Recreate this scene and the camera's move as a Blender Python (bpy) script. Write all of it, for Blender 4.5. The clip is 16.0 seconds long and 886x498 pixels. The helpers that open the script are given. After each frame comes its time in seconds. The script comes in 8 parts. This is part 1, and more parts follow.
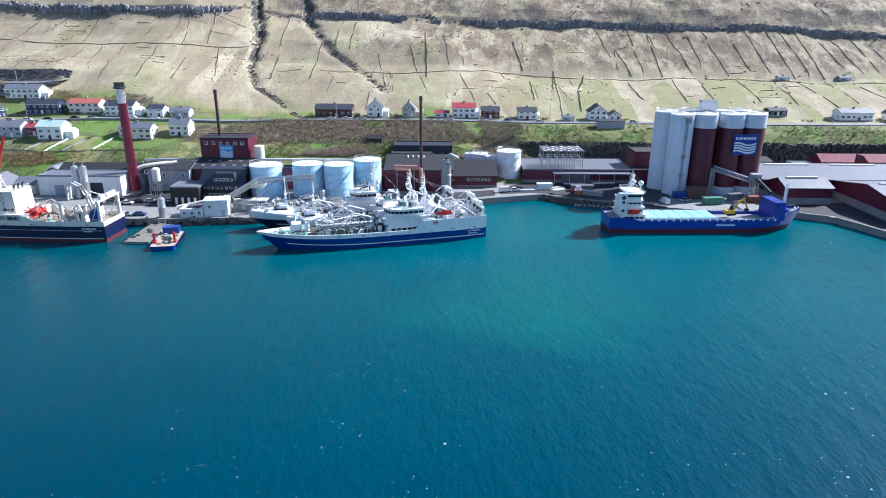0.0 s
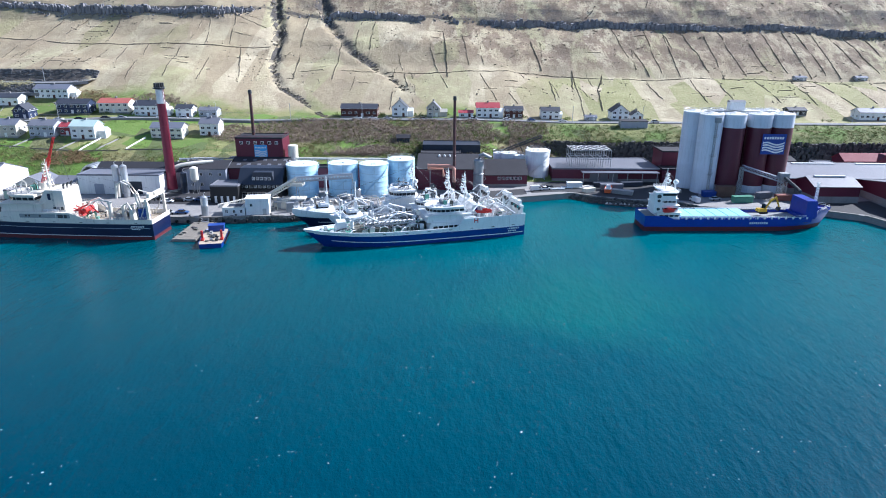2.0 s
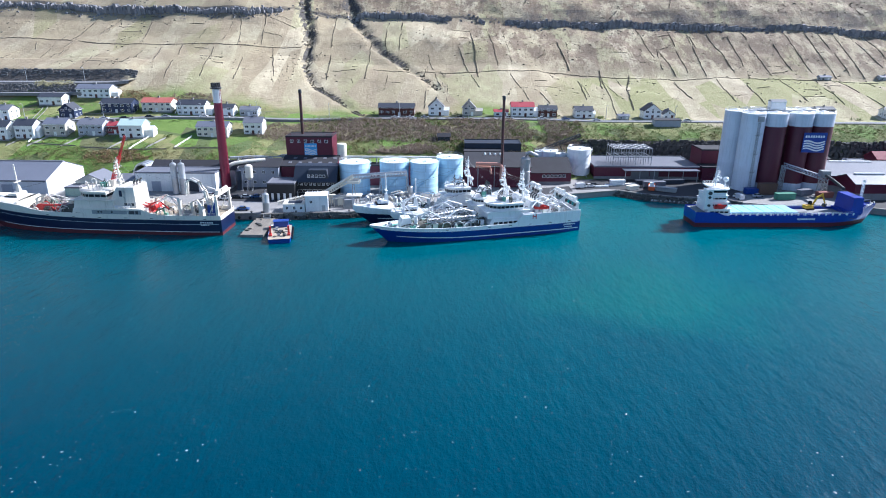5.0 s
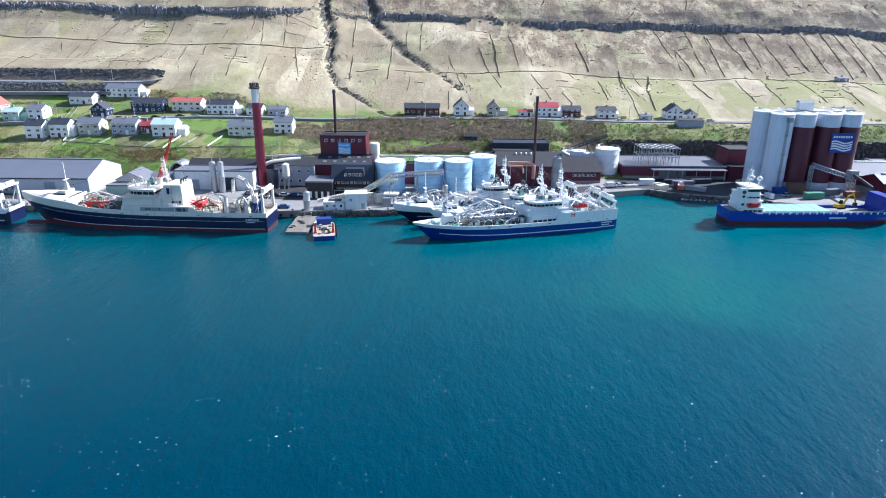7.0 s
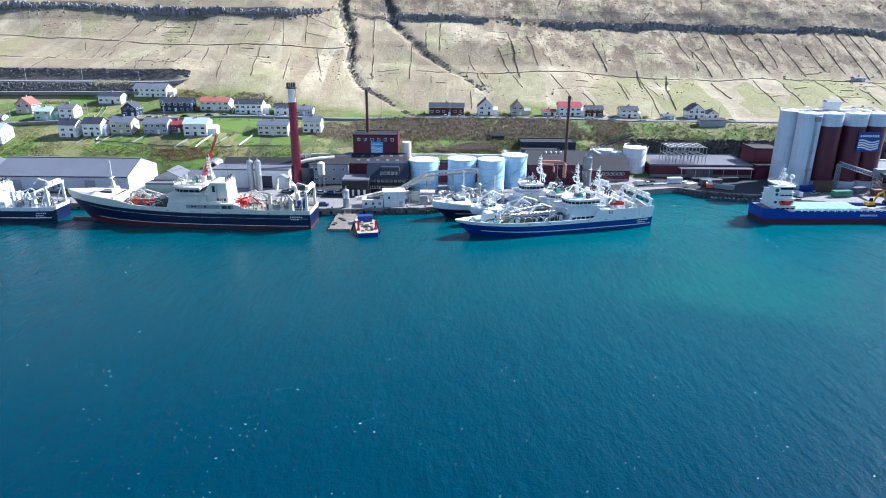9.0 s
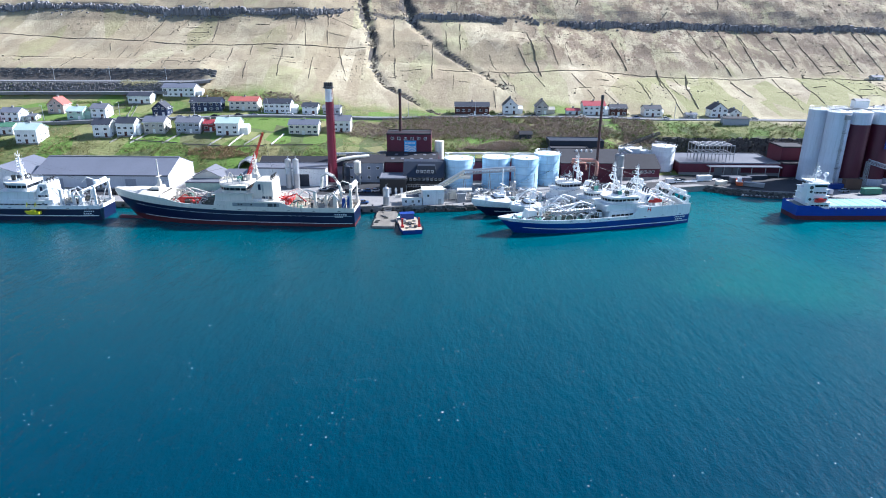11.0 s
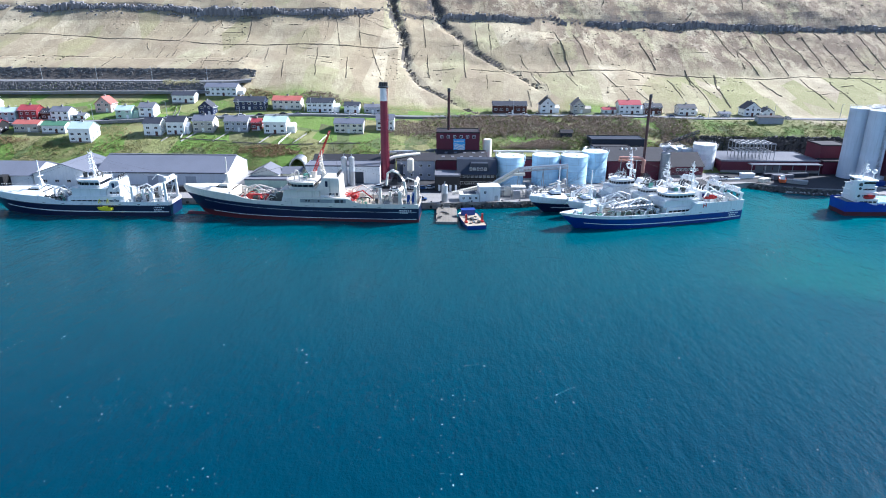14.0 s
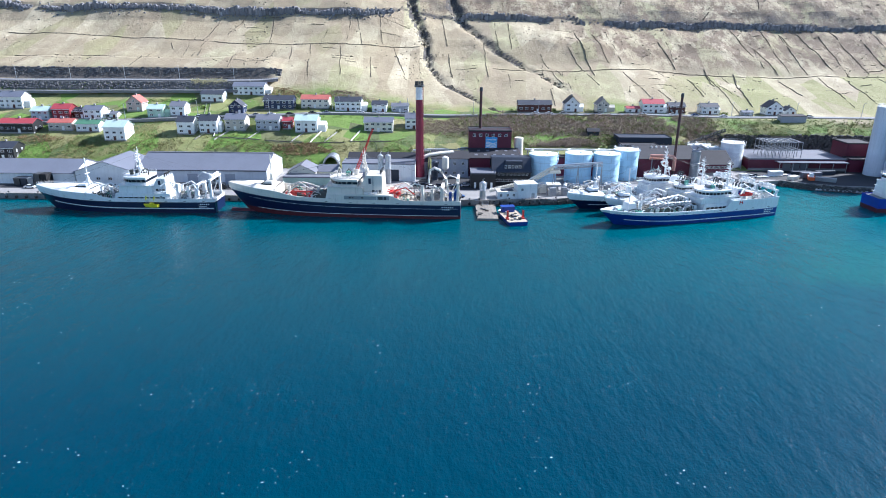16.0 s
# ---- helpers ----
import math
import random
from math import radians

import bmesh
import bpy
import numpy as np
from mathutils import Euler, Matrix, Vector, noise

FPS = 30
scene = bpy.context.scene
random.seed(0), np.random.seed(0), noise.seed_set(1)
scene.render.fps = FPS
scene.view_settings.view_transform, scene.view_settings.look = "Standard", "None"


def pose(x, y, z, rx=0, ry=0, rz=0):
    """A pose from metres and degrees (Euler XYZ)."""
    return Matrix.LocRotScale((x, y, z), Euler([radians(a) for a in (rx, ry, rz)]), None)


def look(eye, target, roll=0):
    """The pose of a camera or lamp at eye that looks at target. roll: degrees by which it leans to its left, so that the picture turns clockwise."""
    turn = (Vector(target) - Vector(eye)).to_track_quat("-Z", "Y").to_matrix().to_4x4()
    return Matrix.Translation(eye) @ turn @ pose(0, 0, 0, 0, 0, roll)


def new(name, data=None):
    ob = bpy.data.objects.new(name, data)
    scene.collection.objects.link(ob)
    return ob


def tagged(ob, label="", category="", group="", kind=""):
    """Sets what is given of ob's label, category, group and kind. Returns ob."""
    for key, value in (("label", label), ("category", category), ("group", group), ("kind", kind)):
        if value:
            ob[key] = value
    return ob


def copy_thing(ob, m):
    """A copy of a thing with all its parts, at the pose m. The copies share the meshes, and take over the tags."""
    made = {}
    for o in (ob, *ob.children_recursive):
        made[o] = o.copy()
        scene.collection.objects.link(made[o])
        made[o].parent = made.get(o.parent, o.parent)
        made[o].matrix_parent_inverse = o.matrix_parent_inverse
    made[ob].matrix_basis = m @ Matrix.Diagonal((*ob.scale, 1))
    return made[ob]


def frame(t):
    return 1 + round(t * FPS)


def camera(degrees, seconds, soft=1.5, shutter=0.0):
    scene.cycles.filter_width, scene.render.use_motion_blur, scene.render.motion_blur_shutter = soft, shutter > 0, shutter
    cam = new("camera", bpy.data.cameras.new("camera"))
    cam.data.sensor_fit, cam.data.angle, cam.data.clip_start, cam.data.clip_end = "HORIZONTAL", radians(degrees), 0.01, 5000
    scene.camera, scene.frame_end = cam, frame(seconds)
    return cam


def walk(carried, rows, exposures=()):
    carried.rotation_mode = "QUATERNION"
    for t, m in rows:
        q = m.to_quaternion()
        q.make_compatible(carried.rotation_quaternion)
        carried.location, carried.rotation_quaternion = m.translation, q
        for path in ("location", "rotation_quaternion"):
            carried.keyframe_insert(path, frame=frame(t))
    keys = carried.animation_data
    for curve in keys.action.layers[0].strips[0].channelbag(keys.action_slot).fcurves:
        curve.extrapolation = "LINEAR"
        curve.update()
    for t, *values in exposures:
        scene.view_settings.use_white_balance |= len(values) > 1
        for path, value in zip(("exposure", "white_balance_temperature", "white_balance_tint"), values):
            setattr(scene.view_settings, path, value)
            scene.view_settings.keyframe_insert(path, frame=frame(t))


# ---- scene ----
cam = camera(70.0, 16.0, soft=1.0)
PATH = [
    (0, (0.100, -0.268, 63.953), (0.095, 1.622, 63.297), 0.4),
    (0.5, (-3.269, -1.271, 64.166), (-3.273, 0.618, 63.510), 0.4),
    (1, (-6.450, -2.250, 64.382), (-6.455, -0.361, 63.725), 0.4),
    (1.5, (-9.654, -3.300, 64.595), (-9.660, -1.412, 63.937), 0.4),
    (2, (-12.827, -4.440, 64.696), (-12.833, -2.552, 64.038), 0.4),
    (2.5, (-16.078, -5.540, 64.787), (-16.084, -3.651, 64.129), 0.4),
    (3, (-19.300, -6.548, 64.910), (-19.306, -4.660, 64.251), 0.4),
    (3.5, (-22.786, -7.554, 65.116), (-22.792, -5.666, 64.458), 0.4),
    (4, (-26.056, -8.555, 65.179), (-26.062, -6.667, 64.520), 0.4),
    (6.5, (-42.272, -14.118, 65.731), (-42.282, -12.231, 65.070), 0.4),
    (7, (-45.789, -15.151, 65.804), (-45.798, -13.263, 65.143), 0.5),
    (7.5, (-49.209, -16.200, 65.916), (-49.218, -14.312, 65.255), 0.4),
    (8, (-52.445, -17.146, 65.966), (-52.455, -15.258, 65.303), 0.4),
    (8.5, (-55.860, -18.272, 65.973), (-55.871, -16.384, 65.312), 0.5),
    (9, (-59.500, -19.489, 65.986), (-59.509, -17.601, 65.325), 0.5),
    (11.5, (-77.399, -24.569, 66.514), (-77.410, -22.682, 65.850), 0.4),
    (12, (-81.002, -25.674, 66.588), (-81.013, -23.787, 65.924), 0.5),
    (12.5, (-84.740, -26.778, 66.679), (-84.752, -24.891, 66.015), 0.4),
    (13, (-88.423, -27.910, 66.791), (-88.435, -26.024, 66.127), 0.4),
    (13.5, (-92.057, -29.124, 66.925), (-92.069, -27.238, 66.259), 0.4),
    (14, (-95.762, -30.327, 67.008), (-95.774, -28.441, 66.342), 0.4),
    (14.5, (-99.392, -31.493, 67.087), (-99.406, -29.607, 66.420), 0.4),
    (15, (-103.115, -32.585, 67.135), (-103.129, -30.699, 66.469), 0.4),
    (15.5, (-106.816, -33.627, 67.184), (-106.831, -31.742, 66.517), 0.4),
    (16, (-110.642, -34.753, 67.189), (-110.655, -32.868, 66.521), 0.4),
]
walk(cam, [(t, look(eye, target, roll)) for t, eye, target, roll in PATH], ((0, 1.0, 5600, 13), (16, 1.19, 5600, 12)))

# ---- light ----
SUN_AZ, SUN_EL = radians(25), radians(36)      # measured from +x towards +y
world = bpy.data.worlds.new("sky")
scene.world = world
world.use_nodes = True
wn = world.node_tree.nodes
sky = wn.new("ShaderNodeTexSky")
sky.sky_type, sky.sun_disc = "NISHITA", False
sky.sun_elevation, sky.sun_rotation = SUN_EL, math.pi / 2 - SUN_AZ
sky.air_density, sky.dust_density, sky.ozone_density = 1.0, 0.6, 2.0
world.node_tree.links.new(sky.outputs[0], wn["Background"].inputs[0])
wn["Background"].inputs[1].default_value = 0.082
sun_data = bpy.data.lights.new("sun", "SUN")
sun_data.energy, sun_data.angle, sun_data.color = 5.0, radians(0.53), (1.0, 0.96, 0.91)
sun = new("sun", sun_data)
sun.matrix_world = look((0, 0, 300), (-math.cos(SUN_EL) * math.cos(SUN_AZ), -math.cos(SUN_EL) * math.sin(SUN_AZ), 300 - math.sin(SUN_EL)))


# ---- materials ----
def shader(name):
    m = bpy.data.materials.new(name)
    m.use_nodes = True
    nt = m.node_tree
    return m, nt.nodes, nt.links, nt.nodes["Principled BSDF"]


def noise_node(n, l, coord, scale, detail=4.0, rough=0.6):
    t = n.new("ShaderNodeTexNoise")
    t.inputs["Scale"].default_value, t.inputs["Detail"].default_value, t.inputs["Roughness"].default_value = scale, detail, rough
    l.new(coord, t.inputs["Vector"])
    return t


def ramp(n, l, src, a, b, ca=(0, 0, 0, 1), cb=(1, 1, 1, 1)):
    r = n.new("ShaderNodeValToRGB")
    r.color_ramp.elements[0].position, r.color_ramp.elements[1].position = a, b
    r.color_ramp.elements[0].color, r.color_ramp.elements[1].color = ca, cb
    l.new(src, r.inputs[0])
    return r


def mixed(n, l, fac, a, b, mode="MIX"):
    m = n.new("ShaderNodeMix")
    m.data_type, m.blend_type = "RGBA", mode
    for sock, v in ((m.inputs[0], fac), (m.inputs[6], a), (m.inputs[7], b)):
        if isinstance(v, bpy.types.NodeSocket):
            l.new(v, sock)
        else:
            sock.default_value = v
    return m.outputs[2]


def paint(name, rgb, rough=0.55, metal=0.0, var=0.16, scale=0.35, bump=0.15, streak=0.0, rust=0.0, ribs=0.0, seams=0.0):
    """Painted or plain surface: broad patches, fine grain, optional runs of dirt, rust spots, corrugation and plate seams."""
    m, n, l, bsdf = shader(name)
    tc = n.new("ShaderNodeTexCoord")
    co = tc.outputs["Object"]
    big, fine = noise_node(n, l, co, scale, 3), noise_node(n, l, co, scale * 14, 6, 0.7)
    col = tuple(rgb) + (1,)
    dark = tuple(c * (1 - 2.2 * var) for c in rgb) + (1,)
    lite = tuple(min(1, c * (1 + var)) for c in rgb) + (1,)
    c = mixed(n, l, ramp(n, l, big.outputs[0], 0.3, 0.7).outputs[0], dark, col)
    c = mixed(n, l, ramp(n, l, fine.outputs[0], 0.35, 0.75).outputs[0], c, lite)
    if streak or rust:
        mp = n.new("ShaderNodeMapping")
        mp.inputs["Scale"].default_value = (1.6, 1.6, 0.09)
        l.new(co, mp.inputs[0])
        run = noise_node(n, l, mp.outputs[0], 1.1, 5, 0.65)
        if streak:
            f = ramp(n, l, run.outputs[0], 0.5, 0.78, (0, 0, 0, 1), (streak, streak, streak, 1))
            c = mixed(n, l, f.outputs[0], c, tuple(v * 0.45 for v in rgb) + (1,))
        if rust:
            f = ramp(n, l, run.outputs[0], 0.6, 0.75, (0, 0, 0, 1), (rust, rust, rust, 1))
            c = mixed(n, l, f.outputs[0], c, (0.16, 0.06, 0.025, 1))
    height = fine.outputs[0]
    if ribs:
        w = n.new("ShaderNodeTexWave")
        w.wave_type, w.bands_direction = "BANDS", "X"
        w.inputs["Scale"].default_value, w.inputs["Distortion"].default_value = ribs, 0
        l.new(co, w.inputs[0])
        add = n.new("ShaderNodeMath")
        add.operation = "ADD"
        l.new(w.outputs[1], add.inputs[0])
        l.new(fine.outputs[0], add.inputs[1])
        height = add.outputs[0]
        c = mixed(n, l, ramp(n, l, w.outputs[1], 0.1, 0.9, (0, 0, 0, 1), (0.25, 0.25, 0.25, 1)).outputs[0], c, dark)
    if seams:
        b = n.new("ShaderNodeTexBrick")
        b.inputs["Scale"].default_value, b.inputs["Mortar Size"].default_value = seams, 0.012
        b.inputs["Color1"].default_value, b.inputs["Color2"].default_value, b.inputs["Mortar"].default_value = (1, 1, 1, 1), (0.97, 0.97, 0.97, 1), (0.84, 0.83, 0.82, 1)
        sx = n.new("ShaderNodeSeparateXYZ")
        cx = n.new("ShaderNodeCombineXYZ")
        l.new(co, sx.inputs[0])
        s = n.new("ShaderNodeMath")
        l.new(sx.outputs[0], s.inputs[0])
        l.new(sx.outputs[1], s.inputs[1])
        l.new(s.outputs[0], cx.inputs[0])
        l.new(sx.outputs[2], cx.inputs[1])
        l.new(cx.outputs[0], b.inputs[0])
        c = mixed(n, l, 1.0, c, b.outputs[0], "MULTIPLY")
    l.new(c, bsdf.inputs["Base Color"])
    bsdf.inputs["Roughness"].default_value, bsdf.inputs["Metallic"].default_value = rough, metal
    bp = n.new("ShaderNodeBump")
    bp.inputs["Strength"].default_value, bp.inputs["Distance"].default_value = bump, 0.05
    l.new(height, bp.inputs["Height"])
    l.new(bp.outputs[0], bsdf.inputs["Normal"])
    return m


def island_paint(name, a, b, rough=0.8):
    """Loose natural stuff: each lump or leaf has its own tone between a and b."""
    m, n, l, bsdf = shader(name)
    geo = n.new("ShaderNodeNewGeometry")
    f = ramp(n, l, geo.outputs["Random Per Island"], 0.0, 1.0, tuple(a) + (1,), tuple(b) + (1,))
    tn = noise_node(n, l, geo.outputs["Position"], 0.12, 3)
    c = mixed(n, l, ramp(n, l, tn.outputs[0], 0.35, 0.65).outputs[0], f.outputs[0], tuple(0.5 * (p + q) for p, q in zip(a, b)) + (1,))
    l.new(c, bsdf.inputs["Base Color"])
    bsdf.inputs["Roughness"].default_value = rough
    return m


WHITE = paint("white_paint", (0.78, 0.79, 0.78), 0.45, var=0.07, streak=0.35)
CREAM = paint("cream_paint", (0.72, 0.68, 0.58), 0.5, var=0.07, streak=0.3)
WHITE_STEEL = paint("white_ship_paint", (0.8, 0.81, 0.8), 0.35, var=0.06, streak=0.25, rust=0.25)
CREAM_STEEL = paint("cream_ship_paint", (0.76, 0.71, 0.62), 0.4, var=0.06, streak=0.3, rust=0.25)
GREY_STEEL = paint("grey_steel", (0.32, 0.33, 0.34), 0.5, 0.3, rust=0.3)
GALV = paint("galvanised_steel", (0.46, 0.48, 0.5), 0.4, 0.6, var=0.12)
DARK_STEEL = paint("dark_steel", (0.06, 0.065, 0.07), 0.5, 0.3, rust=0.2)
RED_STEEL = paint("oxide_red_steel", (0.22, 0.018, 0.045), 0.5, var=0.14, streak=0.4, seams=0.35)
MAROON_CLAD = paint("maroon_cladding", (0.11, 0.009, 0.03), 0.5, var=0.12, ribs=3.0, streak=0.3)
SILO_RED = paint("silo_maroon", (0.085, 0.01, 0.027), 0.5, var=0.14, streak=0.5)
SILO_WHITE = paint("silo_white", (0.58, 0.62, 0.69), 0.55, var=0.06, streak=0.5)
TANK_BLUE = paint("pale_blue_tank", (0.46, 0.69, 0.84), 0.45, var=0.06, streak=0.35, seams=0.08)
TANK_TOP = paint("tank_roof", (0.72, 0.82, 0.86), 0.5, var=0.08)
BLACK_WOOD = paint("black_timber", (0.012, 0.013, 0.015), 0.6, var=0.2, ribs=4.0)
ROOF_GREY = paint("grey_roof_sheet", (0.165, 0.175, 0.21), 0.45, var=0.1, scale=0.12, ribs=1.6, streak=0.25)
ROOF_PALE = paint("pale_roof_sheet", (0.17, 0.175, 0.2), 0.5, var=0.1, scale=0.12, ribs=1.6, streak=0.2)
ROOF_FELT = paint("dark_roof_felt", (0.026, 0.026, 0.032), 0.85, var=0.2, scale=0.2)
CLAD_GREY = paint("grey_cladding", (0.33, 0.36, 0.42), 0.5, var=0.08, ribs=2.2, streak=0.3)
PALE_CLAD = paint("pale_cladding", (0.56, 0.6, 0.66), 0.5, var=0.06, ribs=2.2, streak=0.25)
CLAD_NAVY = paint("slate_cladding", (0.025, 0.035, 0.055), 0.55, var=0.15, ribs=2.2)
CONCRETE = paint("concrete", (0.26, 0.25, 0.24), 0.85, var=0.17, scale=0.12, bump=0.3)
CONCRETE_OLD = paint("old_concrete", (0.27, 0.25, 0.22), 0.9, var=0.25, scale=0.2, bump=0.5, streak=0.6)
ASPHALT = paint("asphalt", (0.034, 0.034, 0.037), 0.85, var=0.22, scale=0.09, bump=0.3)
ROAD_GREY = paint("worn_road", (0.2, 0.2, 0.205), 0.85, var=0.15, scale=0.1)
GLASS = paint("window_glass", (0.01, 0.014, 0.02), 0.08, var=0.1, bump=0.02)
RUBBER = paint("rubber", (0.012, 0.012, 0.013), 0.8)
HULL_BLUE = paint("blue_hull", (0.008, 0.04, 0.24), 0.3, var=0.14, streak=0.35, rust=0.12)
HULL_NAVY = paint("navy_hull", (0.007, 0.013, 0.052), 0.3, var=0.15, streak=0.3, rust=0.12)
HULL_ULTRA = paint("ultramarine_hull", (0.012, 0.04, 0.34), 0.35, var=0.14, streak=0.35, rust=0.15)
BOOT_RED = paint("red_boot_top", (0.095, 0.012, 0.02), 0.6, var=0.2, streak=0.5)
DECK_GREEN = paint("green_deck", (0.14, 0.38, 0.29), 0.6, var=0.18, rust=0.3)
DECK_GREY = paint("grey_deck", (0.25, 0.26, 0.26), 0.7, var=0.2, rust=0.4)
DECK_TAN = paint("tan_deck", (0.42, 0.35, 0.26), 0.75, var=0.2)
BRIGHT_RED = paint("bright_red", (0.55, 0.035, 0.03), 0.45, var=0.1)
ORANGE = paint("orange_paint", (0.7, 0.13, 0.03), 0.5)
YELLOW = paint("yellow_paint", (0.72, 0.42, 0.03), 0.45, var=0.1, rust=0.15)
ACID_YELLOW = paint("bright_yellow", (0.75, 0.68, 0.02), 0.45)
COBALT = paint("cobalt_paint", (0.014, 0.055, 0.27), 0.45, var=0.12)
SIGN_BLUE = paint("sign_blue", (0.01, 0.045, 0.27), 0.45, var=0.04)
SIGN_CYAN = paint("sign_light_blue", (0.08, 0.4, 0.75), 0.45, var=0.04)
HATCH_BLUE = paint("pale_hatch_blue", (0.3, 0.58, 0.72), 0.5, var=0.1, streak=0.2)
SKIP_GREEN = paint("green_skip", (0.07, 0.24, 0.16), 0.55, rust=0.3)
NET = paint("fishing_net", (0.1, 0.1, 0.085), 0.95, var=0.3, scale=1.2, bump=0.9)
WOOD = paint("weathered_planks", (0.23, 0.205, 0.17), 0.85, var=0.34, scale=0.6, streak=0.4)
COPPER = paint("salmon_duct", (0.5, 0.24, 0.18), 0.5, var=0.12)


# ---- mesh kit ----
class Geo:
    """Collects vertices and faces of one part."""

    def __init__(self):
        self.v, self.f = [], []

    def add(self, verts, faces):
        k = len(self.v)
        self.v += [tuple(p) for p in verts]
        self.f += [tuple(i + k for i in q) for q in faces]
        return self

    def box(self, x0, x1, y0, y1, z0, z1):
        return self.add([(x0, y0, z0), (x1, y0, z0), (x1, y1, z0), (x0, y1, z0), (x0, y0, z1), (x1, y0, z1), (x1, y1, z1), (x0, y1, z1)],
                        [(3, 2, 1, 0), (4, 5, 6, 7), (0, 1, 5, 4), (1, 2, 6, 5), (2, 3, 7, 6), (3, 0, 4, 7)])

    def taper(self, x0, x1, y0, y1, z0, z1, fx0=0, fx1=0, fy=0):
        """A box whose top is drawn in by fx0 and fx1 at its ends and fy at its sides."""
        return self.add([(x0, y0, z0), (x1, y0, z0), (x1, y1, z0), (x0, y1, z0), (x0 + fx0, y0 + fy, z1), (x1 - fx1, y0 + fy, z1), (x1 - fx1, y1 - fy, z1), (x0 + fx0, y1 - fy, z1)],
                        [(3, 2, 1, 0), (4, 5, 6, 7), (0, 1, 5, 4), (1, 2, 6, 5), (2, 3, 7, 6), (3, 0, 4, 7)])

    def prism(self, poly, z0, z1):
        n = len(poly)
        return self.add([(x, y, z0) for x, y in poly] + [(x, y, z1) for x, y in poly],
                        [tuple(range(n - 1, -1, -1)), tuple(range(n, 2 * n))] + [(i, (i + 1) % n, n + (i + 1) % n, n + i) for i in range(n)])

    def slab(self, poly, y0, y1):
        """A polygon in x and z, drawn out along y."""
        n = len(poly)
        return self.add([(x, y0, z) for x, z in poly] + [(x, y1, z) for x, z in poly],
                        [tuple(range(n)), tuple(range(2 * n - 1, n - 1, -1))] + [(i, n + i, n + (i + 1) % n, (i + 1) % n) for i in range(n)])

    def plank(self, poly, x0, x1):
        """A polygon in y and z, drawn out along x."""
        n = len(poly)
        return self.add([(x0, y, z) for y, z in poly] + [(x1, y, z) for y, z in poly],
                        [tuple(range(n - 1, -1, -1)), tuple(range(n, 2 * n))] + [(i, (i + 1) % n, n + (i + 1) % n, n + i) for i in range(n)])

    def lathe(self, cx, cy, rows, n=28):
        """Rings of (z, radius) about an upright axis, closed at both ends."""
        vs, fs = [], []
        for z, r in rows:
            vs += [(cx + r * math.cos(2 * math.pi * i / n), cy + r * math.sin(2 * math.pi * i / n), z) for i in range(n)]
        for k in range(len(rows) - 1):
            fs += [(k * n + i, k * n + (i + 1) % n, (k + 1) * n + (i + 1) % n, (k + 1) * n + i) for i in range(n)]
        fs += [tuple(range(n - 1, -1, -1)), tuple(range((len(rows) - 1) * n, len(rows) * n))]
        return self.add(vs, fs)

    def tube(self, pts, r, n=7):
        pts = [Vector(p) for p in pts]
        vs, fs = [], []
        for k, p in enumerate(pts):
            d = (pts[min(k + 1, len(pts) - 1)] - pts[max(k - 1, 0)]).normalized()
            a = d.cross(Vector((0, 0, 1)) if abs(d.z) < 0.9 else Vector((1, 0, 0))).normalized()
            b = d.cross(a)
            vs += [p + r * (math.cos(2 * math.pi * i / n) * a + math.sin(2 * math.pi * i / n) * b) for i in range(n)]
        for k in range(len(pts) - 1):
            fs += [(k * n + i, (k + 1) * n + i, (k + 1) * n + (i + 1) % n, k * n + (i + 1) % n) for i in range(n)]
        fs += [tuple(range(n)), tuple(range(len(pts) * n - 1, (len(pts) - 1) * n - 1, -1))]
        return self.add(vs, fs)

    def ball(self, c, r, n=12, m=7, sz=1.0):
        return self.lathe(c[0], c[1], [(c[2] - r * sz * math.cos(math.pi * k / m), max(0.02, r * math.sin(math.pi * k / m))) for k in range(m + 1)], n)

    def lump(self, c, s, rnd):
        """An uneven stone about s across."""
        vs = [(c[0] + s[0] * (0.5 * i + rnd.uniform(-0.16, 0.16)), c[1] + s[1] * (0.5 * j + rnd.uniform(-0.16, 0.16)), c[2] + s[2] * (0.5 * k + rnd.uniform(-0.16, 0.16)))
              for k in (-1, 1) for i, j in ((-1, -1), (1, -1), (1, 1), (-1, 1))]
        return self.add(vs, [(3, 2, 1, 0), (4, 5, 6, 7), (0, 1, 5, 4), (1, 2, 6, 5), (2, 3, 7, 6), (3, 0, 4, 7)])

    def truss(self, a, b, w, h, r, bays):
        """A square lattice girder from a to b."""
        a, b = Vector(a), Vector(b)
        d = (b - a).normalized()
        s = d.cross(Vector((0, 0, 1)) if abs(d.z) < 0.9 else Vector((0, 1, 0))).normalized()
        u = s.cross(d)
        cs = [s * w / 2 * i + u * h / 2 * j for i, j in ((-1, -1), (1, -1), (1, 1), (-1, 1))]
        for c in cs:
            self.tube([a + c, b + c], r, 4)
        for k in range(bays):
            p, q = a.lerp(b, k / bays), a.lerp(b, (k + 1) / bays)
            for i in range(4):
                self.tube([p + cs[i], q + cs[(i + 1) % 4]], r * 0.7, 4)
                self.tube([q + cs[i], q + cs[(i + 1) % 4]], r * 0.7, 4)
        return self

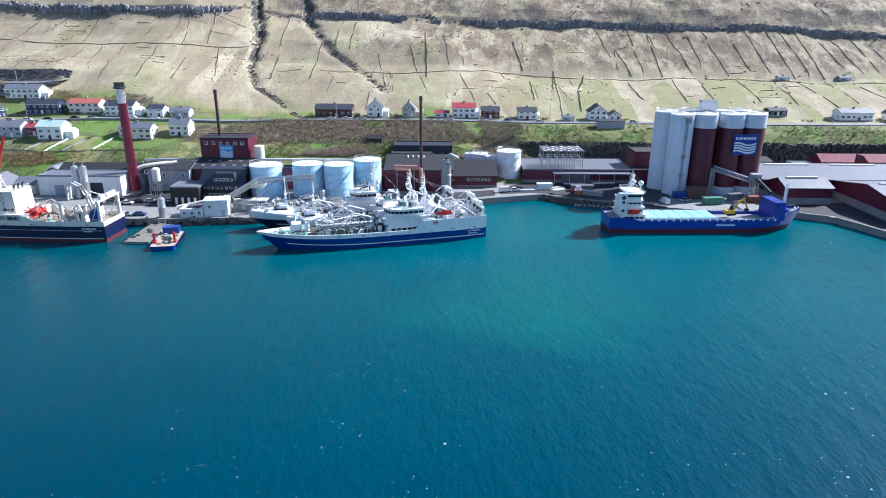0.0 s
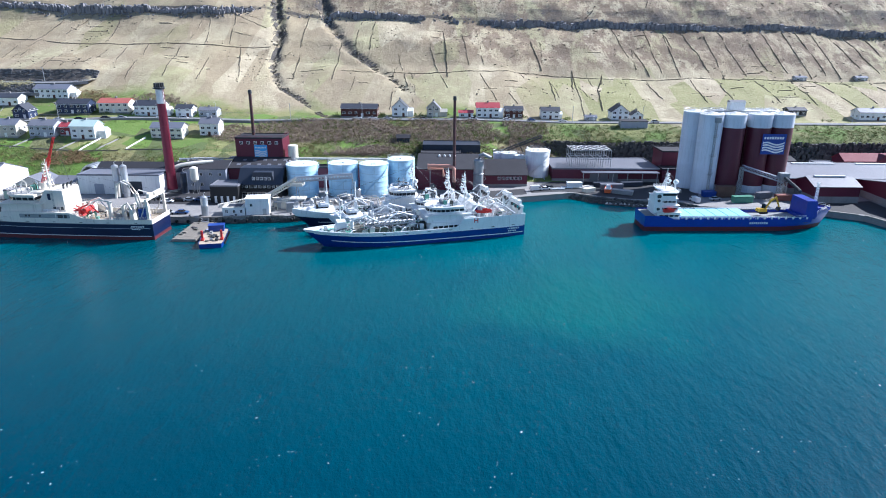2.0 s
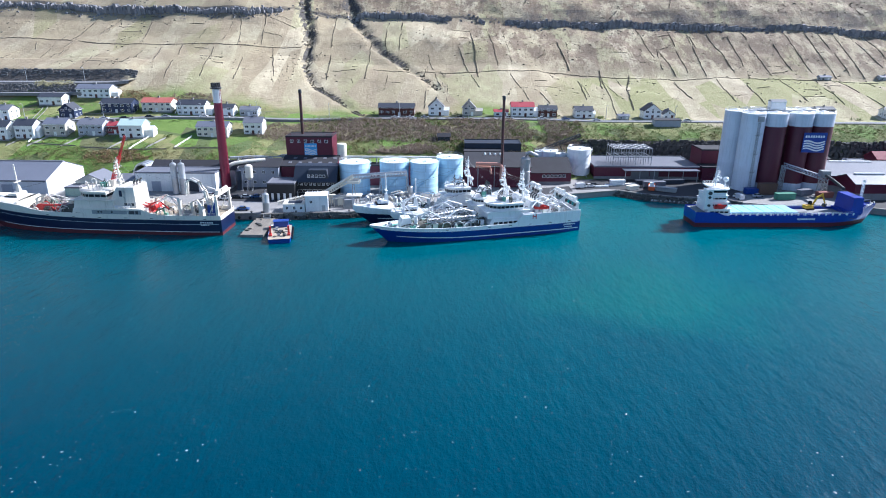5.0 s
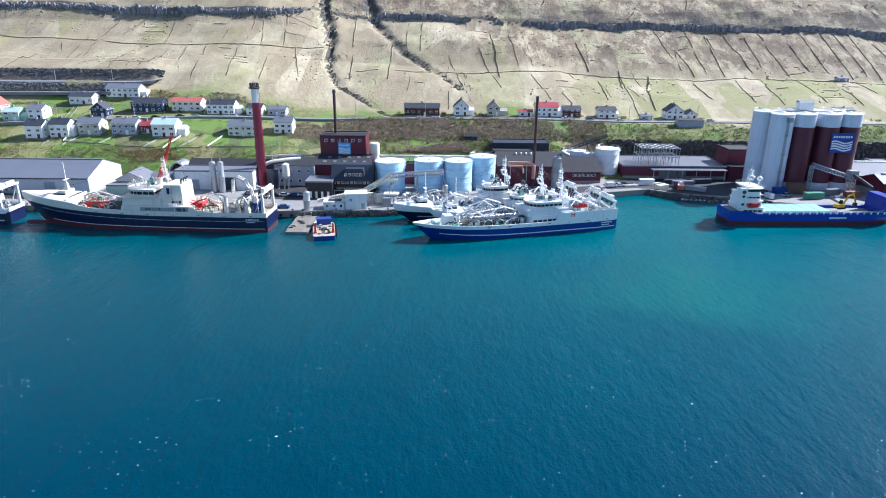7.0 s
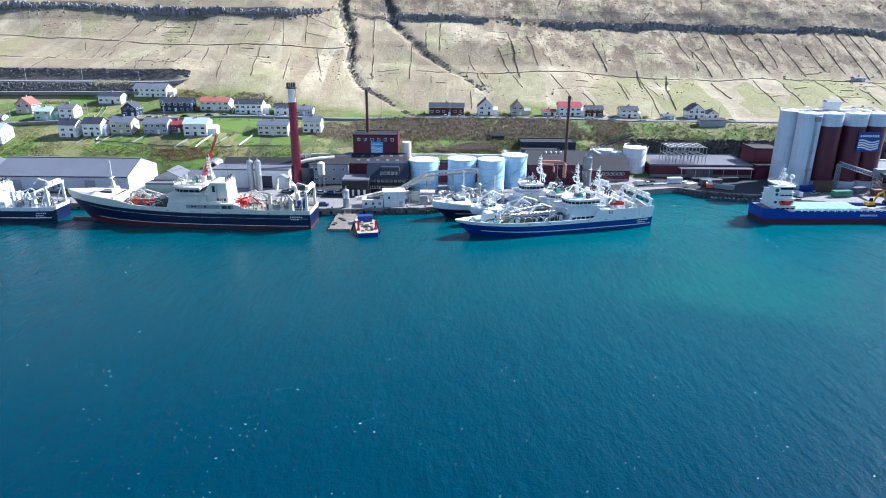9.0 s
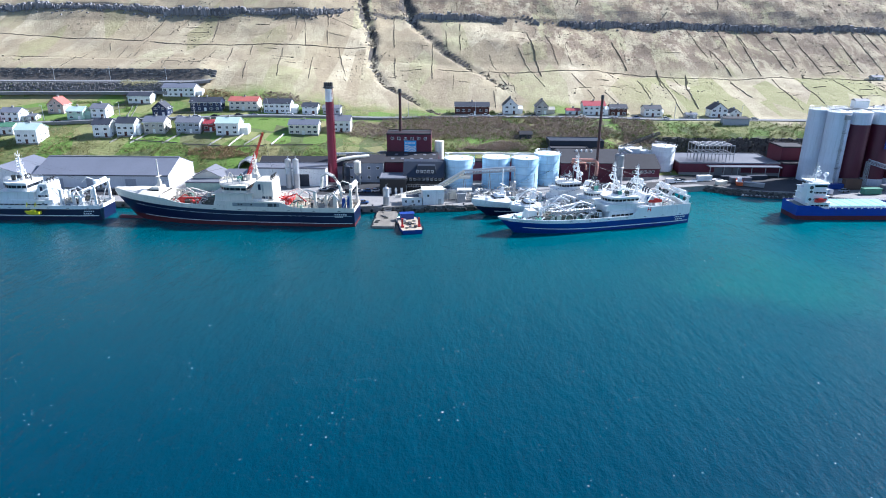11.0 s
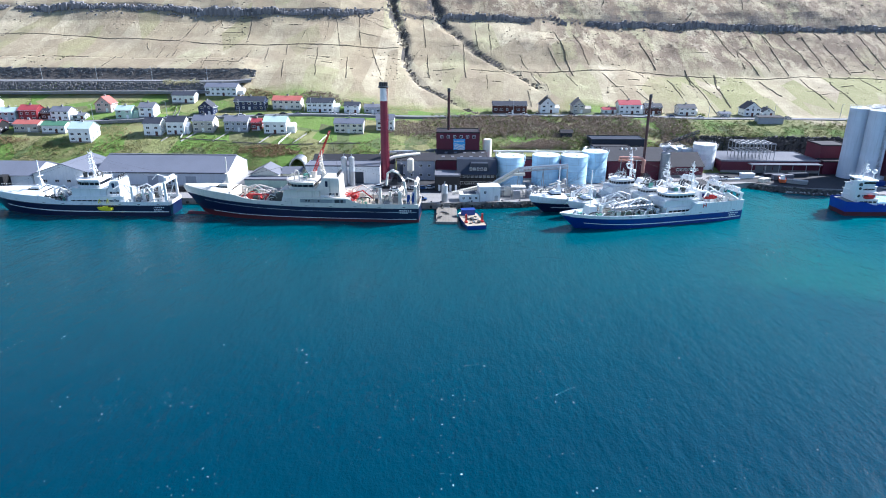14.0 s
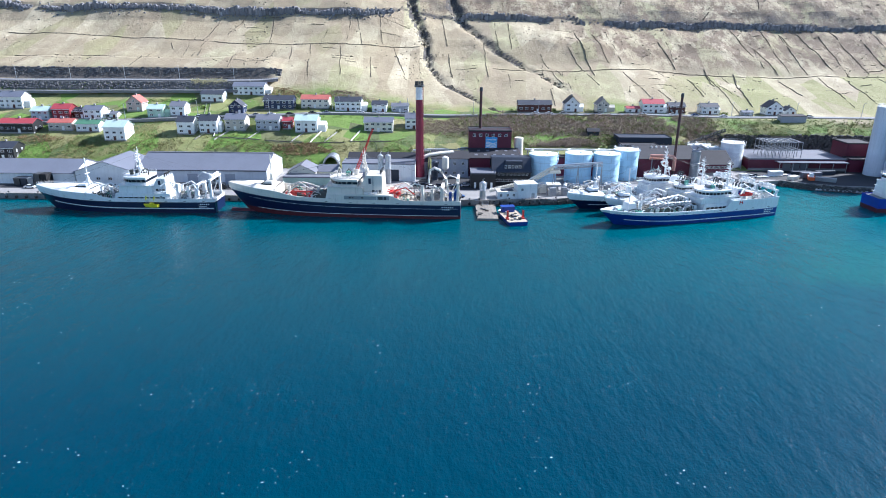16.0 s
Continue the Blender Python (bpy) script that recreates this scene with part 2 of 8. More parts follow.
    def rail(self, pts, h=1.0, step=2.0, r=0.05):
        """A handrail on posts along pts."""
        for p, q in zip(pts, pts[1:]):
            p, q = Vector(p), Vector(q)
            n = max(1, int((q - p).length / step))
            for k in range(n + 1):
                c = p.lerp(q, k / n)
                self.tube([c, c + Vector((0, 0, h))], r, 4)
            for f in (0.5, 1.0):
                self.tube([p + Vector((0, 0, h * f)), q + Vector((0, 0, h * f))], r, 4)
        return self


def mesh_of(name, g, material, smooth=35):
    me = bpy.data.meshes.new(name)
    me.from_pydata(g.v, [], g.f)
    me.materials.append(material)
    if smooth:
        me.polygons.foreach_set("use_smooth", [True] * len(me.polygons))
        me.set_sharp_from_angle(angle=radians(smooth))
    me.update()
    return me


def part(name, g, material, parent=None, label="", smooth=35):
    ob = new(name, mesh_of(name, g, material, smooth))
    ob.parent = parent
    return tagged(ob, label)


def piece(name, me, parent, at=(0, 0, 0), rz=0.0):
    ob = new(name, me)
    ob.parent = parent
    ob.location, ob.rotation_euler = at, (0, 0, rz)
    return ob


def thing(name, label, category, at=(0, 0, 0), turn=0.0, group="", kind=""):
    ob = new(name)
    ob.empty_display_size = 0.5
    ob.location, ob.rotation_euler = at, (0, 0, radians(turn))
    return tagged(ob, label, category, group, kind)


def solid(name, g, material, label, category="", group="", kind="", smooth=35):
    return tagged(part(name, g, material, None, "", smooth), label, category, group, kind)


# ---- the setting: water, hillside, quay, roads ----
# shore-to-ridge sections of the hillside, (y, z), at three stations along the shore
WEST = ((240, 1.9), (262, 1.9), (270, 6.5), (284, 11.5), (302, 15.5), (314, 19), (330, 21.5), (348, 25.5), (362, 31), (380, 39), (415, 49), (445, 59), (465, 69), (478, 78.5), (490, 86), (540, 107), (900, 330), (1600, 520))
MID = ((240, 1.9), (264, 1.9), (273, 6), (288, 9.5), (311, 13.5), (336, 18.4), (352, 19.2), (362, 21), (387, 29.5), (430, 42), (455, 56), (495, 70), (512, 80), (540, 97), (900, 330), (1600, 520))
EAST = ((240, 1.9), (306, 1.9), (309, 3), (313, 11), (322, 14), (338, 17.2), (354, 17.8), (364, 20.5), (387, 26.5), (428, 34.5), (497, 67.5), (512, 79), (540, 94), (900, 330), (1600, 520))
GULLIES = (((-150, 580), (-141, 506), (-129, 463), (-124, 417), (-113, 388), (-93, 369), (-79, 346)),
           ((-118, 580), (-108, 518), (-101, 495), (-82, 448), (-62, 430), (-43, 400), (-36, 384)))
BENCH = ((346, 25), (352, 28.2), (358, 33.2), (372, 34.2), (378.5, 41.2), (386, 43.2), (400, 46.6))
BAND = ((-700, 485), (-315, 479), (-255, 476), (-175, 475), (-145, 494), (-97, 503), (-38, 499), (25, 496), (60, 500), (172, 497), (255, 493), (318, 487), (700, 478))


def smooth_step(a, b, v):
    t = np.clip((v - a) / (b - a), 0, 1)
    return t * t * (3 - 2 * t)


def line_distance(x, y, line):
    d = 1e9
    for (ax, ay), (bx, by) in zip(line, line[1:]):
        t = np.clip(((x - ax) * (bx - ax) + (y - ay) * (by - ay)) / ((bx - ax) ** 2 + (by - ay) ** 2), 0, 1)
        d = np.minimum(d, np.hypot(x - ax - t * (bx - ax), y - ay - t * (by - ay)))
    return d


def lattice(x, y, size, seed):
    """Smooth random heights from -1 to 1, size metres apart."""
    u, v = x / size, y / size
    i, j = np.floor(u), np.floor(v)
    a, b = u - i, v - j
    a, b = a * a * (3 - 2 * a), b * b * (3 - 2 * b)

    def knot(p, q):
        h = np.sin(p * 127.1 + q * 311.7 + seed * 74.7) * 43758.5453
        return 2 * (h - np.floor(h)) - 1
    low = knot(i, j) * (1 - a) + knot(i + 1, j) * a
    return low * (1 - b) + (knot(i, j + 1) * (1 - a) + knot(i + 1, j + 1) * a) * b


def terrain(x, y):
    """Height of the hillside at x, y."""
    a, b, c = (np.interp(y, *zip(*s)) for s in (WEST, MID, EAST))
    z = a + (b - a) * smooth_step(-190, -100, x) + (c - b) * smooth_step(-5, 65, x)
    bench = smooth_step(-214, -228, x) * (y > 346) * (y < 400)
    z = z + bench * (np.interp(y, *zip(*BENCH)) - a)
    yb = np.interp(x, *zip(*BAND))
    z = z + 1.0 * (smooth_step(yb - 1, yb + 3, y) - smooth_step(yb - 45, yb - 1, y))
    wave = np.sin(x * 0.045 + 1.3 * np.sin(y * 0.03)) * np.sin(y * 0.05 + 0.7 * np.sin(x * 0.021)) + 0.5 * np.sin(x * 0.13 + y * 0.04) * np.sin(y * 0.11 - x * 0.03)
    z = z + wave * np.interp(y, (300, 370, 420, 900), (0, 0.2, 0.8, 5))
    rugged = np.interp(y, (372, 400, 470, 540), (0, 0.55, 0.9, 1.3)) * (0.6 + 0.4 * smooth_step(-150, -20, x))
    z = z + rugged * (0.3 * lattice(x, y, 5.5, 1) + 0.55 * lattice(x, y, 13, 2) + 0.2 * lattice(x * 1.0, y * 0.5, 3.2, 3))
    for k, line in enumerate(GULLIES):
        w = np.interp(y, (345, 420, 470), (1.3, 1.8, (3.0, 3.2)[k])) * (1 + 0.35 * np.sin(y * 0.21 + k) + 0.25 * np.sin(y * 0.53 + 2 * k))
        z = z - np.interp(y, (345, 375, 440, 520), (0.4, 1.4, 3.0 - 1.1 * k, 5 - k)) * np.exp(-(line_distance(x, y, line) / w) ** 2)
    return z


def height(x, y):
    return float(terrain(np.float64(x), np.float64(y)))


# water
m, n, l, bsdf = shader("sea_water")
geo = n.new("ShaderNodeNewGeometry")
pos = geo.outputs["Position"]
# drifting green plume with an uneven edge
mp = n.new("ShaderNodeMapping")
mp.inputs["Location"].default_value = (-0.5, -4.83, 0)
mp.inputs["Scale"].default_value = (1 / 40, 1 / 29, 0)
l.new(pos, mp.inputs[0])
warp = noise_node(n, l, pos, 0.035, 4, 0.55)
wv = n.new("ShaderNodeVectorMath")
wv.operation = "MULTIPLY_ADD"
wv.inputs[1].default_value, wv.inputs[2].default_value = (1.5, 1.5, 0), (-0.75, -0.75, 0)
l.new(warp.outputs["Color"], wv.inputs[0])
av = n.new("ShaderNodeVectorMath")
l.new(mp.outputs[0], av.inputs[0])
l.new(wv.outputs[0], av.inputs[1])
ln = n.new("ShaderNodeVectorMath")
ln.operation = "LENGTH"
l.new(av.outputs[0], ln.inputs[0])
plume = ramp(n, l, ln.outputs["Value"], 0.2, 1.6, (0.5, 0.5, 0.5, 1), (0, 0, 0, 1))
sep = n.new("ShaderNodeSeparateXYZ")
l.new(pos, sep.inputs[0])
shelf = n.new("ShaderNodeMapRange")
shelf.inputs[1].default_value, shelf.inputs[2].default_value = 60, 215
l.new(sep.outputs[1], shelf.inputs[0])
patch = noise_node(n, l, pos, 0.012, 3, 0.5)
# turquoise rises eastward; hull shade in the west and sun-side glow are painted in
east = n.new("ShaderNodeMapRange")
east.interpolation_type = "SMOOTHSTEP"
east.inputs[1].default_value, east.inputs[2].default_value = -105, 35
l.new(sep.outputs[0], east.inputs[0])
shallow = mixed(n, l, east.outputs[0], (0.0, 0.074, 0.092, 1), (0.0, 0.118, 0.137, 1))
deep = mixed(n, l, east.outputs[0], (0.0, 0.031, 0.055, 1), (0.0, 0.037, 0.063, 1))
sea = mixed(n, l, shelf.outputs[0], deep, shallow)
sea = mixed(n, l, ramp(n, l, patch.outputs[0], 0.35, 0.7, (0, 0, 0, 1), (0.35, 0.35, 0.35, 1)).outputs[0], sea, (0.0, 0.03, 0.052, 1))
sea = mixed(n, l, plume.outputs[0], sea, (0.003, 0.115, 0.105, 1))
# sparse white flecks mixed into the base colour: foam and painted sun glints
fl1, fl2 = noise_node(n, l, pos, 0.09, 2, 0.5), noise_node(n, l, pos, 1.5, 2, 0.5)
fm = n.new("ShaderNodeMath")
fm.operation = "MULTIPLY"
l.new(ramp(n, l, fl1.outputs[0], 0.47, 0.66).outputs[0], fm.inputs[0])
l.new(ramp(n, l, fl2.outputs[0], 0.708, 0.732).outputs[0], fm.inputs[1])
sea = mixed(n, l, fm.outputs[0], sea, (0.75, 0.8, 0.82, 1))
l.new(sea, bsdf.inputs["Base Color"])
bsdf.inputs["Roughness"].default_value, bsdf.inputs["IOR"].default_value = 0.2, 1.33
bsdf.inputs["Specular IOR Level"].default_value = 0.3
bsdf.inputs["Subsurface Weight"].default_value, bsdf.inputs["Subsurface Scale"].default_value = 0.35, 1.5
bsdf.inputs["Subsurface Radius"].default_value = (0.5, 1.0, 1.0)
sw = n.new("ShaderNodeMapping")
sw.inputs["Rotation"].default_value, sw.inputs["Scale"].default_value = (0, 0, radians(28)), (1.0, 0.45, 1)
l.new(pos, sw.inputs[0])
w1, w2, w3 = noise_node(n, l, sw.outputs[0], 0.16, 3, 0.5), noise_node(n, l, sw.outputs[0], 0.7, 4, 0.6), noise_node(n, l, pos, 1.7, 3, 0.6)
prev = None
for w, dist, strength in ((w1, 1.0, 0.45), (w2, 0.34, 0.6), (w3, 0.13, 0.65)):
    bp = n.new("ShaderNodeBump")
    bp.inputs["Strength"].default_value, bp.inputs["Distance"].default_value = strength, dist
    l.new(w.outputs[0], bp.inputs["Height"])
    if prev:
        l.new(prev.outputs[0], bp.inputs["Normal"])
    prev = bp
l.new(prev.outputs[0], bsdf.inputs["Normal"])
WATER = m
solid("water", Geo().add([(-2600, -2600, 0), (2600, -2600, 0), (2600, 320, 0), (-2600, 320, 0)], [(0, 1, 2, 3)]), WATER,
      "deep teal blue sea water with small ripples and a green plume", "water", kind="structure")

# hillside
m, n, l, bsdf = shader("hillside_grass")
geo = n.new("ShaderNodeNewGeometry")
pos = geo.outputs["Position"]
sep = n.new("ShaderNodeSeparateXYZ")
l.new(pos, sep.inputs[0])
mp = n.new("ShaderNodeMapping")
mp.inputs["Scale"].default_value = (1.0, 0.22, 0.1)
l.new(pos, mp.inputs[0])
strip = noise_node(n, l, mp.outputs[0], 0.06, 2, 0.4)
grain = noise_node(n, l, pos, 0.55, 6, 0.72)
tuft = noise_node(n, l, pos, 2.2, 4, 0.7)
broad = noise_node(n, l, pos, 0.02, 4, 0.55)


def plots(wide, long, lean):
    """One random grey for each roughly oblong plot of land."""
    mp = n.new("ShaderNodeMapping")
    mp.inputs["Rotation"].default_value, mp.inputs["Scale"].default_value = (0, 0, radians(lean)), (1 / wide, 1 / long, 0)
    l.new(pos, mp.inputs[0])
    v = n.new("ShaderNodeTexVoronoi")
    v.inputs["Scale"].default_value, v.inputs["Randomness"].default_value = 1.0, 0.75
    l.new(mp.outputs[0], v.inputs["Vector"])
    sx = n.new("ShaderNodeSeparateColor")
    l.new(v.outputs["Color"], sx.inputs[0])
    return sx


def span(src, a, b, lo=0.0, hi=1.0):
    r = n.new("ShaderNodeMapRange")
    r.interpolation_type = "SMOOTHSTEP"
    for k, v in enumerate((a, b, lo, hi)):
        r.inputs[k + 1].default_value = v
    l.new(src, r.inputs[0])
    return r.outputs[0]


def times(a, b):
    t = n.new("ShaderNodeMath")
    t.operation = "MULTIPLY"
    l.new(a, t.inputs[0])
    if isinstance(b, float):
        t.inputs[1].default_value = b
    else:
        l.new(b, t.inputs[1])
    return t.outputs[0]


field, garden = plots(17, 52, 4), plots(13, 17, -6)
# heather grows thick in the middle of the slope and above the ledge, thinly in the west
east_heath = times(span(sep.outputs[0], -60, 20), span(sep.outputs[1], 425, 452))
high_heath = times(span(sep.outputs[1], 494, 506), span(sep.outputs[0], -170, -60, 0.5, 1.0))
thick = n.new("ShaderNodeMath")
thick.operation = "MAXIMUM"
l.new(east_heath, thick.inputs[0])
l.new(high_heath, thick.inputs[1])
heathy = span(thick.outputs[0], 0, 1, 0.27, 1.0)
straw = mixed(n, l, ramp(n, l, strip.outputs[0], 0.36, 0.64).outputs[0], (0.4, 0.345, 0.21, 1), (0.52, 0.445, 0.295, 1))
straw = mixed(n, l, ramp(n, l, field.outputs[0], 0.25, 0.8, (0, 0, 0, 1), (0.95, 0.95, 0.95, 1)).outputs[0], straw, (0.35, 0.285, 0.175, 1))
straw = mixed(n, l, ramp(n, l, field.outputs[1], 0.78, 0.82, (0, 0, 0, 1), (0.4, 0.4, 0.4, 1)).outputs[0], straw, (0.3, 0.31, 0.12, 1))
straw = mixed(n, l, times(ramp(n, l, grain.outputs[0], 0.5, 0.74, (0, 0, 0, 1), (0.9, 0.9, 0.9, 1)).outputs[0], heathy), straw, (0.26, 0.19, 0.12, 1))
straw = mixed(n, l, ramp(n, l, broad.outputs[0], 0.48, 0.66, (0, 0, 0, 1), (0.6, 0.6, 0.6, 1)).outputs[0], straw, (0.31, 0.245, 0.16, 1))
mp2 = n.new("ShaderNodeMapping")
mp2.inputs["Scale"].default_value = (1.0, 0.55, 0.4)
l.new(pos, mp2.inputs[0])
heath = noise_node(n, l, mp2.outputs[0], 0.11, 7, 0.72)
straw = mixed(n, l, times(ramp(n, l, heath.outputs[0], 0.45, 0.54, (0, 0, 0, 1), (0.95, 0.95, 0.95, 1)).outputs[0], heathy), straw, (0.2, 0.145, 0.095, 1))
mp3 = n.new("ShaderNodeMapping")
mp3.inputs["Scale"].default_value = (1.0, 0.13, 0.1)
l.new(pos, mp3.inputs[0])
rill = noise_node(n, l, mp3.outputs[0], 0.32, 5, 0.7)
straw = mixed(n, l, times(ramp(n, l, rill.outputs[0], 0.54, 0.66, (0, 0, 0, 1), (0.8, 0.8, 0.8, 1)).outputs[0], heathy), straw, (0.2, 0.15, 0.09, 1))
speck = noise_node(n, l, pos, 0.9, 3, 0.6)
straw = mixed(n, l, times(ramp(n, l, speck.outputs[0], 0.58, 0.66, (0, 0, 0, 1), (1, 1, 1, 1)).outputs[0], heathy), straw, (0.13, 0.1, 0.06, 1))
meadow = mixed(n, l, ramp(n, l, grain.outputs[0], 0.35, 0.68).outputs[0], (0.075, 0.125, 0.022, 1), (0.165, 0.165, 0.05, 1))
meadow = mixed(n, l, ramp(n, l, heath.outputs[0], 0.46, 0.66, (0, 0, 0, 1), (0.7, 0.7, 0.7, 1)).outputs[0], meadow, (0.27, 0.23, 0.1, 1))
lawn = noise_node(n, l, pos, 0.05, 2, 0.4)
meadow = mixed(n, l, ramp(n, l, lawn.outputs[0], 0.49, 0.56, (0, 0, 0, 1), (0.8, 0.8, 0.8, 1)).outputs[0], meadow, (0.115, 0.195, 0.032, 1))
meadow = mixed(n, l, ramp(n, l, tuft.outputs[0], 0.52, 0.8, (0, 0, 0, 1), (0.6, 0.6, 0.6, 1)).outputs[0], meadow, (0.07, 0.085, 0.02, 1))
meadow = mixed(n, l, ramp(n, l, garden.outputs[0], 0.62, 0.66, (0, 0, 0, 1), (0.75, 0.75, 0.75, 1)).outputs[0], meadow, (0.125, 0.225, 0.03, 1))
meadow = mixed(n, l, ramp(n, l, garden.outputs[1], 0.72, 0.76, (0, 0, 0, 1), (0.6, 0.6, 0.6, 1)).outputs[0], meadow, (0.29, 0.25, 0.115, 1))
meadow = mixed(n, l, ramp(n, l, garden.outputs[2], 0.8, 0.83, (0, 0, 0, 1), (0.6, 0.6, 0.6, 1)).outputs[0], meadow, (0.085, 0.085, 0.045, 1))
edge = n.new("ShaderNodeMath")
edge.operation = "MULTIPLY_ADD"
edge.inputs[1].default_value = 75.0
l.new(broad.outputs[0], edge.inputs[0])
westward = n.new("ShaderNodeMapRange")
westward.inputs[1].default_value, westward.inputs[2].default_value, westward.inputs[3].default_value, westward.inputs[4].default_value = -130, -190, 0, 4
l.new(sep.outputs[0], westward.inputs[0])
both = n.new("ShaderNodeMath")
l.new(sep.outputs[1], both.inputs[0])
l.new(westward.outputs[0], both.inputs[1])
eastward = n.new("ShaderNodeMapRange")
eastward.inputs[1].default_value, eastward.inputs[2].default_value, eastward.inputs[3].default_value, eastward.inputs[4].default_value = -10, 60, 0, 26
l.new(sep.outputs[0], eastward.inputs[0])
east_edge = n.new("ShaderNodeMath")
l.new(both.outputs[0], east_edge.inputs[0])
l.new(eastward.outputs[0], east_edge.inputs[1])
l.new(east_edge.outputs[0], edge.inputs[2])
far = n.new("ShaderNodeMapRange")
far.inputs[1].default_value, far.inputs[2].default_value = 392, 405
l.new(edge.outputs[0], far.inputs[0])
rough_zone = n.new("ShaderNodeMapRange")
rough_zone.inputs[1].default_value, rough_zone.inputs[2].default_value, rough_zone.inputs[4].default_value = 346, 366, 0.75
l.new(sep.outputs[1], rough_zone.inputs[0])
pasture = mixed(n, l, ramp(n, l, lawn.outputs[0], 0.42, 0.58).outputs[0], (0.27, 0.26, 0.1, 1), (0.19, 0.22, 0.06, 1))
meadow = mixed(n, l, rough_zone.outputs[0], meadow, pasture)
# single green plots between the long wall and the road in the east
green_plot = times(times(span(sep.outputs[0], 35, 60), span(sep.outputs[1], 428, 424)), ramp(n, l, field.outputs[0], 0.4, 0.43, (0, 0, 0, 1), (0.85, 0.85, 0.85, 1)).outputs[0])
straw = mixed(n, l, green_plot, straw, mixed(n, l, ramp(n, l, grain.outputs[0], 0.35, 0.68).outputs[0], (0.25, 0.26, 0.1, 1), (0.32, 0.29, 0.14, 1)))
turf = mixed(n, l, far.outputs[0], meadow, straw)
slope = n.new("ShaderNodeSeparateXYZ")
l.new(geo.outputs["True Normal"], slope.inputs[0])
stone = mixed(n, l, ramp(n, l, grain.outputs[0], 0.3, 0.7).outputs[0], (0.035, 0.032, 0.03, 1), (0.13, 0.115, 0.1, 1))
turf = mixed(n, l, ramp(n, l, slope.outputs[2], 0.7, 0.84, (1, 1, 1, 1), (0, 0, 0, 1)).outputs[0], turf, stone)
l.new(turf, bsdf.inputs["Base Color"])
bsdf.inputs["Roughness"].default_value = 0.95
bp = n.new("ShaderNodeBump")
bp.inputs["Strength"].default_value, bp.inputs["Distance"].default_value = 0.8, 1.0
l.new(grain.outputs[0], bp.inputs["Height"])
l.new(bp.outputs[0], bsdf.inputs["Normal"])
HILL = m


def build_hill():
    xs = np.concatenate([np.linspace(-2600, -460, 24), np.arange(-450, 350, 2.2), np.linspace(360, 2600, 24)])
    ys = np.concatenate([np.arange(258, 560, 2.0), np.arange(562, 660, 6), np.linspace(680, 1600, 24)])
    X, Y = np.meshgrid(xs, ys)
    Z = terrain(X, Y)
    nx, ny = len(xs), len(ys)
    k = (np.arange(ny - 1)[:, None] * nx + np.arange(nx - 1)[None, :]).ravel()
    g = Geo()
    g.v = np.stack([X.ravel(), Y.ravel(), Z.ravel()], 1).tolist()
    g.f = np.stack([k, k + 1, k + nx + 1, k + nx], 1).tolist()
    solid("ground", g, HILL, "steep grassy hillside with straw-coloured fields and gullies", "hillside", kind="structure", smooth=60)


build_hill()

rnd = random.Random(4)
BASALT = island_paint("basalt", (0.075, 0.078, 0.09), (0.34, 0.335, 0.345), 0.9)
WALLSTONE = island_paint("field_stone", (0.085, 0.075, 0.06), (0.26, 0.225, 0.165), 0.95)
SHORE_ROCK = island_paint("shore_rock", (0.026, 0.026, 0.026), (0.17, 0.16, 0.145), 0.9)

# the broken basalt ledge: crowded upright blocks, thick in places, with fallen ones below
g = Geo()
x = -560.0
while x < 440:
    x += rnd.uniform(0.35, 0.8)
    yb = float(np.interp(x, *zip(*BAND)))
    gap = noise.noise((x * 0.021, 3.1, 0.5)) + 0.4 * noise.noise((x * 0.09, 1.0, 2.0)) + (0.22 if x < -160 or x > 130 else 0.0)
    if gap < (-0.02 if -30 < x < 112 else -0.24) or -149 < x < -106:
        if rnd.random() < 0.25:
            yy = yb + rnd.gauss(0, 3)
            g.lump((x, yy, height(x, yy) + 0.2), (rnd.uniform(0.5, 1.3),) * 3, rnd)
        continue
    tall = 0.9 + 4.4 * max(0, gap + 0.2) + rnd.uniform(0, 1.3)
    foot = yb - 2.4 + 1.6 * noise.noise((x * 0.13, 8.0, 1.0))
    for k in range(rnd.choice((1, 2, 2, 3))):
        wd = rnd.uniform(0.7, 2.0)
        yy = foot + k * 1.5 + rnd.uniform(-0.6, 0.6)
        hh = tall * rnd.uniform(0.3, 1.0) * (1 - 0.2 * k)
        g.lump((x + rnd.uniform(-0.5, 0.5), yy, height(x, yy) + hh * 0.38), (wd, wd * 1.3, hh), rnd)
    if rnd.random() < 0.5:
        yy, q = foot - abs(rnd.gauss(1.2, 2.2)), rnd.uniform(0.4, 1.3)
        g.lump((x, yy, height(x, yy) + 0.2), (q, q, q * 0.8), rnd)
solid("basalt_ledge", g, BASALT, "dark broken basalt ledge crossing the hillside", "rock ledge", kind="stuff", smooth=0)

# scree and boulders in the gullies and over the slope
g = Geo()
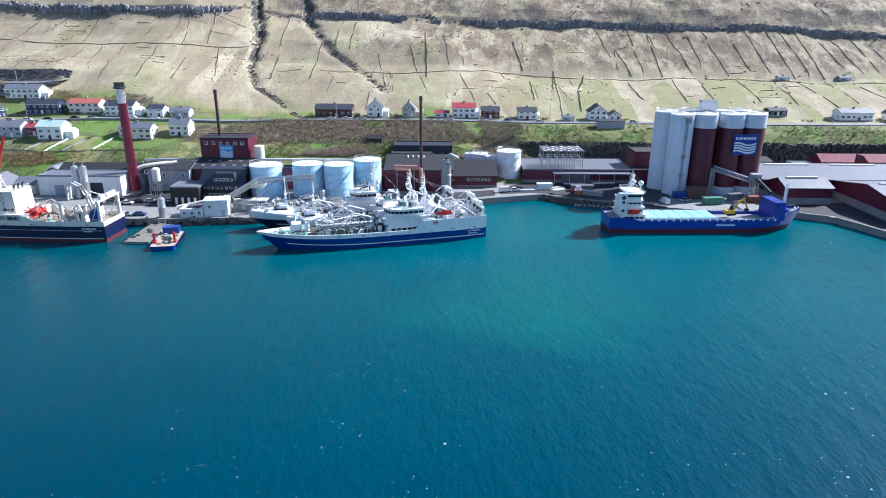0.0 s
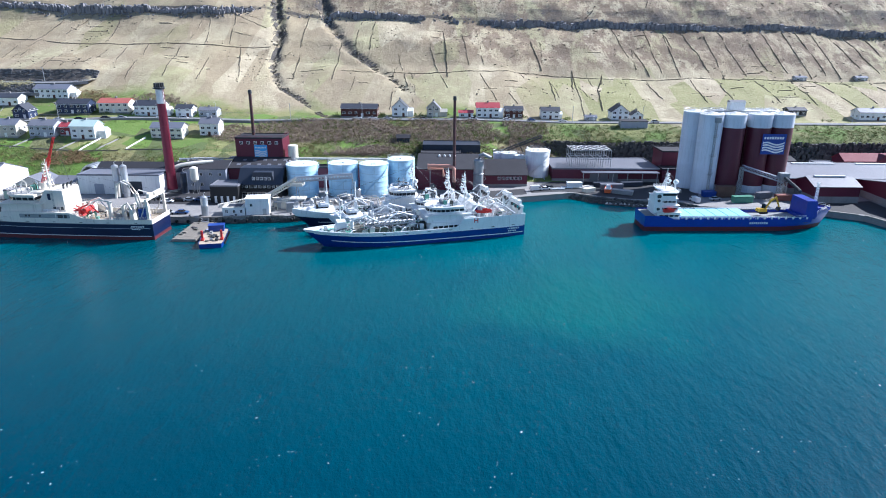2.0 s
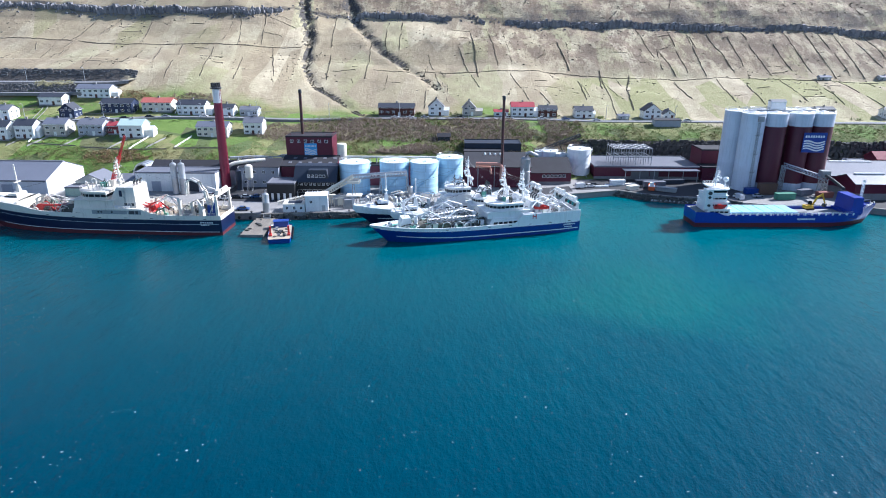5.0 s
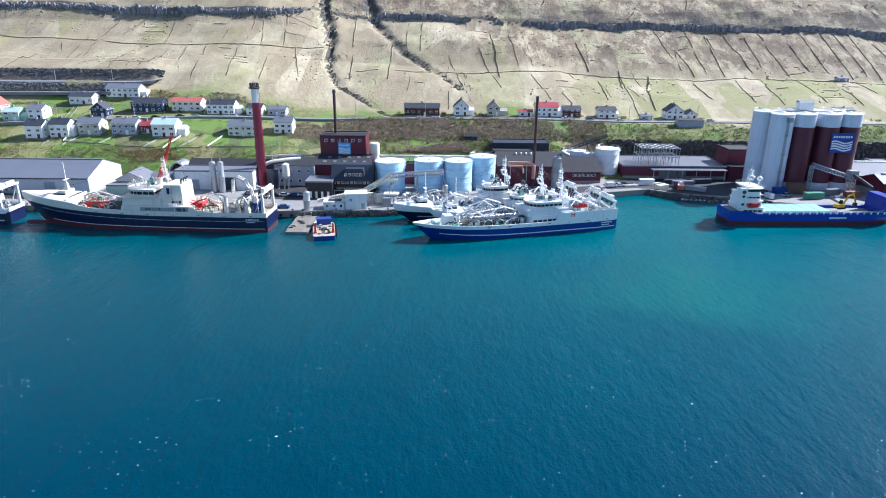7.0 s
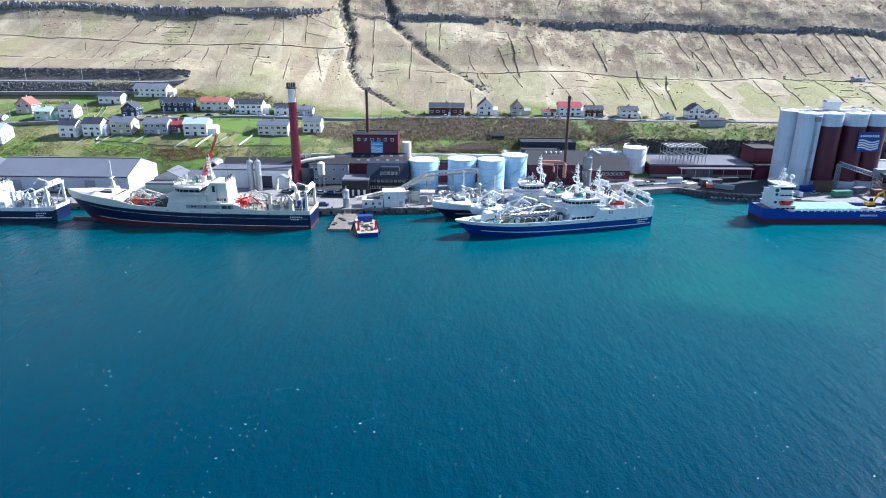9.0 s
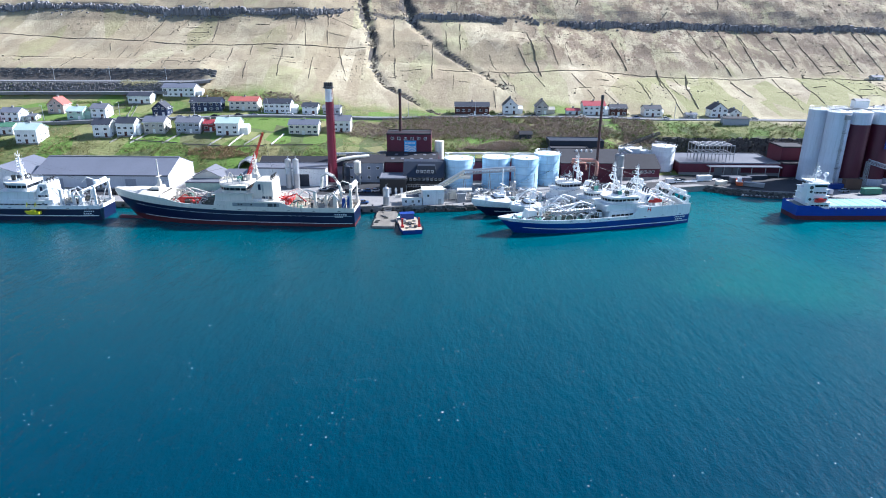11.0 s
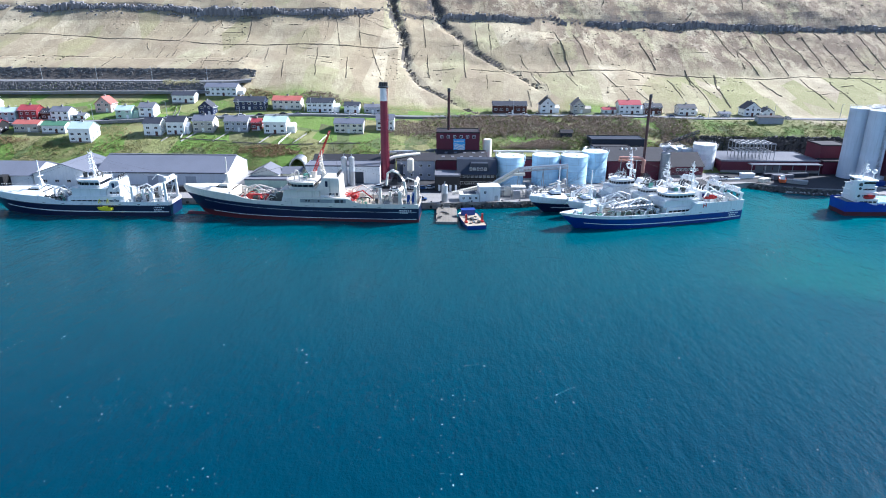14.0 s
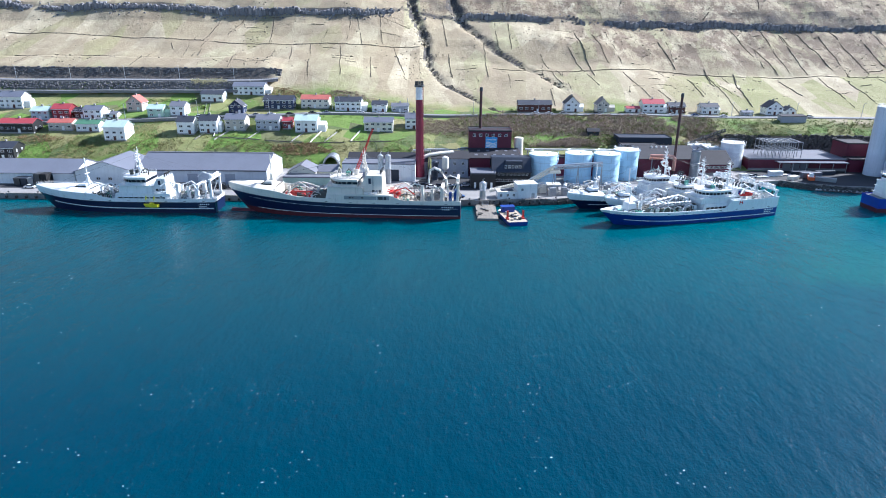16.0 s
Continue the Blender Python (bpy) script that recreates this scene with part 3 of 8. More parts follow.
for line in GULLIES:
    for (ax, ay), (bx, by) in zip(line, line[1:]):
        for k in range(int(math.hypot(bx - ax, by - ay) * (5 if line is GULLIES[0] else 4))):
            t, s = rnd.random(), rnd.uniform(0.3, 1.0)
            y = ay + (by - ay) * t
            wide = float(np.interp(y, (350, 430, 480, 520), (0.6, 0.9, 2.0, 3.2))) * (0.6 + 0.8 * abs(noise.noise((y * 0.06, ax * 0.1, 3.0))) * 2)
            if noise.noise((y * 0.09, bx, 6.0)) < (-0.25 if line is GULLIES[0] else 0.0):
                continue
            x = ax + (bx - ax) * t + rnd.gauss(0, wide)
            y += rnd.gauss(0, 1.2)
            g.lump((x, y, height(x, y) + 0.1), (s, s, s * 0.8), rnd)
for k in range(5200):
    x, y = rnd.uniform(-430, 330), rnd.uniform(378, 590)
    dense = 0.04 + 0.5 * (x > -30) * (y > 440) + 0.5 * (y > 500)
    if noise.noise((x * 0.018, y * 0.018, 7.0)) + 0.5 * noise.noise((x * 0.07, y * 0.07, 2.0)) < 0.12 and rnd.random() > dense:
        continue
    s = rnd.uniform(0.22, 0.7) * (1.5 if rnd.random() < 0.05 else 1)
    g.lump((x, y, height(x, y) + 0.1), (s * 1.3, s, s * 0.7), rnd)
solid("boulders", g, WALLSTONE, "scattered dark boulders and scree on the slope", "boulders", kind="stuff", smooth=0)

# old field walls: a long one along the slope, others down it, short ones across
g = Geo()


def field_wall(ax, ay, bx, by, skip=0.12, stout=1.0):
    ln = math.hypot(bx - ax, by - ay)
    seed = rnd.uniform(0, 99)
    steps = int(ln / 0.62)
    for k in range(steps):
        t = k / steps
        worn = noise.noise((k * 0.06, seed, 1.0))
        if worn < -0.5 + 2.0 * skip or rnd.random() < skip * 0.5:
            continue
        sway = 0.9 * noise.noise((k * 0.03, seed, 4.0)) + 0.5 * noise.noise((k * 0.16, seed, 9.0))
        across = sway * min(1, 6 * t, 6 * (1 - t))
        x = ax + (bx - ax) * t + across * (by - ay) / ln + rnd.uniform(-0.1, 0.1)
        y = ay + (by - ay) * t - across * (bx - ax) / ln + rnd.uniform(-0.1, 0.1)
        big = stout * (0.75 + 0.6 * max(0, worn))
        g.lump((x, y, height(x, y) + 0.12 * big), (rnd.uniform(0.3, 0.6) * big, rnd.uniform(0.5, 0.85) * big, rnd.uniform(0.4, 0.75) * big), rnd)


def wall_run(line, skip=0.03, stout=1.0):
    for (ax, ay), (bx, by) in zip(line, line[1:]):
        field_wall(ax, ay, bx, by, skip, stout)


wall_run(((-430, 447), (-363, 444), (-287, 435), (-244, 428), (-173, 431), (-131, 443)), 0.02, 1.15)
wall_run(((-80, 418), (-32, 416), (15, 421), (45, 431), (94, 424), (150, 425), (280, 420), (360, 420)), 0.02)
wall_run(((-400, 404), (-330, 398)))
# walls in the middle of the slope, top end and foot
for ax, ay, bx, by in ((-45, 441, -36, 393), (-24, 449, -12, 391), (9, 416, 17, 375), (71, 434, 65, 353), (109, 501, 113, 452), (118, 473, 122, 430), (-116, 500, -112, 447), (-75, 490, -75, 449),
                       (-65, 488, -65, 446), (-85, 453, -84, 402), (-112, 447, -108, 400), (-2, 474, 2, 428), (54, 432, 52, 373), (25, 386, 29, 371), (145, 532, 139, 513), (147, 488, 147, 467), (-45, 384, -45, 360)):
    field_wall(ax, ay, bx, by, 0.06, 0.85)
# broken stream beds, wide and dark
for line in (((47, 470), (51, 435)), ((90, 429), (81, 399), (77, 364)), ((-15, 476), (-12, 409)), ((71, 434), (66, 400))):
    wall_run(line, 0.0, 1.2)
# western walls
for ax, ay, bx, by in ((-281, 474, -285, 433), (-242, 472, -237, 432), (-180, 472, -172, 432), (-164, 480, -158, 438), (-207, 428, -199, 373), (-186, 426, -179, 377), (-164, 415, -160, 379), (-219, 423, -215, 394),
                       (-150, 437, -139, 391), (-340, 469, -340, 458), (-309, 440, -300, 419), (-263, 473, -271, 447), (-170, 478, -140, 470), (-160, 455, -140, 452)):
    field_wall(ax, ay, bx, by, 0.09, 0.8)
# the rest: narrow plots in the east, and faint ones everywhere
x = 122.0
while x < 345:
    x += rnd.uniform(8, 17)
    top = float(np.interp(x, *zip(*BAND))) - 4
    field_wall(x, top - rnd.uniform(0, 10), x - rnd.uniform(-2, 6), 424 + rnd.uniform(0, 14), 0.06, 0.95)
x = 88.0
while x < 345:
    x += rnd.uniform(12, 30)
    field_wall(x, 421, x - rnd.uniform(-2, 7), rnd.uniform(362, 385), 0.08, 0.9)
for k in range(34):
    x = rnd.uniform(-420, 118)
    y = rnd.uniform(392, 476)
    if -150 < x < -116:
        continue
    field_wall(x, y, x + rnd.uniform(-4, 4), y - rnd.uniform(12, 34), 0.15, 0.65)
for k in range(60):
    x, y = rnd.uniform(-115, 320) if k % 3 else rnd.uniform(-330, -150), rnd.uniform(385, 488)
    field_wall(x, y, x + rnd.uniform(5, 15), y + rnd.uniform(-2, 2), 0.06, rnd.uniform(0.6, 1.0))
for k in range(26):
    x, y = rnd.uniform(-420, 330), rnd.uniform(505, 560)
    field_wall(x, y, x + rnd.uniform(-8, 8), y - rnd.uniform(6, 26), 0.1, 1.0)
solid("dry_stone_walls", g, WALLSTONE, "tumbled old dry stone field walls with turf", "stone walls", kind="stuff", smooth=0)

# quay: one concrete apron with a stone-faced edge
SHORE = ((-560, 212), (-288, 211), (-202, 210.5), (-126, 207.5), (-98, 206), (-67, 209.5), (16, 237.5), (39, 245), (49, 238.5), (60, 234.5), (77, 232), (84, 226), (92, 223), (126, 221.5), (138, 215), (145, 199), (151, 187), (300, 172), (560, 150))
quay = solid("quay", Geo().prism(list(SHORE) + [(560, 311), (-560, 311)], -5, 2.1), CONCRETE, "pale worn concrete quay apron along the harbour", "quay", kind="structure", smooth=0)
coping = Geo()
wall_face = Geo()
for (ax, ay), (bx, by) in zip(SHORE, SHORE[1:]):
    d = Vector((bx - ax, by - ay, 0))
    nrm = Vector((d.y, -d.x, 0)).normalized()
    for k in range(int(d.length / 2.4)):
        a, b = Vector((ax, ay, 0)) + d * (k * 2.4 / d.length), Vector((ax, ay, 0)) + d * ((k * 2.4 + 2.3) / d.length)
        q = [(p.x, p.y) for p in (a + nrm * 0.15, b + nrm * 0.15, b - nrm * 0.7, a - nrm * 0.7)]
        coping.prism(q, 1.9, 2.35)
part("quay_coping", coping, CONCRETE_OLD, quay, "weathered concrete edge beams", 0)
yard = Geo()
for poly in (((-128, 224), (-96, 223), (-95, 244), (-120, 250)), ((22, 245), (34, 247.5), (40, 246.5), (49, 240.5), (60, 236.5), (86, 234), (90, 247), (88, 271), (80, 265.8), (34, 265.8), (22, 254)), ((-20, 226), (20, 243), (20, 252), (-20, 240)),
             ((127, 222.5), (139, 216.5), (146, 201), (153, 201), (153, 236), (129, 232)), ((-330, 220), (-180, 220), (-180, 229), (-330, 226))):
    yard.prism(poly, 2.09, 2.12)
part("yard_asphalt", yard, ASPHALT, quay, "dark wet asphalt yards", 0)

# riprap at the shore and the stone facing below the booth
g = Geo()
for line, dens in ((((38, 246), (49, 238.5), (60, 234.5), (77, 232), (85, 226), (92, 223)), 7), (((-98, 206), (-67, 209.5), (-40, 218.6)), 5)):
    for (ax, ay), (bx, by) in zip(line, line[1:]):
        ln = math.hypot(bx - ax, by - ay)
        for k in range(int(ln * dens)):
            t, f, s = rnd.random(), rnd.random(), rnd.uniform(0.5, 1.3)
            nx, ny = (by - ay) / ln, -(bx - ax) / ln
            o = f * (2.6 if dens == 7 else 0.9) - 0.4
            g.lump((ax + (bx - ax) * t + nx * o, ay + (by - ay) * t + ny * o, 1.9 - f * 2.2), (s, s, s * 0.8), rnd)
solid("shore_riprap", g, SHORE_ROCK, "grey rubble rock armour at the waterline", "rubble", kind="stuff", smooth=0)

g = Geo()
for k in range(150):
    t = rnd.random()
    s = rnd.uniform(.22, .6)
    g.lump((50 + 30 * t, 236.2 - 8.2 * t + rnd.gauss(0, .45), .25 + rnd.uniform(0, .5)), (s, s, s * .8), rnd)
solid("pale_stones", g, island_paint("pale_stone", (0.3, 0.3, 0.28), (0.75, 0.74, 0.7), .9), "pale stones scattered along the dark waterline", "stones", kind="stuff", smooth=0)

# natural rock face behind the eastern yards
g = Geo()
DARK_ROCK = island_paint("wet_dark_rock", (0.014, 0.016, 0.018), (0.1, 0.1, 0.095), 0.85)
for k in range(6500):
    x = rnd.uniform(36, 430)
    f = rnd.random()
    if noise.noise((x * 0.05, f * 2, 5.0)) < -0.35:
        continue
    y = 308 + 4.5 * f + rnd.uniform(-0.8, 0.8)
    s = rnd.uniform(0.4, 1.5)
    g.lump((x, y, 2 + 9.5 * f), (s, s, s * 1.25), rnd)
solid("rock_cutting", g, DARK_ROCK, "dark rock cutting below the road", "rock face", kind="stuff", smooth=0)
g = Geo()
for k in range(2600):
    x = rnd.uniform(-470, -216)
    f = rnd.random()
    q = rnd.uniform(0.5, 1.3)
    g.lump((x, 373.4 + 5 * f + rnd.uniform(-0.4, 0.4), 34.4 + 6.0 * f), (q * 1.5, q, q), rnd)
for k in range(3600):
    x = rnd.uniform(-470, -232)
    f = rnd.random()
    g.lump((x, 353.5 + 5.5 * f, height(x, 353.5 + 5.5 * f) + 0.1), (rnd.uniform(0.3, 1.1),) * 3, rnd)
solid("road_cutting", g, island_paint("blasted_rock", (0.05, 0.05, 0.055), (0.23, 0.225, 0.22), .9), "raw dark rock cutting above the upper road", "rock face", kind="stuff", smooth=0)


def ribbon(pts, w, lift, material, name, label):
    g = Geo()
    dense = []
    for p, q in zip(pts, pts[1:]):
        n_ = max(2, int(math.hypot(q[0] - p[0], q[1] - p[1]) / 3))
        dense += [(p[0] + (q[0] - p[0]) * k / n_, p[1] + (q[1] - p[1]) * k / n_) for k in range(n_)]
    dense.append(pts[-1])
    vs = []
    for k, (x, y) in enumerate(dense):
        ax, ay = dense[max(0, k - 1)]
        bx, by = dense[min(len(dense) - 1, k + 1)]
        ln = math.hypot(bx - ax, by - ay)
        nx, ny = -(by - ay) / ln, (bx - ax) / ln
        z = max(height(x + nx * o, y + ny * o) for o in (-w / 2, 0, w / 2)) + lift
        vs += [(x - nx * w / 2, y - ny * w / 2, z - 1.6), (x - nx * w / 2, y - ny * w / 2, z), (x + nx * w / 2, y + ny * w / 2, z), (x + nx * w / 2, y + ny * w / 2, z - 1.6)]
    fs = []
    for k in range(len(dense) - 1):
        for i in range(3):
            fs.append((4 * k + i, 4 * k + 4 + i, 4 * k + 5 + i, 4 * k + 1 + i))
    g.add(vs, fs)
    ob = solid(name, g, material, label, "road", kind="structure", smooth=0)
    return ob, [(vs[4 * k + 1][0], vs[4 * k + 1][1], vs[4 * k + 1][2]) for k in range(len(dense))]


ROAD_LINE = ((-520, 296), (-420, 300), (-291, 307), (-202, 318), (-141, 329), (-68, 337.5), (-8, 338), (64, 341), (154, 340), (235, 341), (420, 341), (600, 341))
road, edge_line = ribbon(ROAD_LINE, 5.5, 0.2, ROAD_GREY, "road", "grey village road along the slope")
upper_road, upper_edge = ribbon(((-520, 364), (-381, 364), (-315, 365), (-239, 366), (-215, 367)), 9, 0.25, ROAD_GREY, "upper_road", "wide grey road cut into the slope")
ribbon(((-520, 350.5), (-381, 350.5), (-300, 351), (-250, 351.5), (-236, 352)), 4.2, 0.15, ROAD_GREY, "gravel_track", "grey gravel track under the upper road")
g = Geo()
for p, q in zip(edge_line, edge_line[1:]):
    if p[0] > -75:
        g.tube([Vector(p) + Vector((0, 0, 0.75)), Vector(q) + Vector((0, 0, 0.75))], 0.09, 4)
        g.tube([Vector(p), Vector(p) + Vector((0, 0, 0.75))], 0.08, 4)
part("guard_rail", g, GALV, road, "galvanised crash barrier", 0)
g = Geo()
for p, q in zip(upper_edge, upper_edge[1:]):
    g.tube([Vector(p) + Vector((0, 0, 0.75)), Vector(q) + Vector((0, 0, 0.75))], 0.09, 4)
    g.tube([Vector(p), Vector(p) + Vector((0, 0, 0.75))], 0.08, 4)
part("guard_rail", g, GALV, upper_road, "galvanised crash barrier", 0)

# ---- factory buildings ----
Q = 2.1    # quay level


def window_mesh(w, h):
    frame_ = Geo()
    for a in ((-w / 2, -w / 2 + 0.12, -h / 2, h / 2), (w / 2 - 0.12, w / 2, -h / 2, h / 2), (-w / 2, w / 2, -h / 2, -h / 2 + 0.12), (-w / 2, w / 2, h / 2 - 0.12, h / 2), (-0.05, 0.05, -h / 2, h / 2)):
        frame_.box(a[0], a[1], -0.09, 0.03, a[2], a[3])
    pane_ = Geo().box(-w / 2 + 0.1, w / 2 - 0.1, -0.045, 0.02, -h / 2 + 0.1, h / 2 - 0.1)
    return mesh_of("window_frame", frame_, WHITE, 0), mesh_of("pane", pane_, GLASS, 0)


WIN = {k: window_mesh(*k) for k in ((1.3, 1.3), (1.0, 1.2), (1.8, 1.2), (1.1, 1.1))}


def window(parent, x, y, z, size=(1.3, 1.3), rz=0.0):
    f, p = WIN[size]
    w = piece("window", f, parent, (x, y, z), rz)
    piece("pane", p, w)
    return w


def shed(name, label, x0, x1, y0, y1, eave, ridge, wall, roof, axis="x", turn=0.0, plinth=None, base=Q, over=0.5, group=""):
    """A hall with a gabled roof whose ridge runs along axis; heights above its base."""
    cx, cy, lx, ly = (x0 + x1) / 2, (y0 + y1) / 2, (x1 - x0) / 2, (y1 - y0) / 2
    ob = thing(name, label, "building", (cx, cy, base), turn, group)
    body, top = Geo(), Geo()
    t = 0.22
    if axis == "x":
        body.plank([(-ly, 0), (ly, 0), (ly, eave), (0, ridge), (-ly, eave)], -lx, lx)
        k = (ridge - eave) / ly
        for s in (-1, 1):
            top.plank([(s * (ly + over), eave - k * over + 0.03), (s * (ly + over), eave - k * over + t), (0, ridge + t), (0, ridge + 0.03)], -lx - over, lx + over)
    else:
        body.slab([(-lx, 0), (lx, 0), (lx, eave), (0, ridge), (-lx, eave)], -ly, ly)
        k = (ridge - eave) / lx
        for s in (-1, 1):
            top.slab([(s * (lx + over), eave - k * over + 0.03), (s * (lx + over), eave - k * over + t), (0, ridge + t), (0, ridge + 0.03)], -ly - over, ly + over)
    part("wall", body, wall, ob, "", 0)
    part("roof", top, roof, ob, "", 0)
    if plinth:
        part("plinth", Geo().box(-lx - 0.06, lx + 0.06, -ly - 0.06, ly + 0.06, 0, plinth), CONCRETE, ob, "pale concrete base wall", 0)
    return ob, lx, ly


def flat_block(name, label, x0, x1, y0, y1, h, wall, roof, turn=0.0, base=Q, parapet=0.35, group=""):
    cx, cy, lx, ly = (x0 + x1) / 2, (y0 + y1) / 2, (x1 - x0) / 2, (y1 - y0) / 2
    ob = thing(name, label, "building", (cx, cy, base), turn, group)
    part("wall", Geo().box(-lx, lx, -ly, ly, 0, h), wall, ob, "", 0)
    g = Geo().box(-lx + 0.2, lx - 0.2, -ly + 0.2, ly - 0.2, h, h + 0.05)
    part("roof", g, roof, ob, "", 0)
    g = Geo()
    for a in ((-lx - .08, lx + .08, -ly - .08, -ly + .22), (-lx - .08, lx + .08, ly - .22, ly + .08), (-lx - .08, -lx + .22, -ly + .22, ly - .22), (lx - .22, lx + .08, -ly + .22, ly - .22)):
        g.box(*a, h - 0.25, h + parapet)
    part("parapet", g, roof, ob, "", 0)
    return ob, lx, ly


def add_door(ob, x, y, w, h, material, rz=0.0, z=0.0):
    me = mesh_of("door", Geo().box(-w / 2, w / 2, -0.08, 0.05, 0.03, h).box(-w / 2 - 0.12, -w / 2, -0.12, 0.05, 0, h + 0.12).box(w / 2, w / 2 + 0.12, -0.12, 0.05, 0, h + 0.12).box(-w / 2, w / 2, -0.12, 0.05, h, h + 0.12), material, 0)
    return piece("door", me, ob, (x, y, z), rz)


def strip(parent, name, material, *boxes, label=""):
    g = Geo()
    for b in boxes:
        g.box(*b)
    return part(name, g, material, parent, label, 0)


# tall red chimney with a white head and a toothed crown
ch = thing("chimney", "tall oxide-red steel chimney with white top and toothed crown", "chimney", (-123.3, 245.2, Q))
part("plinth", Geo().box(-3, 3, -3, 3, 0, 0.5), CONCRETE, ch, "", 0)
part("shaft", Geo().lathe(0, 0, [(0.3, 2.0), (9, 1.78), (34.5, 1.52)], 32), RED_STEEL, ch)
part("head", Geo().lathe(0, 0, [(34.5, 1.54), (40.2, 1.45)], 32), WHITE, ch, "white painted head")
crown = Geo().lathe(0, 0, [(39.8, 1.6), (40.1, 2.3), (40.4, 2.35), (40.6, 1.5)], 32)
for k in range(12):
    a = k * math.pi / 6
    crown.tube([(1.6 * math.cos(a), 1.6 * math.sin(a), 40.4), (1.55 * math.cos(a), 1.55 * math.sin(a), 42.2)], 0.3, 6)
part("crown", crown, DARK_STEEL, ch, "dark toothed crown and gallery")
part("ladder", Geo().truss((1.9, -0.7, 0.5), (1.6, -0.5, 39.8), 0.5, 0.4, 0.05, 40), RED_STEEL, ch)
for z in (8.6, 17, 25.5):
    part("collar", Geo().lathe(0, 0, [(z, 1.9 - z * .009), (z + .3, 1.9 - z * .009)], 28), RED_STEEL, ch)
part("duct", Geo().tube([(1.2, 0.5, 9), (4, 1.5, 10), (9, 4, 10.4), (15, 7, 10.4)], 0.8, 12), CREAM, ch, "pale flue duct")

# slim dark stacks
for x, y, z0, z1, r in ((-95.4, 268, 19, 39.9, 0.62), (-9.4, 246.2, Q, 40, 0.55)):
    st = thing("exhaust_stack", "slim rust-brown steel exhaust stack with a capped top", "chimney", (x, y, z0), group="slim stacks")
    part("shaft", Geo().lathe(0, 0, [(0, r * 1.1), (z1 - z0 - 1.6, r)], 18), paint("brown_stack", (0.075, 0.03, 0.03), 0.6, var=0.2, streak=0.5), st)
    part("cap", Geo().lathe(0, 0, [(z1 - z0 - 1.6, r * 1.2), (z1 - z0 - 1.1, r * 1.3), (z1 - z0, r * 1.05)], 18), DARK_STEEL, st)
    for k in range(1, 6):
        part("collar", Geo().lathe(0, 0, [(k * (z1 - z0) / 6, r * 1.2), (k * (z1 - z0) / 6 + 0.2, r * 1.2)], 16), DARK_STEEL, st)


def tank(name, label, x, y, r, h, wall, roof, group, stair=True):
    ob = thing(name, label, "storage tank", (x, y, Q), rnd.uniform(0, 40), group)
    rows = [(0, r)]
    for k in range(1, 6):
        rows += [(h * k / 6 - 0.03, r), (h * k / 6, r + 0.03), (h * k / 6 + 0.05, r)]
    part("shell", Geo().lathe(0, 0, rows + [(h, r)], 48), wall, ob)
    part("roof", Geo().lathe(0, 0, [(h, r + 0.08), (h + 0.12, r + 0.08), (h + 0.14, r - 0.05), (h + r * 0.1, 0.4)], 48), roof, ob)
    rl = Geo()
    rl.rail([(r * 0.97 * math.cos(a * math.pi / 12), r * 0.97 * math.sin(a * math.pi / 12), h + 0.12) for a in range(25)], 1.0, 1.4, 0.035)
    part("handrail", rl, GALV, ob, "", 0)
    if stair:
        s = Geo()
        for k in range(26):
            a = math.pi * (1.15 + 0.75 * k / 26)
            c, d = math.cos(a), math.sin(a)
            s.lump(((r + 0.3) * c, (r + 0.3) * d, h * (k + 1) / 26), (0.6, 0.6, 0.08), random.Random(1))
        pts = [((r + 0.6) * math.cos(math.pi * (1.15 + 0.75 * k / 26)), (r + 0.6) * math.sin(math.pi * (1.15 + 0.75 * k / 26)), h * (k + 1) / 26 + 1.0) for k in range(26)]
        s.tube(pts, 0.05, 4)
        part("stair", s, wall, ob, "", 0)
    for a in (3.6, 4.4, 5.1):
        nozzle = Geo().tube([(r * math.cos(a), r * math.sin(a), 1.0), ((r + 1.6) * math.cos(a), (r + 1.6) * math.sin(a), 1.0), ((r + 1.6) * math.cos(a), (r + 1.6) * math.sin(a), 0.1)], 0.22, 8)
        part("pipe", nozzle, GALV, ob)
    part("manhole", Geo().lathe(0, -r * 0.4, [(h + 0.2, 0.45), (h + 0.8, 0.45)], 14), roof, ob)
    return ob


for x, y, r, h in ((-69, 239.5, 6.05, 12.4), (-53.2, 241.3, 5.85, 12.6), (-41, 240.5, 5.65, 12.6), (-30.8, 247.6, 5.5, 13.1)):
    tank("oil_tank", "pale blue cylindrical steel fish-oil tank with shallow roof", x, y, r, h, TANK_BLUE, TANK_TOP, "pale blue tanks")
tank("white_tank", "large white cylindrical steel tank behind the sheds", 27.7, 273.5, 5.3, 12.2, WHITE, WHITE, "white tanks")
tank("white_tank", "smaller white cylindrical steel tank", 15.5, 279, 3.6, 10, WHITE, WHITE, "white tanks", False)
tank("white_tank", "slender white cylindrical steel tank", 20.3, 276, 2.5, 9.4, WHITE, WHITE, "white tanks", False)
tank("white_tank", "slender white cylindrical steel tank", 11.0, 281, 2.3, 9.6, WHITE, WHITE, "white tanks", False)

# feed silos: two white, six maroon with white heads and feet
SILO_H = 31.2


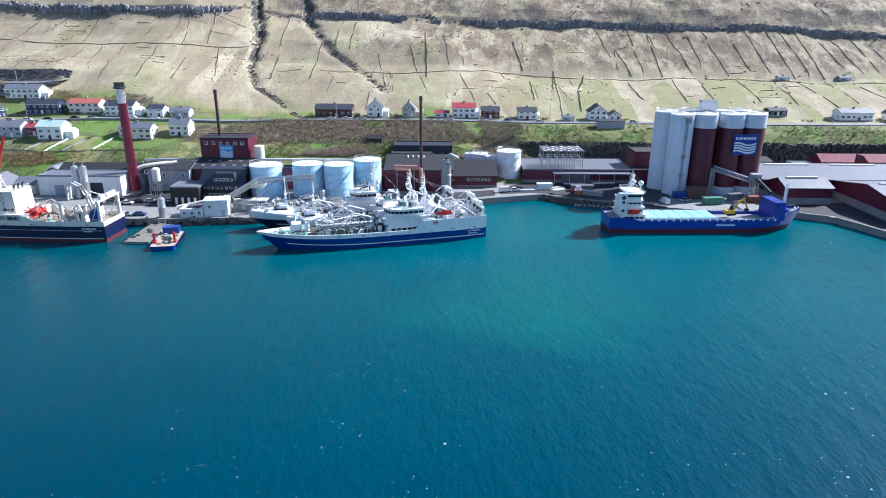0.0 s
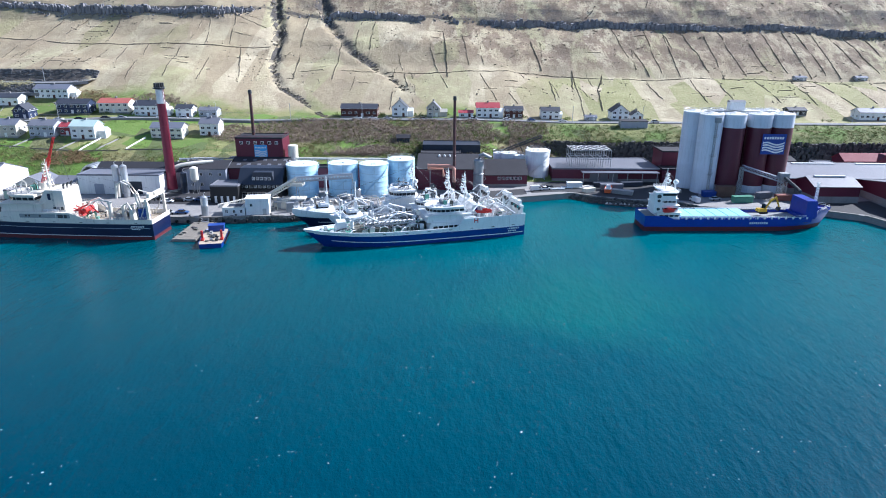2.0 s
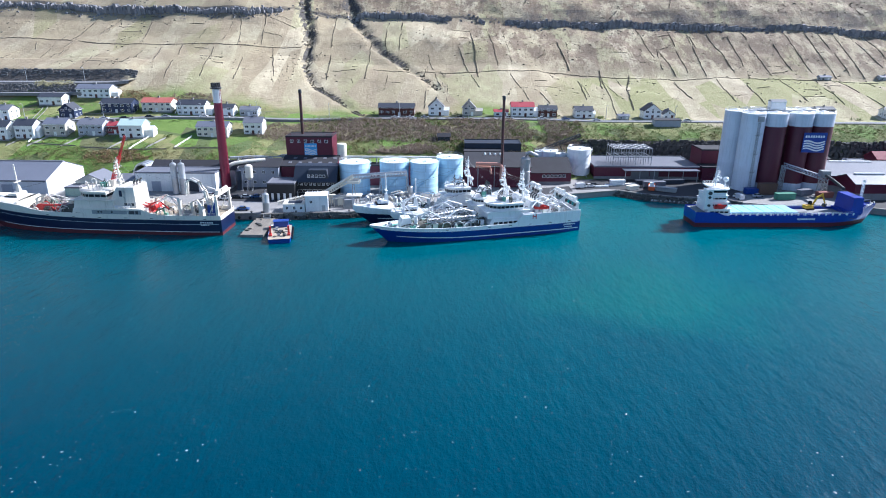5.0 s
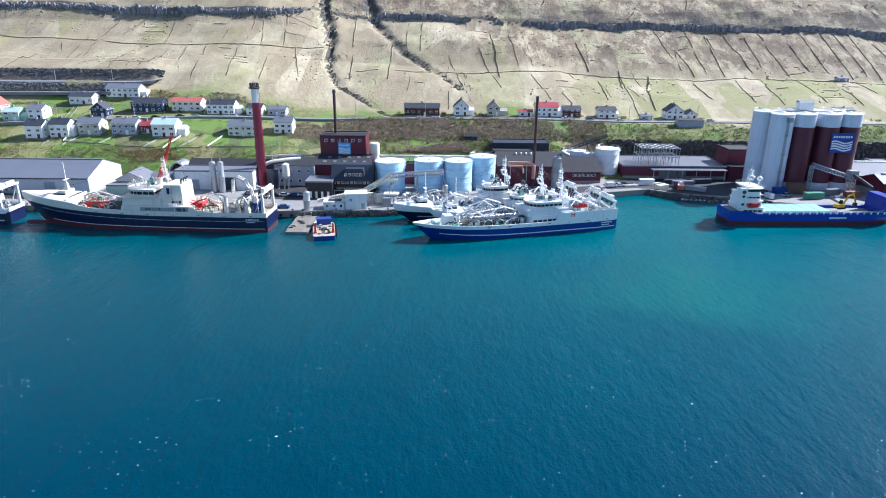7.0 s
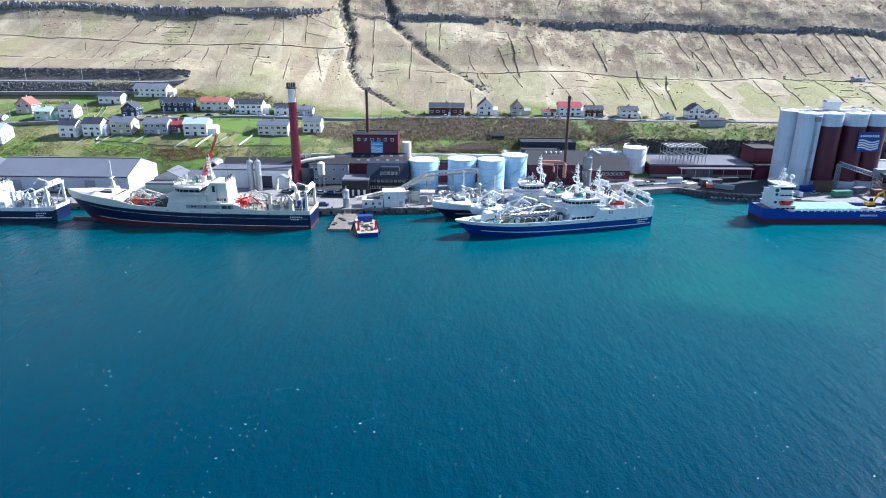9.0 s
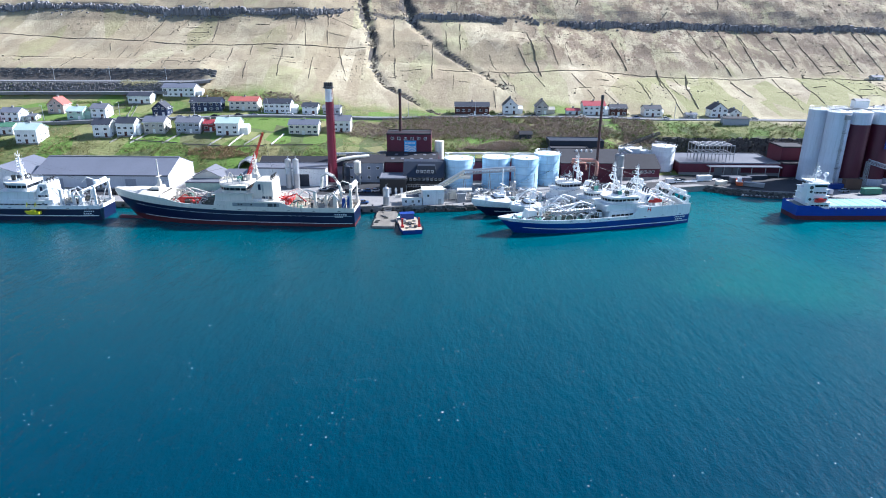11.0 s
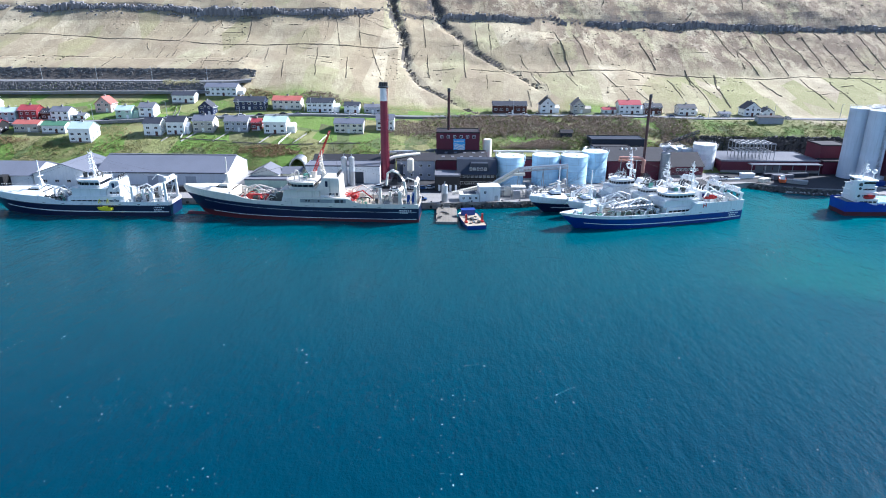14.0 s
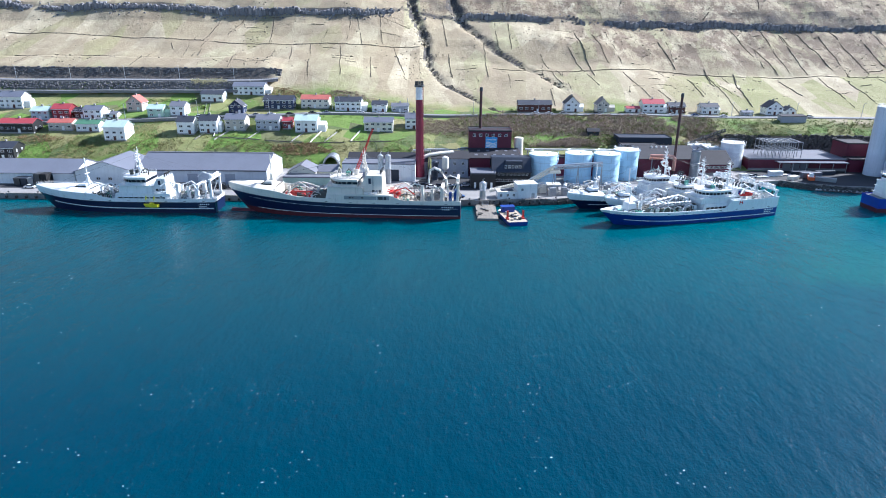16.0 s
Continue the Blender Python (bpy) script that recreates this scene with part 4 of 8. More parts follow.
def silo(x, y, white, front):
    lab = "tall white concrete silo with streaked wall" if white else "tall maroon silo with white head and white foot"
    ob = thing("silo", lab, "silo", (x, y, Q), 0, "feed silos")
    r = 4.55
    if white:
        part("shell", Geo().lathe(0, 0, [(0, r), (9.95, r), (10, r + .04), (10.1, r), (20.4, r), (20.45, r + .04), (20.55, r), (SILO_H, r)], 48), SILO_WHITE, ob)
    else:
        part("foot", Geo().lathe(0, 0, [(0, r + 0.02), (3.0, r + 0.02)], 48), SILO_WHITE, ob, "white painted foot")
        part("shell", Geo().lathe(0, 0, [(3.0, r), (SILO_H - 4.9, r)], 48), SILO_RED, ob)
        part("head", Geo().lathe(0, 0, [(SILO_H - 4.9, r + 0.04), (SILO_H, r + 0.04)], 48), SILO_WHITE, ob, "white painted head")
    part("roof", Geo().lathe(0, 0, [(SILO_H, r + 0.12), (SILO_H + 0.25, r + 0.12), (SILO_H + 0.3, r - 0.1), (SILO_H + 1.0, 0.7), (SILO_H + 1.1, 0.6)], 48), WHITE, ob)
    rl = Geo().rail([(r * math.cos(a * math.pi / 12), r * math.sin(a * math.pi / 12), SILO_H + 0.25) for a in range(25)], 0.9, 1.6, 0.03)
    part("handrail", rl, GALV, ob, "", 0)
    return ob


W2 = None
for x, y, white in ((92.5, 250.0, 1), (89.2, 258.8, 1), (101.8, 250.6, 0), (112.6, 251.4, 0), (121.6, 252.2, 0), (100.2, 260.2, 0), (110.5, 261.4, 0), (120.0, 262.0, 0)):
    ob = silo(x, y, white, y < 255)
    W2 = W2 or ob
cage = Geo().truss((0.4, -4.85, 1.0), (0.4, -4.85, 29.5), 0.8, 0.6, 0.045, 34)
for z in (8, 15.5, 23):
    cage.box(-0.5, 1.3, -5.6, -4.5, z, z + 0.12).rail([(-0.5, -5.6, z + .1), (1.3, -5.6, z + .1)], 1.0, 0.9, 0.04)
cage.box(-0.4, 1.6, -5.9, -4.3, 28.6, 30.6)
part("ladder", cage, GREY_STEEL, W2, "caged ladder with landings", 0)
pent = thing("conveyor_housing", "white conveyor housing on top of the silos", "housing", (106.5, 257, Q + SILO_H + 1.0))
part("body", Geo().box(-5, 1, -1.6, 1.6, 0, 3.2), WHITE, pent, "", 0)
part("roof", Geo().plank([(-1.9, 3.2), (1.9, 3.2), (0, 4.0)], -5.2, 1.2), ROOF_PALE, pent, "", 0)
part("gangway", Geo().box(-16, 14, -0.8, 0.8, -0.9, -0.3).rail([(-16, -0.8, -0.3), (14, -0.8, -0.3)], 1.0, 1.6, 0.04).rail([(-16, 0.8, -0.3), (14, 0.8, -0.3)], 1.0, 1.6, 0.04), GALV, pent, "", 0)


def wave_sign(parent, w, h, y, x=0.0, z=0.0, ground=SIGN_BLUE):
    """A blue sign board with three white waves and a row of plain bars for its lettering."""
    sg = part("sign", Geo().box(x - w / 2, x + w / 2, y - 0.1, y + 0.05, z, z + h), ground, parent, "blue sign board with white waves", 0)
    g = Geo()
    for k in range(4):
        zz = z + h * (0.12 + 0.125 * k)
        a = [(x - w * 0.45 + w * 0.9 * i / 16, zz + h * 0.06 * math.sin(i / 16 * 6.28 + 0.6)) for i in range(17)]
        for (p, pz), (q, qz) in zip(a, a[1:]):
            g.add([(p, y - 0.16, pz), (q, y - 0.16, qz), (q, y - 0.16, qz + h * 0.075), (p, y - 0.16, pz + h * 0.075), (p, y - 0.1, pz), (q, y - 0.1, qz), (q, y - 0.1, qz + h * 0.075), (p, y - 0.1, pz + h * 0.075)],
                  [(0, 1, 2, 3), (7, 6, 5, 4), (3, 2, 6, 7), (4, 5, 1, 0), (0, 3, 7, 4), (1, 5, 6, 2)])
    part("wave", g, WHITE, sg, "white wave bands", 0)
    g = Geo()
    for k in range(8):
        g.box(x - w * 0.42 + k * w * 0.107, x - w * 0.42 + k * w * 0.107 + w * 0.07, y - 0.16, y - 0.1, z + h * 0.75, z + h * 0.86)
    part("lettering", g, WHITE, sg, "row of white bars", 0)
    return sg


board = thing("silo_sign", "large blue sign board with white waves fixed across two silos", "sign", (116.8, 246.3, Q))
wave_sign(board, 9.4, 8.0, 0.0, 0.0, 16.2)
for x in (-4.25, 4.25):
    for z in (18, 23):
        part("bracket", Geo().box(x - .15, x + .15, 0.05, 1.6, z, z + .3), GALV, board, "", 0)

# maroon works building with rooftop sign
ob, lx, ly = flat_block("works_building", "maroon clad works building with square windows and sign", -101, -81.2, 260, 272, 18.8, MAROON_CLAD, ROOF_FELT)
for k in range(6):
    window(ob, -7.4 + k * 2.95, -ly - 0.03, 16.9, (1.3, 1.3))
wave_sign(ob, 5.4, 5.6, -ly - 0.12, 0.6, 10.4, SIGN_CYAN)
rl = Geo().rail([(-lx, -ly, 18.9), (lx, -ly, 18.9), (lx, ly, 18.9)], 1.2, 2, 0.05)
part("handrail", rl, MAROON_CLAD, ob, "", 0)
low = thing("works_annex", "low annex with grey sloping roof and skylights over maroon wall", "building", (-90, 254, Q))
part("wall", Geo().plank([(-5, 0), (6, 0), (6, 10.7), (-5, 8.4)], -11.2, 11.6), MAROON_CLAD, low, "", 0)
part("roof", Geo().plank([(-5.6, 8.28), (-5.6, 8.58), (6, 11.05), (6, 10.75)], -11.6, 12), ROOF_FELT, low, "", 0)
for i in range(5):
    for j in range(2):
        x, y = -8.5 + i * 4.2 + j * 1.3, -2.8 + j * 4.6
        z = 8.72 + (y + 5) * 0.213
        part("skylight", Geo().add([(x, y, z + .1), (x + 1.4, y, z + .1), (x + 1.4, y + 1.3, z + .46), (x, y + 1.3, z + .46), (x, y, z - .2), (x + 1.4, y, z - .2), (x + 1.4, y + 1.3, z), (x, y + 1.3, z)], [(0, 1, 2, 3), (0, 4, 5, 1), (1, 5, 6, 2), (2, 6, 7, 3), (3, 7, 4, 0)]), ROOF_PALE, low, "pale skylight", 0)

# black timber office with a steep roof
of = thing("office_building", "black timber office with steep slate roof and window bands", "building", (-83.5, 238, Q))
part("wall", Geo().plank([(-7, 0), (7, 0), (7, 6.4), (2.5, 11.2), (-2.5, 11.2), (-7, 6.4)], -8, 8.2), BLACK_WOOD, of, "", 0)
part("roof", Geo().plank([(-7.7, 5.8), (-7.7, 6.1), (-2.6, 11.5), (2.6, 11.5), (7.7, 6.1), (7.7, 5.8), (2.5, 11.2), (-2.5, 11.2)], -8.4, 8.6), CLAD_NAVY, of, "", 0)
part("dormer", Geo().slab([(-3.5, 6.5), (5.5, 6.5), (4.6, 10.6), (-2.4, 10.6)], -6.6, -1), CLAD_NAVY, of, "", 0)
for k in range(5):
    window(of, -2.4 + k * 1.5, -6.64, 8.2, (1.0, 1.2))
for k in range(9):
    window(of, -7 + k * 1.72, -7.04, 5.2, (1.0, 1.2))
for k in range(7):
    window(of, -6 + k * 1.95, -7.04, 2.4, (1.8, 1.2))
strip(of, "balcony", BLACK_WOOD, (-8, 8, -8.2, -7, 3.3, 3.6), (-8, 8, -8.2, -8.1, 3.6, 4.3))
ob, lx, ly = flat_block("black_house", "low black timber block with flat pale roof", -101, -90.5, 226, 236, 6.4, BLACK_WOOD, ROOF_PALE)
for k in range(4):
    strip(ob, "door", WHITE, (-3.8 + k * 2.3, -2.9 + k * 2.3, -ly - 0.08, -ly + .02, 0.05, 2.6), label="white ground-floor door")
add_door(ob, lx + 0.02, 0, 1.1, 2.1, WHITE, math.pi / 2)

# blocks between chimney and office
ob, lx, ly = shed("process_hall", "grey process hall with dark roof and window rows", -118, -101.5, 246, 262, 8.6, 10.6, CLAD_GREY, ROOF_FELT, "x")
for k in range(4):
    for j in (2.2, 6.4):
        window(ob, -5.5 + k * 3.8, -ly - 0.03, j, (1.3, 1.3))
shed("back_hall", "long low hall with dark felt roof behind the chimney", -156, -120, 250, 262, 6.5, 9.2, CLAD_GREY, ROOF_FELT, "x")
ob, lx, ly = flat_block("white_store", "long white store with dark loading door and grey roof", -157, -125, 238, 249, 7.6, WHITE, ROOF_GREY)
add_door(ob, 6.5, -ly - 0.02, 4.6, 5, CLAD_NAVY)
add_door(ob, -8, -ly - 0.02, 3.4, 4, CLAD_GREY)
for x, y, r, h, mt, lb in ((-139.6, 234, 1.25, 12.6, GALV, "tall galvanised process cylinder"), (-136.4, 234, 1.25, 12.6, GALV, "tall galvanised process cylinder"), (-116.3, 240.5, 1.3, 8.6, CLAD_NAVY, "dark blue upright vessel"),
                           (-96.8, 208.5, 1.25, 7.2, GALV, "weathered grey upright vessel on the quay")):
    v = thing("process_vessel", lb, "vessel", (x, y, Q), 0, "upright vessels")
    part("shell", Geo().lathe(0, 0, [(0.3, r), (h * .5, r), (h * .5 + .1, r + .05), (h * .5 + .2, r), (h - 0.5, r), (h, r * 0.45)], 22), mt, v)
    part("skirt", Geo().lathe(0, 0, [(0, r + 0.15), (0.3, r + 0.15)], 22), CONCRETE, v)
    part("vent", Geo().tube([(0, 0, h - .1), (0, 0, h + .9), (0.5, 0, h + 1.2)], 0.14, 6), GALV, v)
v = thing("elevated_vessel", "pale upright vessel on steel legs beside the hall", "vessel", (-111.8, 240, Q))
part("shell", Geo().lathe(0, 0, [(4.6, 0.5), (5.6, 1.5), (10.3, 1.5), (10.9, 0.6)], 22), CREAM, v)
for a in range(4):
    c, s = math.cos(a * math.pi / 2 + .8) * 1.3, math.sin(a * math.pi / 2 + .8) * 1.3
    part("leg", Geo().tube([(c, s, 0), (c, s, 6)], 0.12, 6), GREY_STEEL, v)
rk = thing("pipe_rack", "low rack of pale pipes and ducts along the bank foot", "pipe rack", (-110, 264.5, Q))
rq = random.Random(12)
for k in range(9):
    part("trestle", Geo().box(-18 + k * 4.2, -17.7 + k * 4.2, -1.2, 1.2, 0, 8.2 + .9 * math.sin(k)), GREY_STEEL, rk, "", 0)
for k in range(11):
    x, y, z = rq.uniform(-19, 6), rq.uniform(-1.4, 1.6), rq.uniform(8.2, 10.2)
    part("pipe", Geo().tube([(x, y, z), (x + rq.uniform(5, 12), y + rq.uniform(-.6, .6), z + rq.uniform(-.5, .5))], rq.uniform(.18, .5), 9), rq.choice((CREAM, GALV, WHITE, GREY_STEEL)), rk)

rk = thing("pipe_rack", "long roof-level rack of pale pipes behind the tanks", "pipe rack", (-53, 256, Q))
for k in range(8):
    part("trestle", Geo().box(-21 + k * 6, -20.7 + k * 6, -1, 1, 0, 11), GREY_STEEL, rk, "", 0)
for y, z, r in ((-0.6, 11.3, 0.4), (0.4, 11.3, 0.3)):
    part("pipe", Geo().tube([(-22, y, z), (22, y, z)], r, 9), CREAM, rk)
v = thing("cream_vessel", "upright cream cylinder beside the works building", "vessel", (-77.5, 262, Q))
part("shell", Geo().lathe(0, 0, [(0, 2.1), (15.5, 2.1), (15.7, 1.9)], 24), CREAM, v)
flat_block("pump_house", "dark maroon pump house between the tanks", -66, -24, 251, 256.5, 8.5, MAROON_CLAD, ROOF_FELT)

# halls on the western quay
ob, lx, ly = shed("harbour_hall", "large harbour hall with grey sheet roof and white gable", -243, -188.2, 229.5, 256, 6.2, 11.0, PALE_CLAD, ROOF_GREY, "x", 0, 0.8)
part("gable_cladding", Geo().plank([(-ly, 0), (ly, 0), (ly, 6.2), (0, 10.9), (-ly, 6.2)], lx, lx + 0.35), WHITE, ob, "bright white gable cladding", 0)
strip(ob, "ridge_cap", ROOF_PALE, (-lx - .4, lx + .4, -0.5, 0.5, 11.15, 11.35))
strip(ob, "gutter", CLAD_NAVY, (-lx - .4, lx + .4, -ly - .75, -ly - .5, 5.8, 6.1))
for x in (-18, -4, 12):
    add_door(ob, x, -ly - 0.03, 4.2, 4.4, CLAD_GREY)
ob, lx, ly = shed("harbour_hall", "cross-gabled grey hall with pale front wall", -269, -243.8, 228, 252, 5.4, 9.6, WHITE, ROOF_GREY, "y")
for k in range(3):
    window(ob, -8 + k * 5, -ly - 0.03, 2.4, (1.8, 1.2))
ob, lx, ly = shed("harbour_hall", "long low grey hall with white front wall", -380, -269.6, 228, 250, 4.6, 8.4, WHITE, ROOF_GREY, "x")
for k in range(9):
    window(ob, -48 + k * 11.5, -ly - 0.03, 2.4, (1.8, 1.2))
for x in (-40, -16, 20, 44):
    add_door(ob, x, -ly - 0.03, 3.8, 3.8, CLAD_NAVY)
shed("small_store", "small pale store with grey gable roof", -180.5, -168.5, 236, 247, 4.2, 7.2, CREAM, ROOF_PALE, "y")
shed("small_store", "small pale store with grey gable roof", -168, -160, 240, 250, 3.6, 5.6, CREAM, ROOF_PALE, "x")
flat_block("mint_store", "low pale green store near the quay", -181, -158, 229, 235, 3.4, paint("mint_wall", (0.42, 0.56, 0.46), 0.6, streak=0.3), ROOF_PALE)
v = thing("round_hut", "half-round corrugated steel hut with dark open end", "hut", (-166.5, 266, Q))
arc = [(4.1 * math.cos(math.pi * k / 16), 6.0 * math.sin(math.pi * k / 16)) for k in range(17)]
hoop = arc + [(x * 0.86, z * 0.9) for x, z in reversed(arc)]
shell = Geo().slab(hoop, -3, 6)
part("shell", shell, GALV, v)
part("back_wall", Geo().slab(arc, 5.6, 6.1), DARK_STEEL, v, "dark closed end", 0)
for k in range(4):
    rib = Geo()
    for a, b in zip(arc, arc[1:]):
        rib.tube([(a[0] * 1.02, -2.4 + k * 2.4, a[1] * 1.02), (b[0] * 1.02, -2.4 + k * 2.4, b[1] * 1.02)], .12, 5)
    part("rib", rib, GALV, v)

# central sheds
ob, lx, ly = shed("press_shed", "wide shed with dark felt roof and maroon walls", -24, 3, 249, 279, 8.6, 12.0, MAROON_CLAD, ROOF_FELT, "x")
g = Geo()
for k in range(4):
    g.lathe(-5 + k * 2.2, -3, [(10.6, 0.42), (12.1, 0.42), (12.4, 0.15)], 14)
part("roof_fan", g, WHITE, ob, "white roof vents")
ob, lx, ly = shed("maroon_shed", "maroon shed with dark roof and a row of white windows", 0.5, 21, 256, 275, 4.9, 9.6, MAROON_CLAD, ROOF_FELT, "x", 3, 1.0)
for k in range(6):
    window(ob, -1.5 + k * 1.75, -ly - 0.03, 3.4, (1.3, 1.3))
window(ob, -8, -ly - 0.03, 3.4, (1.3, 1.3))
flat_block("slate_hall", "dark slate-blue hall against the bank", -23.5, 3.2, 288, 300, 11.4, CLAD_NAVY, CLAD_NAVY, 0, Q, 0.4)
flat_block("grey_link", "low felt-roofed link behind the shed", -24, -6, 280, 288, 9.2, CLAD_GREY, ROOF_FELT)
shed("bank_hut", "small dark hut with grey roof among bushes", -36.5, -30.5, 303, 307, 2.4, 3.6, CLAD_NAVY, ROOF_FELT, "x", 0, None, 12.1)
v = thing("flue_duct", "thick salmon-pink duct over the shed front", "duct", (-14, 247, Q))
part("pipe", Geo().tube([(-6, 0, 10.4), (2, -0.5, 10.4), (4.0, -1, 10.2), (4.6, -1.2, 9.4), (4.6, -1.2, 4)], 0.75, 14), COPPER, v)
part("pipe", Geo().tube([(-6, 0.8, 9), (0, 0.6, 9), (0.5, 0.5, 6)], 0.5, 12), COPPER, v)
part("support", Geo().box(-5.2, -4.9, -0.2, 0.1, 0, 9.8).box(1.6, 1.9, -0.6, -0.3, 0, 9.8), GREY_STEEL, v, "", 0)
v = thing("scrubber_tower", "tall grey scrubber tower with bent outlet pipe", "tower", (0.5, 247.5, Q))
part("shell", Geo().lathe(0, 0, [(0, 2.0), (7, 2.0), (7.3, 2.25), (7.6, 2.0), (12.6, 2.0), (13.2, 1.4)], 26), GREY_STEEL, v)
part("outlet", Geo().tube([(0, 0, 13), (0.3, 0, 14.5), (1.6, 0, 15.2), (4.8, 0.5, 13.6)], 0.75, 12), GREY_STEEL, v)
v = thing("slanted_conveyor", "slanting dark conveyor on the green bank", "conveyor", (18, 293, Q))
part("boom", Geo().truss((-12, 0, 5), (14, 1, 15), 1.2, 1.2, 0.14, 14), DARK_STEEL, v, "", 0)
part("strut", Geo().tube([(4, 0.4, 11), (8, 0.2, 3)], 0.25, 6), DARK_STEEL, v)

# shed under the open steel frame
ob, lx, ly = flat_block("frame_shed", "maroon shed with broad pale roof and loading bays", 33.5, 80, 266, 291, 5.6, MAROON_CLAD, ROOF_PALE, 0)
strip(ob, "plinth", CONCRETE, (-lx - .06, lx + .06, -ly - .06, -ly, 0, 1.3))
for k in range(3):
    add_door(ob, -5 + k * 4.2, -ly - 0.03, 3.6, 3.4, ROOF_PALE, 0)
strip(ob, "canopy", ROOF_GREY, (-11, 22, -ly - 4.5, -ly - .1, 4.6, 4.9))
for k in range(6):
    part("post", Geo().tube([(-10.5 + k * 6.3, -ly - 4.2, 0), (-10.5 + k * 6.3, -ly - 4.2, 4.6)], 0.14, 6), GALV, ob)
fr = thing("open_steelwork", "open galvanised steel building frame on the shed roof", "steel frame", (50.5, 274.5, Q + 5.65))
for i in range(6):
    for j in range(4):
        part("column", Geo().box(-8.5 + i * 3.4 - .11, -8.5 + i * 3.4 + .11, -6 + j * 4 - .11, -6 + j * 4 + .11, 0, 7.4), GREY_STEEL, fr, "", 0)
for z in (3.6, 7.4):
    for j in range(4):
        part("beam", Geo().box(-8.7, 8.7, -6.1 + j * 4, -5.9 + j * 4, z, z + .28), GREY_STEEL, fr, "", 0)
    for i in range(6):
        part("beam", Geo().box(-8.6 + i * 3.4, -8.4 + i * 3.4, -6, 6, z + .01, z + .24), GREY_STEEL, fr, "", 0)
g = Geo()
for i in range(5):
    for j in range(3):
        x, y = -8.5 + i * 3.4, -6 + j * 4
        g.tube([(x, y, 7.6), (x + 3.4, y + 4, 7.6)], 0.09, 4)
        g.tube([(x, y + 4, 7.6), (x + 3.4, y, 7.6)], 0.09, 4)
part("brace", g, GREY_STEEL, fr, "", 0)
ob, lx, ly = flat_block("maroon_block", "tall maroon block beside the silos", 82, 95, 271, 284, 12.4, MAROON_CLAD, ROOF_FELT)
flat_block("maroon_link", "low maroon link building with pale base", 80.5, 92, 264, 271, 6, MAROON_CLAD, ROOF_FELT)

# eastern sheds: pale roofs over maroon walls on a white base
ob, lx, ly = shed("feed_store", "big feed store with pale sheet roof and maroon walls", 126, 330, 246, 278, 6.6, 9.2, MAROON_CLAD, ROOF_PALE, "x", 0, 2.6)
g = Geo()
for k in range(7):
    g.box(-94 + k * 27, -76 + k * 27, -0.7, 0.7, 9.3, 9.75)
part("ridge_light", g, WHITE, ob, "white ridge skylights", 0)
ob, lx, ly = shed("feed_store", "feed store wing with pale roof running to the water", 128.5, 146, 232.5, 246, 6.4, 8.8, MAROON_CLAD, ROOF_PALE, "x", 0, 2.6)
part("ridge_light", Geo().box(-6, 6, -0.6, 0.6, 8.95, 9.4), WHITE, ob, "white ridge skylight", 0)
ob, lx, ly = shed("feed_store", "long feed store with pale roof beside the pier", 154, 330, 206, 245, 6.4, 9.6, MAROON_CLAD, ROOF_PALE, "x", 0, 2.6)
part("ridge_light", Geo().box(-84, -66, -0.6, 0.6, 9.75, 10.2), WHITE, ob, "white ridge skylight", 0)
for x0, x1 in ((176, 213), (214.5, 262)):
    ob, lx, ly = shed("red_roof_building", "long building with bright crimson roof by the rock face", x0, x1, 293, 303, 4.6, 7.4, MAROON_CLAD, paint("crimson_roof", (0.2, 0.013, 0.03), 0.75, var=0.1, ribs=2), "x")
    for k in range(9):
        window(ob, -lx + 3 + k * (2 * lx - 6) / 8, -ly - 0.03, 2.8, (1.8, 1.2))
    part("dormer", Geo().slab([(-3, 4.6), (3, 4.6), (0, 7.6)], -ly - 0.4, 0), MAROON_CLAD, ob, "", 0)
flat_block("white_annex", "small white annex by the rock face", 162, 171, 290, 298, 3.8, WHITE, ROOF_PALE)
shed("grey_annex", "grey store behind the silos", 133, 150, 288, 300, 5.4, 6.6, CLAD_GREY, ROOF_FELT, "x")


